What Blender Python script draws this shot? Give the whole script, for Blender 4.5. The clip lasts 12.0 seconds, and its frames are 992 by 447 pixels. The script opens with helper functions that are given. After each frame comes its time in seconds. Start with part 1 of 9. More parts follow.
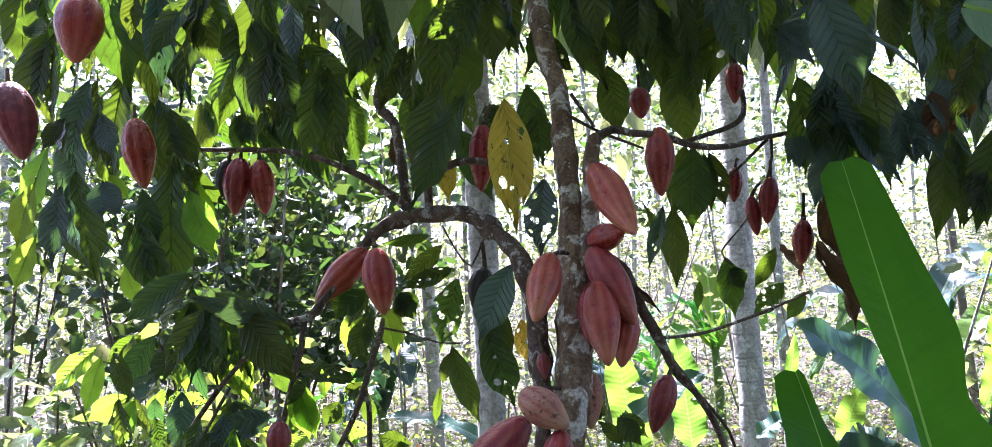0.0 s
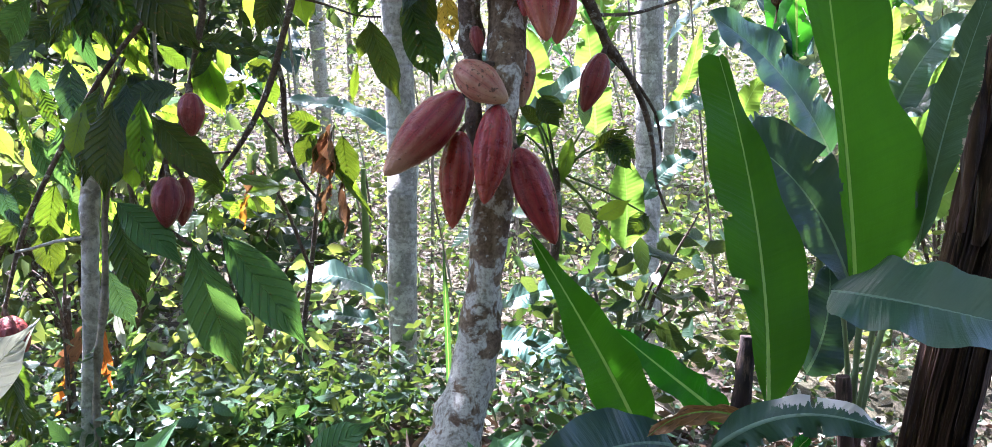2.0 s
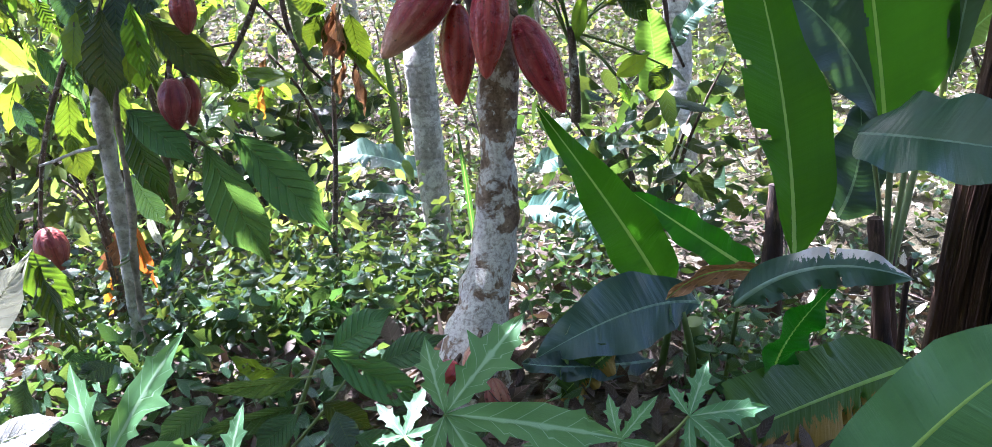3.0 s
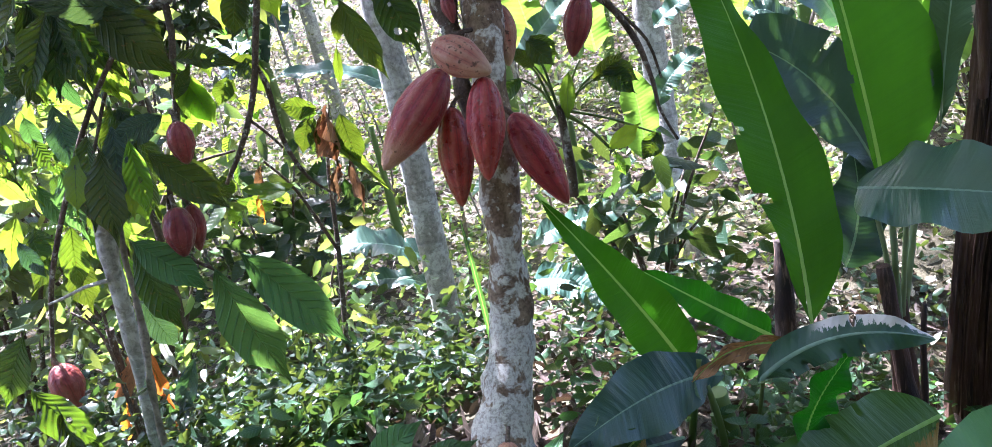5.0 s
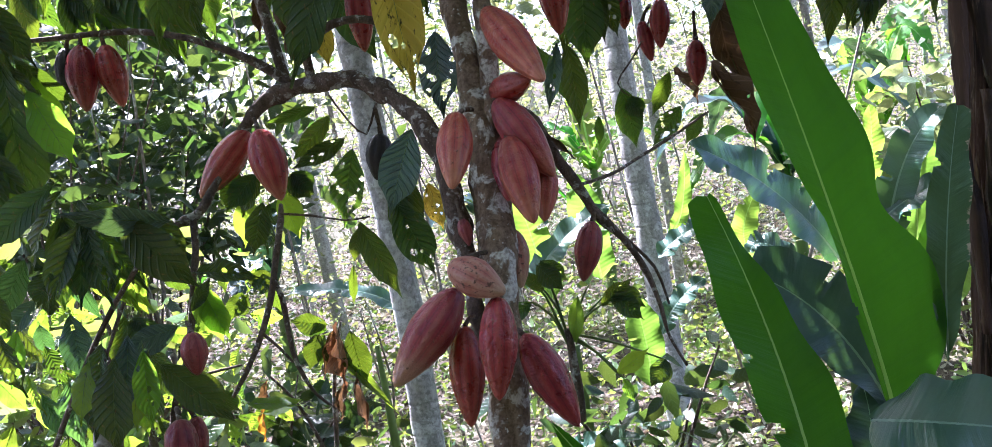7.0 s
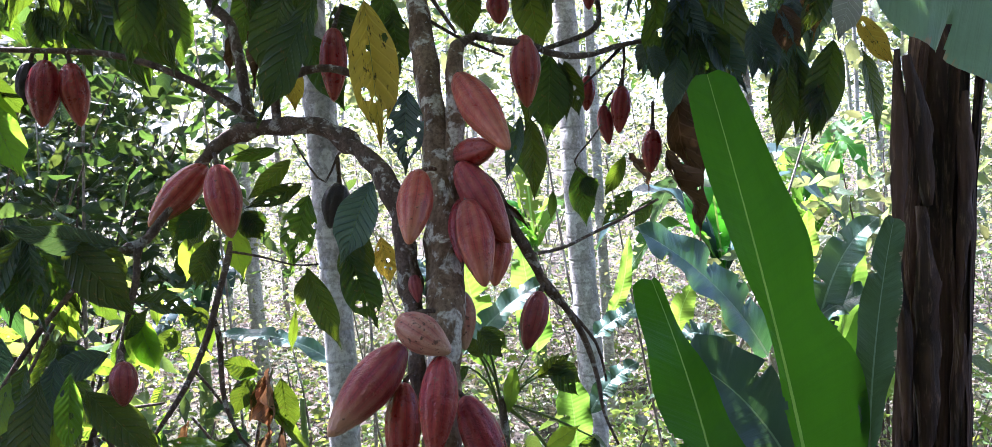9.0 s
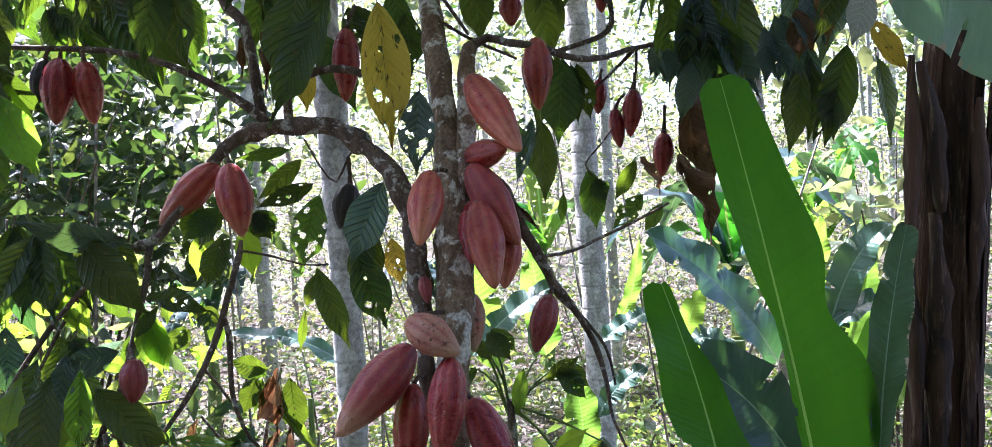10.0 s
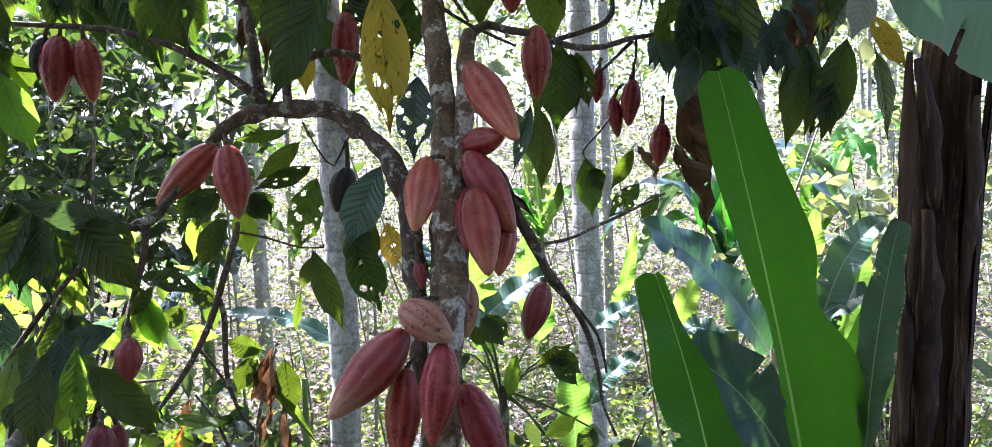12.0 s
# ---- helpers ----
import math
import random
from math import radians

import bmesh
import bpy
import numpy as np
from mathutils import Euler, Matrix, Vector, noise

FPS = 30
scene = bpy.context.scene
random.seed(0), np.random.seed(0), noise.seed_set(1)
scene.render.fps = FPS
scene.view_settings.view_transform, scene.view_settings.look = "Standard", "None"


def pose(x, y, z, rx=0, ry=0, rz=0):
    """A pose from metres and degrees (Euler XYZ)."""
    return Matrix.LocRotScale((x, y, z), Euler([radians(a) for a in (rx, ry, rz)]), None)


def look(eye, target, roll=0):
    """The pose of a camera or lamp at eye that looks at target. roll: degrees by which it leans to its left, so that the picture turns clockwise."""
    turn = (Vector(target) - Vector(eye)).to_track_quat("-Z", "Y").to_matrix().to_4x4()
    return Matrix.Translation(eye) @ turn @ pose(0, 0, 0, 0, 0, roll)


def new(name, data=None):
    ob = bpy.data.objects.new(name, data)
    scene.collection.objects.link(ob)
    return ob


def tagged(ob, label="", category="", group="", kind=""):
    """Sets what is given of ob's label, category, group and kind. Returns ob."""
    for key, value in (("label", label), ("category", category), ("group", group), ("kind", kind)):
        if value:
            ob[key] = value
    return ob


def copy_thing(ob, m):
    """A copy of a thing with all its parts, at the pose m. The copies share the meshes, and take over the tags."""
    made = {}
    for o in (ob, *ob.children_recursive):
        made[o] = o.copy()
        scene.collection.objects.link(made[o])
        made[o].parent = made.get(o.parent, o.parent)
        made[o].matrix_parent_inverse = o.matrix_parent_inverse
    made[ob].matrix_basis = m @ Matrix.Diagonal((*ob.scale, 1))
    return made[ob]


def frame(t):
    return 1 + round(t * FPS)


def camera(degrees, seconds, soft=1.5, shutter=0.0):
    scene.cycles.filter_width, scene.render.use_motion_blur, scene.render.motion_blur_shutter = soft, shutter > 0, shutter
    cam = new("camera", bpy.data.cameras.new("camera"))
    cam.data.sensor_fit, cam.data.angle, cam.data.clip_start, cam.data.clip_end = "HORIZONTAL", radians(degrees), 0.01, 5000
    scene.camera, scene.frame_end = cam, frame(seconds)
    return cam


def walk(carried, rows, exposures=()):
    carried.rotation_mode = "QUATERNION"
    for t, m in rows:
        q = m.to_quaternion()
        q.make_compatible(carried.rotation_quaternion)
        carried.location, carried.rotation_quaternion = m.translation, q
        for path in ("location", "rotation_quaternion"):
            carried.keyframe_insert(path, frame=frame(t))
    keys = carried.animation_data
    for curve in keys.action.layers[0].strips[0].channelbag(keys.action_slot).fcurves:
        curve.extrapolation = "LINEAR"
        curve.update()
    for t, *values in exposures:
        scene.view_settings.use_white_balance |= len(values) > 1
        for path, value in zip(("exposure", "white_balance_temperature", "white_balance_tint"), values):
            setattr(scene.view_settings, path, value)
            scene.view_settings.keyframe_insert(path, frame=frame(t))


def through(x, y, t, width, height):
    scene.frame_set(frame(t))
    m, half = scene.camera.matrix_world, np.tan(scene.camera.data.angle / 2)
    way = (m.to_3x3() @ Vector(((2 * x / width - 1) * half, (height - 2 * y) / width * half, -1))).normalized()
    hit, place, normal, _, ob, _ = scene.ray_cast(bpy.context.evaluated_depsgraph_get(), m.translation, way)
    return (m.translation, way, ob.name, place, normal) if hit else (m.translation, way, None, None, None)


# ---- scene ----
cam = camera(59.4, 12.0, soft=0.6)
PATH = [
    (0, (0.1918, -0.0267, 1.1813), (0.0059, 2.4532, 1.4372), -2.29),
    (0.5, (0.1857, 0.0365, 1.1202), (0.0272, 2.5194, 1.3657), -0.34),
    (1, (0.0838, 0.0562, 1.1494), (0.0691, 2.5561, 1.1499), 0.86),
    (1.5, (0.0348, 0.0688, 1.1231), (0.1499, 2.5285, 0.6909), 0.66),
    (2, (0.0490, 0.0688, 1.1226), (0.1981, 2.4901, 0.5186), -0.44),
    (2.5, (0.0946, 0.0711, 1.1261), (0.1987, 2.5012, 0.5485), -4.22),
    (3, (0.1406, 0.0988, 1.1519), (0.1137, 2.3955, 0.1646), -6.78),
    (3.2, (0.1411, 0.1028, 1.1546), (0.0938, 2.3627, 0.0865), -7.07),
    (4.8, (0.1308, 0.1415, 1.2675), (0.1170, 2.4327, 0.2674), -12.85),
    (5, (0.1187, 0.1335, 1.2583), (0.1346, 2.4794, 0.3942), -12.52),
    (5.5, (0.1018, 0.1075, 1.2629), (0.1892, 2.5545, 0.7585), -12.35),
    (6, (0.0962, 0.1000, 1.2553), (0.1934, 2.5692, 0.8767), -11.31),
    (6.5, (0.0951, 0.1072, 1.2517), (0.1909, 2.5853, 0.9361), -10.74),
    (7, (0.0908, 0.1080, 1.2564), (0.2342, 2.5915, 1.0081), -10.15),
    (7.5, (0.0817, 0.1078, 1.2453), (0.3528, 2.5873, 1.0754), -7.05),
    (7.7, (0.0666, 0.1064, 1.2436), (0.3847, 2.5812, 1.0879), -5.73),
    (9.5, (0.0422, 0.0843, 1.2449), (0.3830, 2.5604, 1.1885), -3.34),
    (10, (0.0411, 0.0895, 1.2433), (0.3666, 2.5675, 1.1825), -3.02),
    (10.5, (0.0446, 0.0874, 1.2468), (0.3700, 2.5649, 1.1703), -2.53),
    (11, (0.0491, 0.0839, 1.2482), (0.3817, 2.5601, 1.1611), -2.33),
    (11.5, (0.0474, 0.0757, 1.2515), (0.3783, 2.5516, 1.1484), -2.01),
    (12, (0.0450, 0.0773, 1.2538), (0.3750, 2.5530, 1.1446), -1.75),
]
walk(cam, [(t, look(eye, target, roll)) for t, eye, target, roll in PATH],
     [(0.0, 3.12, 5500, 30), (1.0, 2.93, 5500, 30), (2.0, 3.30, 5500, 30), (3.0, 3.36, 5500, 30), (5.0, 3.40, 5500, 30), (6.0, 3.10, 5500, 30), (7.5, 3.10, 5500, 30), (12.0, 3.14, 5500, 30)])

# ---- light ----
SUN_EL, SUN_AZ = 54.0, 332.0      # degrees: height, and compass bearing from +y clockwise
world = bpy.data.worlds.new("sky")
scene.world = world
world.use_nodes = True
wn = world.node_tree
sky = wn.nodes.new("ShaderNodeTexSky")
sky.sky_type, sky.sun_disc = "NISHITA", False
sky.sun_elevation, sky.sun_rotation = radians(SUN_EL), radians(SUN_AZ)
sky.air_density, sky.dust_density, sky.ozone_density = 1.0, 3.0, 1.0
wn.nodes["Background"].inputs["Strength"].default_value = 0.060
wn.links.new(sky.outputs[0], wn.nodes["Background"].inputs["Color"])
sun_way = Vector((math.sin(radians(SUN_AZ)) * math.cos(radians(SUN_EL)), math.cos(radians(SUN_AZ)) * math.cos(radians(SUN_EL)), math.sin(radians(SUN_EL))))
sun = new("sun", bpy.data.lights.new("sun", "SUN"))
sun.data.energy, sun.data.angle, sun.data.color = 5.0, radians(0.55), (1.0, 0.96, 0.90)
sun.matrix_world = look(sun_way * 30, (0, 0, 0))

# ---- materials ----
class Nodes:
    """Short hand for building a node material."""
    def __init__(self, name):
        self.mat = bpy.data.materials.new(name)
        self.mat.use_nodes = True
        self.tree = self.mat.node_tree
        self.bsdf = self.tree.nodes["Principled BSDF"]
        self.out = self.tree.nodes["Material Output"]

    def add(self, kind, **inputs):
        n = self.tree.nodes.new(kind)
        for key, value in inputs.items():
            self.put(n.inputs[key.replace("_", " ")], value)
        return n

    def put(self, socket, value):
        if isinstance(value, bpy.types.NodeSocket):
            self.tree.links.new(value, socket)
        else:
            socket.default_value = value

    def math(self, op, a, b=0.0, c=0.0):
        n = self.tree.nodes.new("ShaderNodeMath")
        n.operation = op
        for s, v in zip(n.inputs, (a, b, c)):
            self.put(s, v)
        return n.outputs[0]

    def noise(self, scale, detail=3.0, rough=0.55, vec=None, dist=0.0):
        n = self.add("ShaderNodeTexNoise", Scale=scale, Detail=detail, Roughness=rough, Distortion=dist)
        if vec is not None:
            self.put(n.inputs["Vector"], vec)
        return n.outputs["Fac"]

    def ramp(self, value, lo, hi, a=0.0, b=1.0):
        n = self.add("ShaderNodeMapRange")
        n.interpolation_type = "SMOOTHSTEP"
        for key, v in (("Value", value), ("From Min", lo), ("From Max", hi), ("To Min", a), ("To Max", b)):
            self.put(n.inputs[key], v)
        return n.outputs["Result"]

    def mix(self, fac, a, b):
        n = self.tree.nodes.new("ShaderNodeMix")
        n.data_type = "RGBA"
        for s, v in zip((n.inputs[0], n.inputs[6], n.inputs[7]), (fac, a, b)):
            if not isinstance(v, (bpy.types.NodeSocket, float, int)):
                v = (*v, 1.0) if len(v) == 3 else v
            self.put(s, v)
        return n.outputs[2]

    def bump(self, height, strength=0.4, distance=0.01):
        return self.add("ShaderNodeBump", Height=height, Strength=strength, Distance=distance).outputs[0]

    def coord(self, which="Object", scale=None):
        o = self.tree.nodes.new("ShaderNodeTexCoord").outputs[which]
        if scale is not None:
            m = self.add("ShaderNodeMapping", Scale=scale)
            self.put(m.inputs["Vector"], o)
            o = m.outputs[0]
        return o

    def rnd(self):
        return self.tree.nodes.new("ShaderNodeObjectInfo").outputs["Random"]

    def island(self):
        return self.tree.nodes.new("ShaderNodeNewGeometry").outputs["Random Per Island"]

    def hsv(self, col, hue, sat, val):
        n = self.add("ShaderNodeHueSaturation", Hue=hue, Saturation=sat, Value=val)
        self.put(n.inputs["Color"], (*col, 1.0) if isinstance(col, tuple) else col)
        return n.outputs[0]


def leaf_material(name, colour, through_colour, through=0.45, rough=0.42, veins=11.0, slant=2.0, vein_colour=None, per_island=False, stain=0.0, stain_colour=(0.25, 0.16, 0.05), hue=0.02, ribs=0.5, fine=False, show=0.6, gloss=0.38, edge=None, line_width=0.13, midrib=0.05):
    """A thin leaf: glossy skin over a sheet that lets light through, with a pattern of side veins and spots of wear."""
    m = Nodes(name)
    uv = m.tree.nodes.new("ShaderNodeUVMap").outputs[0]
    sep = m.add("ShaderNodeSeparateXYZ")
    m.put(sep.inputs[0], uv)
    across = m.math("ABSOLUTE", m.math("MULTIPLY_ADD", sep.outputs[1], 2.0, -1.0))
    along = m.math("SUBTRACT", m.math("MULTIPLY", sep.outputs[0], veins), m.math("MULTIPLY", across, slant))
    saw = m.math("ABSOLUTE", m.math("SUBTRACT", m.math("FRACT", along), 0.5))
    line = m.ramp(saw, 0.0, line_width, 1.0, 0.0)
    if fine:
        way = m.add("ShaderNodeCombineXYZ", X=along, Y=m.math("MULTIPLY", sep.outputs[1], 1.5))
        line = m.ramp(m.noise(0.55, 4.0, 0.65, way.outputs[0]), 0.35, 0.7)
    mid = m.ramp(across, 0.3 * midrib, midrib, 1.0, 0.0)
    vein = m.math("MAXIMUM", m.math("MULTIPLY", line, 0.8 if not fine else 0.55), mid)
    r = m.island() if per_island else m.rnd()
    obj = m.coord("Object") if per_island else uv
    blotch = m.noise(3.0 if not per_island else 2.0, 4.0, 0.6, obj)
    grain = m.noise(40.0, 3.0, 0.6, obj)
    value = m.math("MULTIPLY_ADD", r, 0.5, m.math("MULTIPLY_ADD", blotch, 0.5, 0.5))
    hue_v = m.math("MULTIPLY_ADD", m.math("SUBTRACT", m.math("FRACT", m.math("MULTIPLY", r, 7.31)), 0.5), hue * 2, 0.5)
    base = m.hsv(colour, hue_v, 1.0, value)
    base = m.mix(m.math("MULTIPLY", grain, 0.25), base, tuple(c * 0.6 for c in colour))
    base = m.mix(m.math("MULTIPLY", vein, show), base, vein_colour or tuple(min(1, c * 2.4 + 0.015) for c in colour))
    thr = m.hsv(through_colour, hue_v, 1.0, value)
    thr = m.mix(m.math("MULTIPLY", vein, 0.55), thr, tuple(c * 0.45 for c in through_colour))
    if stain:
        spot = m.ramp(m.noise(7.0, 5.0, 0.7, obj), 0.62 - stain * 0.2, 0.70 - stain * 0.2)
        base = m.mix(spot, base, stain_colour)
        thr = m.mix(spot, thr, tuple(c * 0.5 for c in stain_colour))
    if edge:
        rim = sep.outputs[1] if edge[0] > 0 else m.math("SUBTRACT", 1.0, sep.outputs[1])
        streak = m.noise(1.0, 4.0, 0.7, m.coord("UV", (34.0, 2.5, 1.0)))
        torn = m.ramp(m.math("MULTIPLY_ADD", streak, edge[2], rim), edge[3], edge[3] + 0.06)
        torn = m.math("MULTIPLY", torn, m.ramp(sep.outputs[0], edge[1], edge[1] + 0.12))
        base = m.mix(torn, base, edge[4])
        thr = m.mix(torn, thr, tuple(c * 0.7 for c in edge[4]))
    relief = m.math("MULTIPLY_ADD", line, -0.6, m.math("MULTIPLY", grain, 0.25))
    nrm = m.bump(relief, ribs, 0.014)
    m.put(m.bsdf.inputs["Base Color"], base)
    m.put(m.bsdf.inputs["Roughness"], m.math("MULTIPLY_ADD", blotch, 0.25, rough - 0.1))
    m.put(m.bsdf.inputs["Normal"], nrm)
    m.bsdf.inputs["Specular IOR Level"].default_value = gloss
    tr = m.add("ShaderNodeBsdfTranslucent", Color=thr)
    sh = m.tree.nodes.new("ShaderNodeMixShader")
    m.put(sh.inputs[0], through)
    m.put(sh.inputs[1], m.bsdf.outputs[0])
    m.put(sh.inputs[2], tr.outputs[0])
    m.put(m.out.inputs["Surface"], sh.outputs[0])
    return m.mat


def bark_material(name, dark, light, lichen=0.3, foot=0.0, lichen_colour=(0.62, 0.64, 0.58), rings=0.0, scale=1.0, lichen_scale=9.0, rough=0.9):
    """Bark: streaks along the stem, fine cracks, and pale patches of lichen."""
    m = Nodes(name)
    p = m.coord("Object")
    streak = m.noise(18 * scale, 5, 0.65, m.coord("Object", (1, 1, 0.25)))
    crack = m.noise(70 * scale, 5, 0.7, p)
    patch = m.noise(lichen_scale, 4, 0.62, p, 0.4)
    fleck = m.noise(lichen_scale * 4, 3, 0.6, p)
    if foot:
        high = m.add("ShaderNodeSeparateXYZ")
        m.put(high.inputs[0], p)
        patch = m.math("ADD", patch, m.ramp(high.outputs[2], 0.2, 0.75, foot, 0.0))
    col = m.mix(m.ramp(streak, 0.3, 0.7), dark, light)
    col = m.mix(m.ramp(crack, 0.35, 0.6, 0.6, 0.0), col, tuple(c * 0.45 for c in dark))
    mask = m.math("MAXIMUM", m.ramp(patch, 0.63 - lichen * 0.3, 0.71 - lichen * 0.3), m.ramp(fleck, 0.70 - lichen * 0.2, 0.77 - lichen * 0.2))
    col = m.mix(m.math("MULTIPLY", mask, m.ramp(crack, 0.35, 0.6, 0.35, 0.9)), col, lichen_colour)
    height = m.math("MULTIPLY_ADD", streak, 0.6, m.math("MULTIPLY_ADD", crack, 0.5, m.math("MULTIPLY", mask, 0.15)))
    if rings:
        sep = m.add("ShaderNodeSeparateXYZ")
        m.put(sep.inputs[0], p)
        w = m.math("ABSOLUTE", m.math("SUBTRACT", m.math("FRACT", m.math("MULTIPLY_ADD", m.noise(3.0, 2, 0.5, p), 0.5, m.math("MULTIPLY", sep.outputs[2], rings))), 0.5))
        ring = m.ramp(w, 0.0, 0.09, 1.0, 0.0)
        col = m.mix(m.math("MULTIPLY", ring, 0.28), col, tuple(c * 0.6 for c in dark))
        height = m.math("SUBTRACT", height, m.math("MULTIPLY", ring, 0.5))
    m.put(m.bsdf.inputs["Base Color"], col)
    m.bsdf.inputs["Roughness"].default_value = rough
    m.bsdf.inputs["Specular IOR Level"].default_value = 0.25
    m.put(m.bsdf.inputs["Normal"], m.bump(height, 0.8, 0.008))
    return m.mat


def pod_material(name, main, blush, tip, tip_share=0.4, rough=0.30, scab=0.0):
    """A cacao husk: mottled red skin that pales towards the tip and along the ribs, warts, scabs and dark specks."""
    m = Nodes(name)
    uv = m.tree.nodes.new("ShaderNodeUVMap").outputs[0]
    sep = m.add("ShaderNodeSeparateXYZ")
    m.put(sep.inputs[0], uv)
    p = m.coord("Object")
    r = m.rnd()
    mottle = m.noise(26, 4, 0.65, p)
    cloud = m.noise(8, 3, 0.6, p)
    speck = m.noise(95, 3, 0.6, p)
    rib = m.math("ABSOLUTE", m.math("SINE", m.math("MULTIPLY", sep.outputs[1], math.pi * 10)))
    ends = m.math("ADD", m.math("POWER", sep.outputs[0], 2.2), m.math("MULTIPLY", m.math("SUBTRACT", cloud, 0.5), 0.9))
    pale = m.math("MULTIPLY", m.ramp(ends, 0.25, 1.0), tip_share)
    col = m.mix(m.ramp(mottle, 0.35, 0.68), main, blush)
    col = m.mix(m.math("MULTIPLY", m.ramp(rib, 0.55, 1.0), 0.24), col, tip)
    # Grooves are darkened in colour to deepen the shading between ribs.
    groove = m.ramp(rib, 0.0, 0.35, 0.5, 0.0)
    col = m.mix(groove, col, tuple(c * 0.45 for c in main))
    col = m.mix(pale, col, tip)
    col = m.mix(m.ramp(m.noise(48, 4, 0.7, p), 0.60, 0.74, 0.0, 0.3), col, tip)
    col = m.hsv(col, m.math("MULTIPLY_ADD", r, 0.02, 0.49), 1.0, m.math("MULTIPLY_ADD", r, 0.3, 0.85))
    col = m.mix(m.ramp(speck, 0.64 - scab, 0.72 - scab, 0.0, 0.8), col, (0.05, 0.025, 0.015))
    col = m.mix(m.ramp(m.noise(14, 5, 0.75, p), 0.66 - scab, 0.72 - scab, 0.0, 0.7), col, (0.16, 0.09, 0.05))
    m.put(m.bsdf.inputs["Base Color"], col)
    m.put(m.bsdf.inputs["Roughness"], m.math("MULTIPLY_ADD", mottle, 0.3, rough - 0.12))
    m.bsdf.inputs["Specular IOR Level"].default_value = 0.45
    m.bsdf.inputs["Coat Weight"].default_value = 0.10
    m.bsdf.inputs["Coat Roughness"].default_value = 0.18
    m.put(m.bsdf.inputs["Normal"], m.bump(m.math("MULTIPLY_ADD", mottle, 1.0, m.math("MULTIPLY", speck, 0.6)), 0.7, 0.010))
    return m.mat


def soil_material():
    m = Nodes("forest_soil")
    p = m.coord("Object")
    big, mid, fine = m.noise(0.7, 4, 0.6, p), m.noise(6, 5, 0.65, p), m.noise(45, 4, 0.7, p)
    col = m.mix(m.ramp(mid, 0.3, 0.7), (0.026, 0.018, 0.013), (0.085, 0.062, 0.043))
    col = m.mix(m.ramp(big, 0.4, 0.65, 0.0, 0.3), col, (0.085, 0.12, 0.035))
    col = m.mix(m.ramp(fine, 0.55, 0.75, 0.0, 0.8), col, (0.26, 0.21, 0.15))
    m.put(m.bsdf.inputs["Base Color"], col)
    m.bsdf.inputs["Roughness"].default_value = 0.95
    m.put(m.bsdf.inputs["Normal"], m.bump(m.math("MULTIPLY_ADD", mid, 1.0, m.math("MULTIPLY", fine, 0.5)), 1.0, 0.03))
    return m.mat


def sheath_material(name="dry_sheath", dark=(0.016, 0.008, 0.006), light=(0.115, 0.056, 0.036), fibre=(0.30, 0.19, 0.13)):
    """The shredded dry sheaths of an old banana stem."""
    m = Nodes(name)
    p = m.coord("Object", (1, 1, 0.06))
    fib, wide = m.noise(60, 5, 0.7, p), m.noise(14, 4, 0.6, p)
    blot = m.noise(5, 4, 0.6, m.coord("Object"))
    col = m.mix(m.ramp(wide, 0.35, 0.7), dark, light)
    col = m.mix(m.ramp(fib, 0.52, 0.75, 0.0, 0.75), col, fibre)
    col = m.mix(m.ramp(blot, 0.58, 0.72, 0.0, 0.7), col, (0.025, 0.014, 0.01))
    m.put(m.bsdf.inputs["Base Color"], col)
    m.bsdf.inputs["Roughness"].default_value = 0.75
    m.put(m.bsdf.inputs["Normal"], m.bump(m.math("MULTIPLY_ADD", fib, 0.6, wide), 0.9, 0.012))
    return m.mat


CACAO = leaf_material("cacao_leaf", (0.019, 0.048, 0.020), (0.34, 0.56, 0.02), 0.12, 0.36, 11, 2.2, stain=0.15, gloss=0.42, ribs=1.0, line_width=0.2)
# Blue base colour stands in for the sky's sheen on glossy leaves.
CACAO_BLUE = leaf_material("cacao_leaf_sky_sheen", (0.050, 0.105, 0.105), (0.16, 0.34, 0.06), 0.10, 0.30, 12, 2.2, gloss=0.9, ribs=0.9, line_width=0.2)
# Yellow-green copy for leaves the sun shines through: the glow is in its colour.
CACAO_SUNLIT = leaf_material("cacao_leaf_sunlit_tint", (0.04, 0.10, 0.022), (0.37, 0.62, 0.03), 0.40, 0.42, 11, 2.2, stain=0.1, gloss=0.3)
CACAO_SOFT = leaf_material("cacao_seedling_leaf", (0.070, 0.165, 0.066), (0.2, 0.42, 0.06), 0.2, 0.36, 11, 2.2, stain=0.05, ribs=1.0, line_width=0.17)
YELLOW = leaf_material("yellowed_leaf", (0.42, 0.34, 0.045), (0.6, 0.46, 0.04), 0.4, 0.55, 9, 2.0, stain=0.28, stain_colour=(0.08, 0.07, 0.02))
DRY = leaf_material("dried_leaf", (0.10, 0.06, 0.04), (0.28, 0.15, 0.06), 0.15, 0.8, 9, 2.0, stain=0.4, stain_colour=(0.08, 0.05, 0.03), hue=0.01)
SCARRED = leaf_material("bleached_banana_leaf", (0.036, 0.085, 0.062), (0.12, 0.26, 0.06), 0.16, 0.4, 60, 3.0, fine=True, show=0.1, ribs=0.2, edge=(-1, 0.35, 0.9, 1.18, (0.62, 0.60, 0.57)))
RAGGED = leaf_material("scorched_banana_leaf", (0.055, 0.12, 0.026), (0.14, 0.32, 0.04), 0.22, 0.45, 60, 3.0, fine=True, show=0.15, ribs=0.3, edge=(-1, -0.3, 0.8, 1.05, (0.30, 0.20, 0.04)))
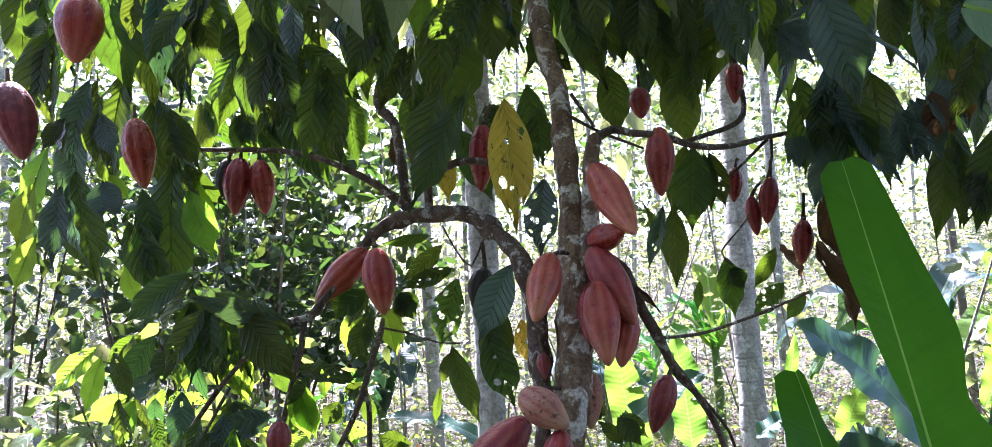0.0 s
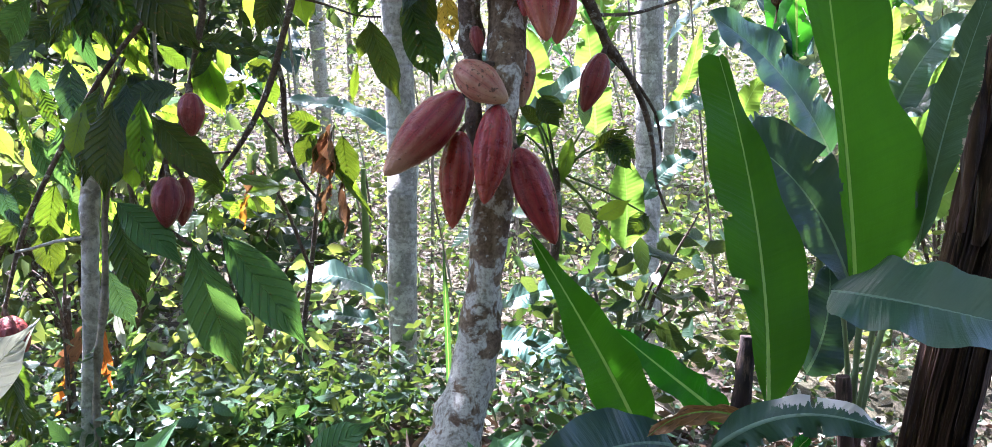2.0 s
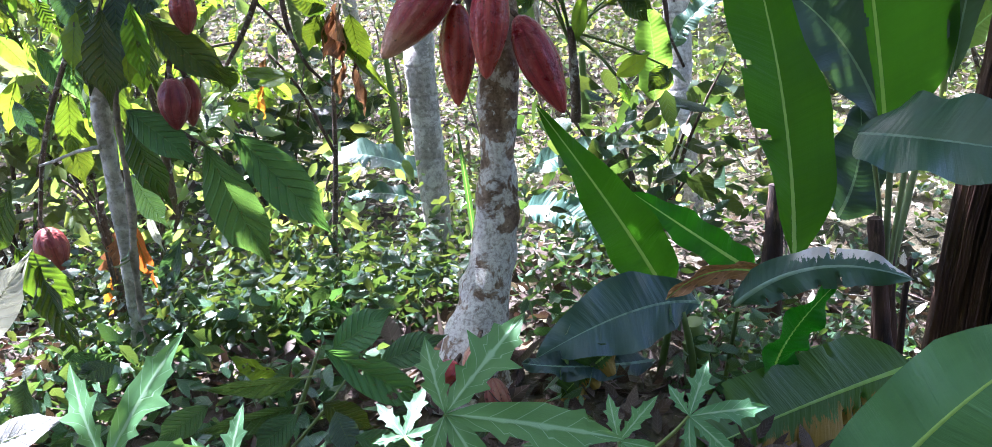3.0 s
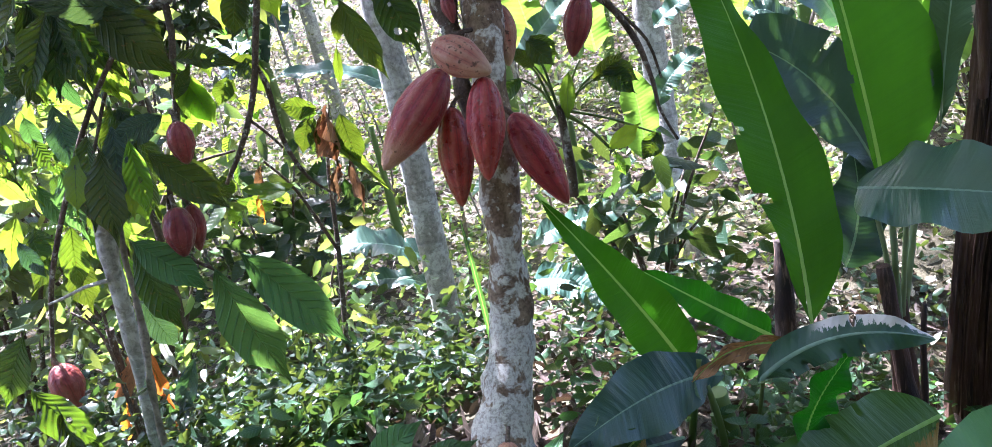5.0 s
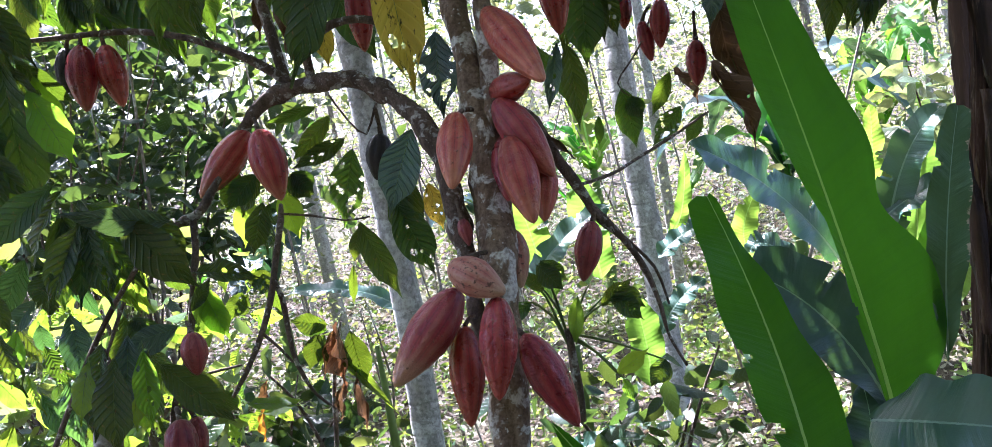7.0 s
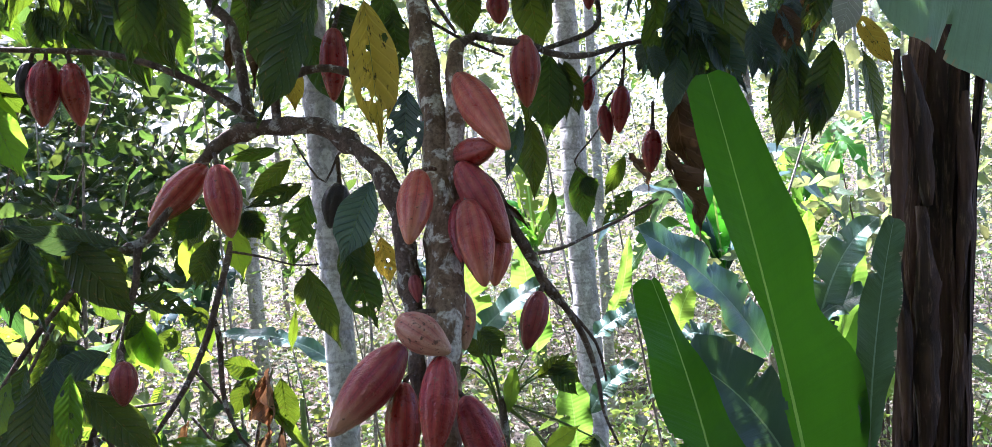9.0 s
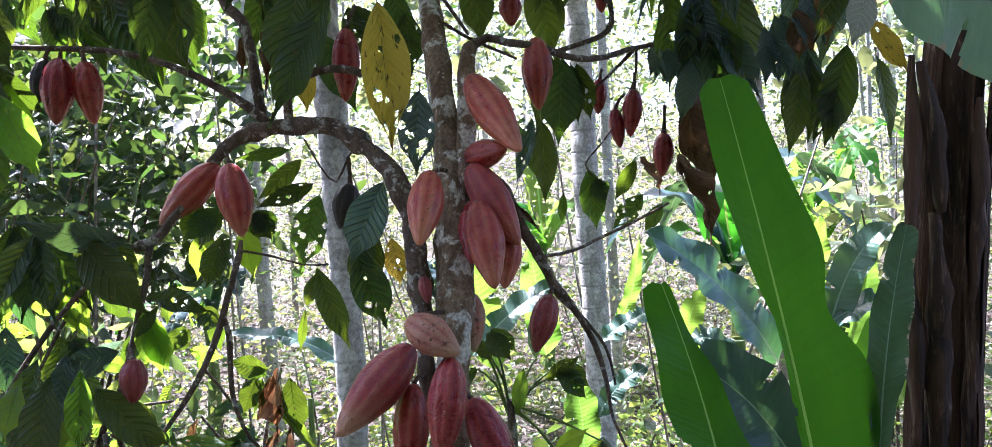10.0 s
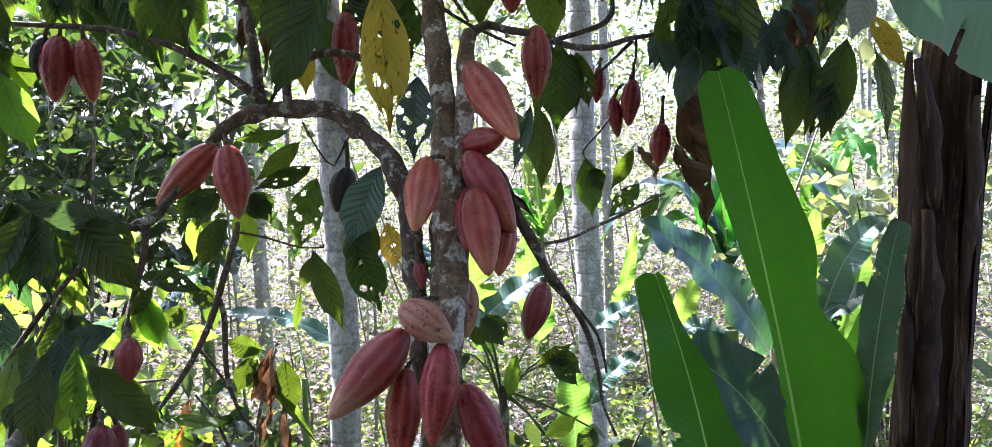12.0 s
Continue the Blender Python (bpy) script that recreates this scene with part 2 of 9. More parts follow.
ROLLED = leaf_material("rolled_dry_leaf", (0.26, 0.14, 0.06), (0.34, 0.17, 0.05), 0.2, 0.7, 9, 2.0, stain=0.35, stain_colour=(0.10, 0.06, 0.04))
ORANGE = leaf_material("orange_dead_leaf", (0.42, 0.17, 0.03), (0.6, 0.22, 0.02), 0.4, 0.6, 9, 2.0, stain=0.2)
PALE = leaf_material("pale_bleached_leaf", (0.42, 0.44, 0.42), (0.4, 0.42, 0.3), 0.3, 0.5, 10, 2.0)
BANANA = leaf_material("banana_leaf", (0.020, 0.105, 0.012), (0.11, 0.48, 0.014), 0.43, 0.42, 90, 3.0, vein_colour=(0.06, 0.19, 0.03), fine=True, ribs=0.35, show=0.4)
BANANA_DEEP = leaf_material("banana_leaf_deep_green", (0.018, 0.090, 0.006), (0.07, 0.40, 0.008), 0.36, 0.46, 90, 3.0, vein_colour=(0.05, 0.15, 0.02), fine=True, ribs=0.35, show=0.4, gloss=0.16)
# Yellow-green copy for bananas further back; sunlight is put into its colour.
BANANA_SUN = leaf_material("banana_leaf_sunlit_tint", (0.11, 0.21, 0.03), (0.30, 0.54, 0.05), 0.45, 0.40, 60, 3.0, vein_colour=(0.2, 0.3, 0.06), fine=True, ribs=0.3, show=0.3)
BANANA_TOP = leaf_material("banana_leaf_topside", (0.06, 0.16, 0.075), (0.14, 0.36, 0.04), 0.2, 0.34, 90, 3.0, vein_colour=(0.12, 0.26, 0.13), fine=True, ribs=0.3, show=0.3)
# Waxy bluish leaf; reflected sky is also mixed into its base colour.
BANANA_BLUE = leaf_material("banana_leaf_waxy_sky_tint", (0.030, 0.068, 0.072), (0.12, 0.28, 0.06), 0.10, 0.34, 60, 3.0, vein_colour=(0.09, 0.15, 0.12), fine=True, ribs=0.2, show=0.3, gloss=0.5)
BANANA_TEAL = leaf_material("banana_leaf_blue_green", (0.044, 0.110, 0.078), (0.12, 0.30, 0.06), 0.12, 0.30, 60, 3.0, vein_colour=(0.10, 0.19, 0.13), fine=True, ribs=0.2, show=0.3, gloss=0.7)
WAXY_RIB = leaf_material("waxy_midrib", (0.10, 0.17, 0.125), (0.2, 0.3, 0.1), 0.15, 0.4, 3, 0.0)
MIDRIB = leaf_material("banana_midrib", (0.16, 0.30, 0.07), (0.36, 0.58, 0.10), 0.45, 0.4, 3, 0.0)
GREYED = leaf_material("greyed_banana_leaf", (0.058, 0.12, 0.06), (0.12, 0.24, 0.06), 0.16, 0.45, 60, 3.0, fine=True, show=0.2, ribs=0.3, edge=(1, 0.3, 0.7, 1.32, (0.45, 0.38, 0.28)))
WEATHERED = leaf_material("weathered_banana_leaf", (0.20, 0.32, 0.25), (0.16, 0.36, 0.1), 0.22, 0.4, 60, 3.0, fine=True, show=0.25, ribs=0.3, vein_colour=(0.2, 0.26, 0.2), edge=(1, 0.0, 0.55, 1.27, (0.42, 0.31, 0.18)))
PAPAYA = leaf_material("papaya_leaf", (0.080, 0.215, 0.085), (0.2, 0.46, 0.08), 0.25, 0.45, 7, 1.2, vein_colour=(0.34, 0.55, 0.34), show=0.85, ribs=0.2, line_width=0.05, midrib=0.16)
# Darkened copy: shade among weeds, shrubs and boughs is put into its colour.
WEED_SHADED = leaf_material("weed_leaves_shade_tint", (0.012, 0.032, 0.016), (0.24, 0.40, 0.05), 0.14, 0.34, 7, 1.5, per_island=True, hue=0.03, gloss=0.36)
# Lightened copy of the weed leaves, with sunlight put into its colour.
WEED_SUNLIT = leaf_material("weed_leaves_sunlit_tint", (0.075, 0.130, 0.045), (0.40, 0.54, 0.08), 0.34, 0.28, 7, 1.5, per_island=True, hue=0.03, gloss=0.5)
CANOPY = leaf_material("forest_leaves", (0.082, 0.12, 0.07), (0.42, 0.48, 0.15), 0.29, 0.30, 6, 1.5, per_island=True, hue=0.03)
SEEDLING = leaf_material("seedling_leaves", (0.034, 0.085, 0.036), (0.22, 0.42, 0.06), 0.16, 0.36, 7, 1.5, per_island=True, hue=0.03, gloss=0.4)
# Dark litter copy: the shade under the trees is put into its colour.
DARK_LITTER = leaf_material("leaf_litter_shade_tint", (0.065, 0.047, 0.034), (0.2, 0.12, 0.06), 0.1, 0.6, 7, 1.5, per_island=True, hue=0.03)
# Pale litter copy: sunlight on the slope behind is put into its colour.
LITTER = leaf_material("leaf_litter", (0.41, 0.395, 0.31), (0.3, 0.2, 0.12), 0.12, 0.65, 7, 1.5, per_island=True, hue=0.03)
TRUNK = bark_material("cacao_bark", (0.125, 0.080, 0.050), (0.33, 0.245, 0.17), 0.32, 0.15, (0.66, 0.66, 0.60), scale=1.4, lichen_scale=17)
BRANCH = bark_material("cacao_branch_bark", (0.065, 0.045, 0.033), (0.18, 0.135, 0.105), 0.24, 0.0, (0.42, 0.42, 0.38), scale=2.0, lichen_scale=34)
PALE_BARK = bark_material("pale_ringed_bark", (0.31, 0.295, 0.265), (0.52, 0.50, 0.465), 0.40, 0.0, (0.62, 0.62, 0.59), rings=9.0, lichen_scale=13)
GREY_BARK = bark_material("grey_bark", (0.16, 0.13, 0.105), (0.36, 0.32, 0.27), 0.25, 0.0, (0.55, 0.54, 0.5), rings=5.0, lichen_scale=6)
SHEATH = sheath_material()
SHEATH_PALE = sheath_material("pale_dry_sheath", (0.05, 0.025, 0.016), (0.22, 0.125, 0.078), (0.46, 0.33, 0.23))
SOIL = soil_material()
STALK = leaf_material("green_stalk", (0.12, 0.19, 0.05), (0.2, 0.3, 0.06), 0.1, 0.45, 3, 0.0)
PALE_STALK = leaf_material("pale_leaf_stalk", (0.30, 0.40, 0.20), (0.3, 0.42, 0.12), 0.12, 0.4, 3, 0.0)
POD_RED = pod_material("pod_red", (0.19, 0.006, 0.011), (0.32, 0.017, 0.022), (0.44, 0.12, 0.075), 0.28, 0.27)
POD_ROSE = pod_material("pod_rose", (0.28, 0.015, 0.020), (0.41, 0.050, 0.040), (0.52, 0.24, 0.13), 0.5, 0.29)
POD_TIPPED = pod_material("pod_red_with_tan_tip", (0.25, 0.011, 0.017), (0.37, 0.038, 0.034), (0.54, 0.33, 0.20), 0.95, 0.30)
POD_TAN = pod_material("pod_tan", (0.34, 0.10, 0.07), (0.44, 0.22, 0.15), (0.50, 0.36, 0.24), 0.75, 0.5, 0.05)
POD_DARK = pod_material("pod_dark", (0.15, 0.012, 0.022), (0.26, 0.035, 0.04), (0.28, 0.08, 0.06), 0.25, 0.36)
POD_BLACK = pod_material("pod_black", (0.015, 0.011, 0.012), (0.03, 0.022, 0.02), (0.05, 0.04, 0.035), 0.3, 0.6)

# ---- builders ----
def bezier(p0, p1, p2, t):
    return p0 * (1 - t) ** 2 + p1 * 2 * t * (1 - t) + p2 * t * t


def smooth_line(points, step):
    """A smooth line through a few points (x, y, z, radius), as a denser list of the same."""
    pts = [Vector(p) for p in points]
    out = []
    for i in range(len(pts) - 1):
        a, b, c, d = pts[max(i - 1, 0)], pts[i], pts[i + 1], pts[min(i + 2, len(pts) - 1)]
        n = max(2, int((c - b).to_3d().length / step))
        for k in range(n):
            t = k / n
            out.append(0.5 * ((2 * b) + (c - a) * t + (2 * a - 5 * b + 4 * c - d) * t * t + (3 * b - a - 3 * c + d) * t ** 3))
    return out + [pts[-1]]


def tube(bm, points, sides=10, step=0.03, rough=0.06, seed=0.0, slot=0):
    """A knobbly round stem along points (x, y, z, radius)."""
    line = smooth_line(points, step)
    if rough > 0.09:
        rng = random.Random(seed)
        for _ in range(len(line) // 7):
            at, size = rng.randrange(len(line)), rng.uniform(0.08, 0.28) * min(1.0, 0.012 / max(line[0].w, 0.004) + 0.25)
            for i in range(max(0, at - 3), min(len(line), at + 4)):
                line[i].w *= 1 + size * math.exp(-((i - at) / 1.4) ** 2)
    rings, side = [], None
    for i, p in enumerate(line):
        q, o = line[min(i + 1, len(line) - 1)].to_3d(), line[max(i - 1, 0)].to_3d()
        way = (q - o).normalized()
        side = (Vector((1, 0.1, 0)) if side is None else side)
        side = (side - way * side.dot(way)).normalized()
        other = way.cross(side)
        ring = []
        for k in range(sides):
            a = 2 * math.pi * k / sides
            out = side * math.cos(a) + other * math.sin(a)
            c = p.to_3d()
            bulge = 1 + rough * 2.2 * noise.noise((c + out * 0.05) * 17 + Vector((seed, seed, 0))) + rough * 1.5 * noise.noise(c * 5 + Vector((seed, 0, 0)))
            ring.append(bm.verts.new(c + out * p.w * bulge))
        rings.append(ring)
    for a, b in zip(rings, rings[1:]):
        for k in range(sides):
            f = bm.faces.new((a[k], a[(k + 1) % sides], b[(k + 1) % sides], b[k]))
            f.smooth, f.material_index = True, slot
    for ring, flip in ((rings[0], True), (rings[-1], False)):
        f = bm.faces.new(ring[::-1] if flip else ring)
        f.material_index = slot
    return bm


def finish(name, bm, *materials):
    data = bpy.data.meshes.new(name)
    bm.to_mesh(data)
    bm.free()
    for m in materials:
        data.materials.append(m)
    return data


def thing(name, at, label, category, group="", kind=""):
    """An empty at the thing's base, to hold its parts."""
    ob = new(name)
    ob.empty_display_size = 0.1
    ob.matrix_basis = Matrix.Translation(at)
    return tagged(ob, label, category, group, kind)


def hold(ob, parent, m=None):
    """Make ob a part of parent, at the world pose m."""
    base = Matrix.Identity(4)
    p = parent
    while p is not None:
        base = p.matrix_basis.copy() @ base
        p = p.parent
    ob.parent = parent
    ob.matrix_basis = base.inverted() @ (m if m is not None else Matrix.Identity(4))
    return ob


def part(name, bm, material, parent, label=""):
    mats = material if isinstance(material, tuple) else (material,)
    ob = new(name, finish(name, bm, *mats))
    hold(ob, parent)
    return tagged(ob, label)


def limb(parent, name, points, material, sides=10, step=0.03, rough=0.08, label=""):
    return part(name, tube(bmesh.new(), points, sides, step, rough, points[0][0] * 9), material, parent, label)


def blade_verts(bm, uv, width_at, place, nu, nv, slot=0, drop=None):
    """A leaf blade: a sheet nu by nv, placed by place(u, v), with v from -1 to 1."""
    grid = [[bm.verts.new(place(i / nu, (2 * j / nv - 1) * width_at(i / nu), 2 * j / nv - 1)) for j in range(nv + 1)] for i in range(nu + 1)]
    for i in range(nu):
        for j in range(nv):
            if drop and drop(i / nu, 2 * j / nv - 1):
                continue
            f = bm.faces.new((grid[i][j], grid[i + 1][j], grid[i + 1][j + 1], grid[i][j + 1]))
            f.smooth, f.material_index = True, slot
            for loop, (a, b) in zip(f.loops, ((i, j), (i + 1, j), (i + 1, j + 1), (i, j + 1))):
                loop[uv].uv = (a / nu, b / nv)
    return grid


def cacao_width(u):
    w = math.sin(math.pi * min(1, u) ** 0.92) ** 0.95 if 0 < u < 1 else 0.0
    return max(0.004, 0.5 * w * (1 - 0.75 * (max(0, u - 0.7) / 0.3) ** 0.8))


def cacao_leaf_mesh(seed, holes=0, droop=0.18, fold=0.16, crumple=0.0):
    """One leaf, 1 long along y and 1 wide along x: quilted between its side veins, with midrib and stalk."""
    rng = random.Random(seed)
    bm = bmesh.new()
    uv = bm.loops.layers.uv.new("UVMap")
    wave, ph, twist = rng.uniform(0.01, 0.03) + crumple * 0.1, rng.uniform(0, 6), rng.uniform(-0.25, 0.25)
    spots = [(rng.uniform(0.15, 0.9), rng.uniform(-0.9, 0.9), rng.uniform(0.015, 0.05)) for _ in range(holes)]

    def place(u, x, v):
        q = 0.017 * abs(math.sin(math.pi * (11 * u - 2.2 * abs(v)))) * (1 - abs(v) ** 3)
        edge = wave * abs(v) ** 2 * math.sin(u * 19 + ph + (2 if v > 0 else 0))
        z = fold * abs(x) * (1 - 0.5 * u) + q + edge - droop * u * u + twist * x * u
        if crumple:
            z += crumple * (0.10 * math.sin(9 * u + ph + 5 * x) + 0.05 * noise.noise(Vector((x * 14, u * 12, seed))))
            x = x * (1 - 0.6 * crumple) + crumple * 0.07 * math.sin(6 * u + ph)
        return (x * (1 - 0.1 * fold), u - 0.05 * droop * u, z)

    def drop(u, v):
        return any((u - a) ** 2 + ((v - b) * 0.22) ** 2 < c * c for a, b, c in spots)

    blade_verts(bm, uv, cacao_width, place, *((90, 30) if holes > 3 else (40, 12)), 0, drop if holes else None)
    rib = [(0, -0.10, 0.012, 0.012)] + [(0, u, place(u, 0, 0)[2] - 0.002, 0.0095 * (1 - 0.8 * u)) for u in (0.0, 0.25, 0.5, 0.75, 0.97)]
    tube(bm, rib, 5, 0.08, 0.0, 0.0, 1)
    return bm


LEAF_FORMS = [finish("cacao_leaf", cacao_leaf_mesh(*a)) for a in
              ((1, 0, 0.10, 0.12), (2, 5, 0.22, 0.2), (3, 0, 0.30, 0.10), (4, 9, 0.15, 0.25), (5, 2, 0.05, 0.06), (6, 14, 0.2, 0.12), (7, 3, 0.1, 0.9, 1.0), (8, 0, 0.2, 0.6, 0.8))]
LEAF_KINDS = {}


def leaf_form(number, material):
    key = (number, material.name)
    if key not in LEAF_KINDS:
        data = LEAF_FORMS[number].copy()
        data.materials.append(material)
        data.materials.append(STALK)
        LEAF_KINDS[key] = data
    return LEAF_KINDS[key]


def leaf(parent, base, tip, width, material=None, form=0, turn=0.0, name="leaf", label=""):
    """A leaf from its stalk's end to its tip. turn: degrees by which the blade is turned about its length from facing -y."""
    base, tip = Vector(base), Vector(tip)
    way = (tip - base)
    length = way.length
    way.normalize()
    face = Vector((0, -1, 0.25))
    face = (face - way * face.dot(way)).normalized()
    face = Matrix.Rotation(radians(turn), 3, way) @ face
    side = way.cross(face)
    m = Matrix((side, way, face)).transposed().to_4x4()
    m = Matrix.Translation(base) @ m @ Matrix.Diagonal((width, length, length, 1))
    ob = new(name, leaf_form(form, material or CACAO))
    hold(ob, parent, m)
    return tagged(ob, label)


def husk_mesh(length, width, seed, ribs=0.06, neck=0.0, curve=0.0):
    """A pod hanging down from its stalk: ten ribs, a blunt shoulder and a drawn-out tip."""
    rng = random.Random(seed)
    bm = bmesh.new()
    uv = bm.loops.layers.uv.new("UVMap")
    nu, nv, ph = 30, 40, rng.uniform(0, 6)
    off = Vector((seed * 3.1, seed * 1.7, 0))
    rings = []
    for i in range(nu + 1):
        u = i / nu
        r = (math.sin(math.pi * u ** 0.86) ** 0.56 if 0 < i < nu else 0.0) * (1 - 0.22 * max(0.0, u - 0.5) / 0.5)
        r *= 1 - neck * math.exp(-((u - 0.12) / 0.08) ** 2)
        r = max(r, 0.02) * width / 2 * 1.04
        ring = []
        for k in range(nv):
            a = 2 * math.pi * k / nv
            groove = abs(math.cos(5 * a + ph)) ** 0.7
            deep = 0.75 + 0.25 * math.cos(5 * a + ph)
            f = 1 - ribs * (1 - groove) * deep * math.sin(math.pi * min(1, u * 1.02)) ** 0.4
            p = Vector((math.cos(a), math.sin(a), 0)) * r * f
            p.x += curve * length * math.sin(math.pi * u) * 0.5
            p.z = -u * length
            p += p.normalized() * 0.0016 * noise.noise(p * 45 + off) if u > 0 else Vector()
            ring.append(bm.verts.new(p))
        rings.append(ring)
    for i in range(nu):
        for k in range(nv):
            q = (rings[i][k], rings[i + 1][k], rings[i + 1][(k + 1) % nv], rings[i][(k + 1) % nv])
            f = bm.faces.new(q)
            f.smooth = True
            for loop, (a, b) in zip(f.loops, ((i, k), (i + 1, k), (i + 1, k + 1), (i, k + 1))):
                loop[uv].uv = (a / nu, b / nv + (ph + math.pi / 2) / (10 * math.pi))
    bm.faces.new(rings[0])
    bm.faces.new(rings[-1][::-1])
    return bm


POD_COUNT = [0]


def pod(base, tip, width, material, label, stalk=None, neck=0.0, spin=None, curve=0.0):
    """A cacao pod from its shoulder to its tip, on a short woody stalk that ends at stalk."""
    POD_COUNT[0] += 1
    n = POD_COUNT[0]
    base, tip = Vector(base), Vector(tip)
    way = (tip - base).normalized()
    turn = way.to_track_quat("-Z", "Y").to_matrix().to_4x4() @ Matrix.Rotation(spin if spin is not None else n * 1.9, 4, "Z")
    ob = new("cacao_pod")
    ob.matrix_basis = Matrix.Translation(base)
    tagged(ob, label, "cacao pod", "pods on the cacao tree")
    husk = new("husk", finish("husk", husk_mesh((tip - base).length, width, n, 0.11 + 0.03 * (n % 3), neck, curve), material))
    hold(husk, ob, Matrix.Translation(base) @ turn)
    end = Vector(stalk) if stalk else base - way * 0.03 + Vector((0, 0.01, 0.012))
    mid = (base + end) / 2 + Vector((0, 0, 0.004))
    part("stalk", tube(bmesh.new(), [(*(base + way * 0.008), 0.0075), (*mid, 0.005), (*end, 0.006)], 7, 0.012, 0.1, n), BRANCH, ob)
    return ob


def banana_leaf(parent, base, mid, tip, width, material, face=(0, -1, 0.2), blunt=0.5, rib=0.0055, seed=1, tears=3, roll=0.15, label="", wave=0.012, stalk=None, name="leaf", left=1.0, right=1.0, taper=1.0, foot=0.16, belly=None, waist=0.0):
    """A long blade on a bowed midrib. blunt: how square the far end is. belly: where it is widest, and how wide its cut end is, as a share. left, right: how wide each half is, or its shares at base and tip. waist: how far the right half narrows half-way. Returns the blade, which holds its midrib."""
    rng = random.Random(seed)
    base, mid, tip, face = Vector(base), Vector(mid), Vector(tip), Vector(face)
    ctrl = mid * 2 - (base + tip) / 2
    bm = bmesh.new()
    uv = bm.loops.layers.uv.new("UVMap")
    rips = [(rng.uniform(0.15, 0.9), rng.choice((-1, 1)), rng.uniform(0.25, 0.8)) for _ in range(tears)]
    ph = rng.uniform(0, 6)

    def width_at(u):
        if belly:
            at, end = belly
            full = math.sin(math.pi / 2 * min(1.0, u / at)) ** 0.8 if u < at else end + (1 - end) * max(0.0, math.cos(math.pi / 2 * (u - at) / (1 - at))) ** 1.15
            stop = min(1.0, (1 - u) / 0.03 + 0.25) ** 0.5
            return max(0.03, full * stop) * width / 2
        start = min(1.0, (u / foot)) ** 0.6 if u > 0 else 0.03
        stop = min(1.0, (1 - u) / (0.42 * (1 - blunt) + 0.02)) ** (0.65 - 0.3 * blunt) if u < 1 else 0.06
        slope = taper + (1 - taper) * min(1.0, (1 - u) / 0.62)
        return max(0.03, start * max(stop, 0.06) * slope) * width / 2

    def frame_at(u):
        c = bezier(base, ctrl, tip, u)
        way = (bezier(base, ctrl, tip, min(1, u + 0.01)) - bezier(base, ctrl, tip, max(0, u - 0.01))).normalized()
        n = (face - way * face.dot(way)).normalized()
        return c, way, n, way.cross(n)

    def half(u, v):
        share = right if v > 0 else left
        if waist and v > 0:
            return share * (1 - waist * math.exp(-((u - 0.54) / 0.09) ** 2))
        return max(0.12, share[0] + (share[1] - share[0]) * u) if isinstance(share, tuple) else share

    def place(u, x, v):
        c, way, n, side = frame_at(u)
        x *= half(u, v)
        lift = roll * abs(x) + wave * abs(v) ** 1.5 * math.sin(u * 23 + ph + (1.7 if v > 0 else 0)) + 0.0007 * math.sin(u * 150 - abs(v) * 6)
        slip = 0.0
        for a, s, deep in rips:
            if v * s > 1 - deep:
                d = (u - a) / 0.014
                if abs(d) < 1.0:
                    slip += (abs(v) - 1 + deep) * 0.5 * math.copysign(1 - abs(d), d) * 0.03
                    lift -= 0.015 * (1 - abs(d))
        return c + side * x + n * lift + way * (slip + 0.12 * abs(x))

    def drop(u, v):
        return any(v * s > 1 - deep and abs(u - a) < 0.010 * (v * s - 1 + deep) / max(deep, 0.01) * 1.6 for a, s, deep in rips)

    nu, nv = 90, 9

    def rib_at(u):
        return min(rib * (1 - 0.85 * u), width_at(u) * 0.6)

    def sheet(target, layer, rows, keep=None):
        """Faces over rows of (u, v, uv-across), each row a list of (x, v)."""
        grid = [[target.verts.new(place(i / nu, x, v)) for x, v in row] for i, row in enumerate(rows)]
        for i in range(nu):
            for j in range(len(rows[0]) - 1):
                if keep and not keep(i / nu, rows[i][j][1]):
                    continue
                f = target.faces.new((grid[i][j], grid[i + 1][j], grid[i + 1][j + 1], grid[i][j + 1]))
                f.smooth = True
                for loop, (p, q) in zip(f.loops, ((i, j), (i + 1, j), (i + 1, j + 1), (i, j + 1))):
                    loop[layer].uv = (p / nu, rows[p][q][1] * 0.5 + 0.5)
        return grid

    for sign in (-1, 1):
        rows = []
        for i in range(nu + 1):
            w, r = width_at(i / nu), rib_at(i / nu)
            xs = [r / half(i / nu, sign) + (w - r) * j / nv for j in range(nv + 1)]
            rows.append([(sign * x, sign * min(1.0, max(0.06, x / w))) for x in (xs if sign > 0 else xs[::-1])])
        sheet(bm, uv, rows, (lambda u, v: not drop(u, v)) if rips else None)
    ob = part(name, bm, material, parent, label)
    bm = bmesh.new()
    uv = bm.loops.layers.uv.new("UVMap")
    rows = []
    for i in range(nu + 1):
        r = rib_at(i / nu)
        rows.append([(-r / half(i / nu, -1), -0.03), (0.0, 0.0), (r / half(i / nu, 1), 0.03)])
    grid = sheet(bm, uv, rows)
    for i, row in enumerate(grid):
        n = frame_at(i / nu)[2]
        row[1].co += n * rib * 0.35 * (1 - 0.8 * i / nu)
    part("midrib", bm, WAXY_RIB if material in (BANANA_BLUE, BANANA_TEAL, SCARRED, GREYED) else MIDRIB, ob)
    return ob


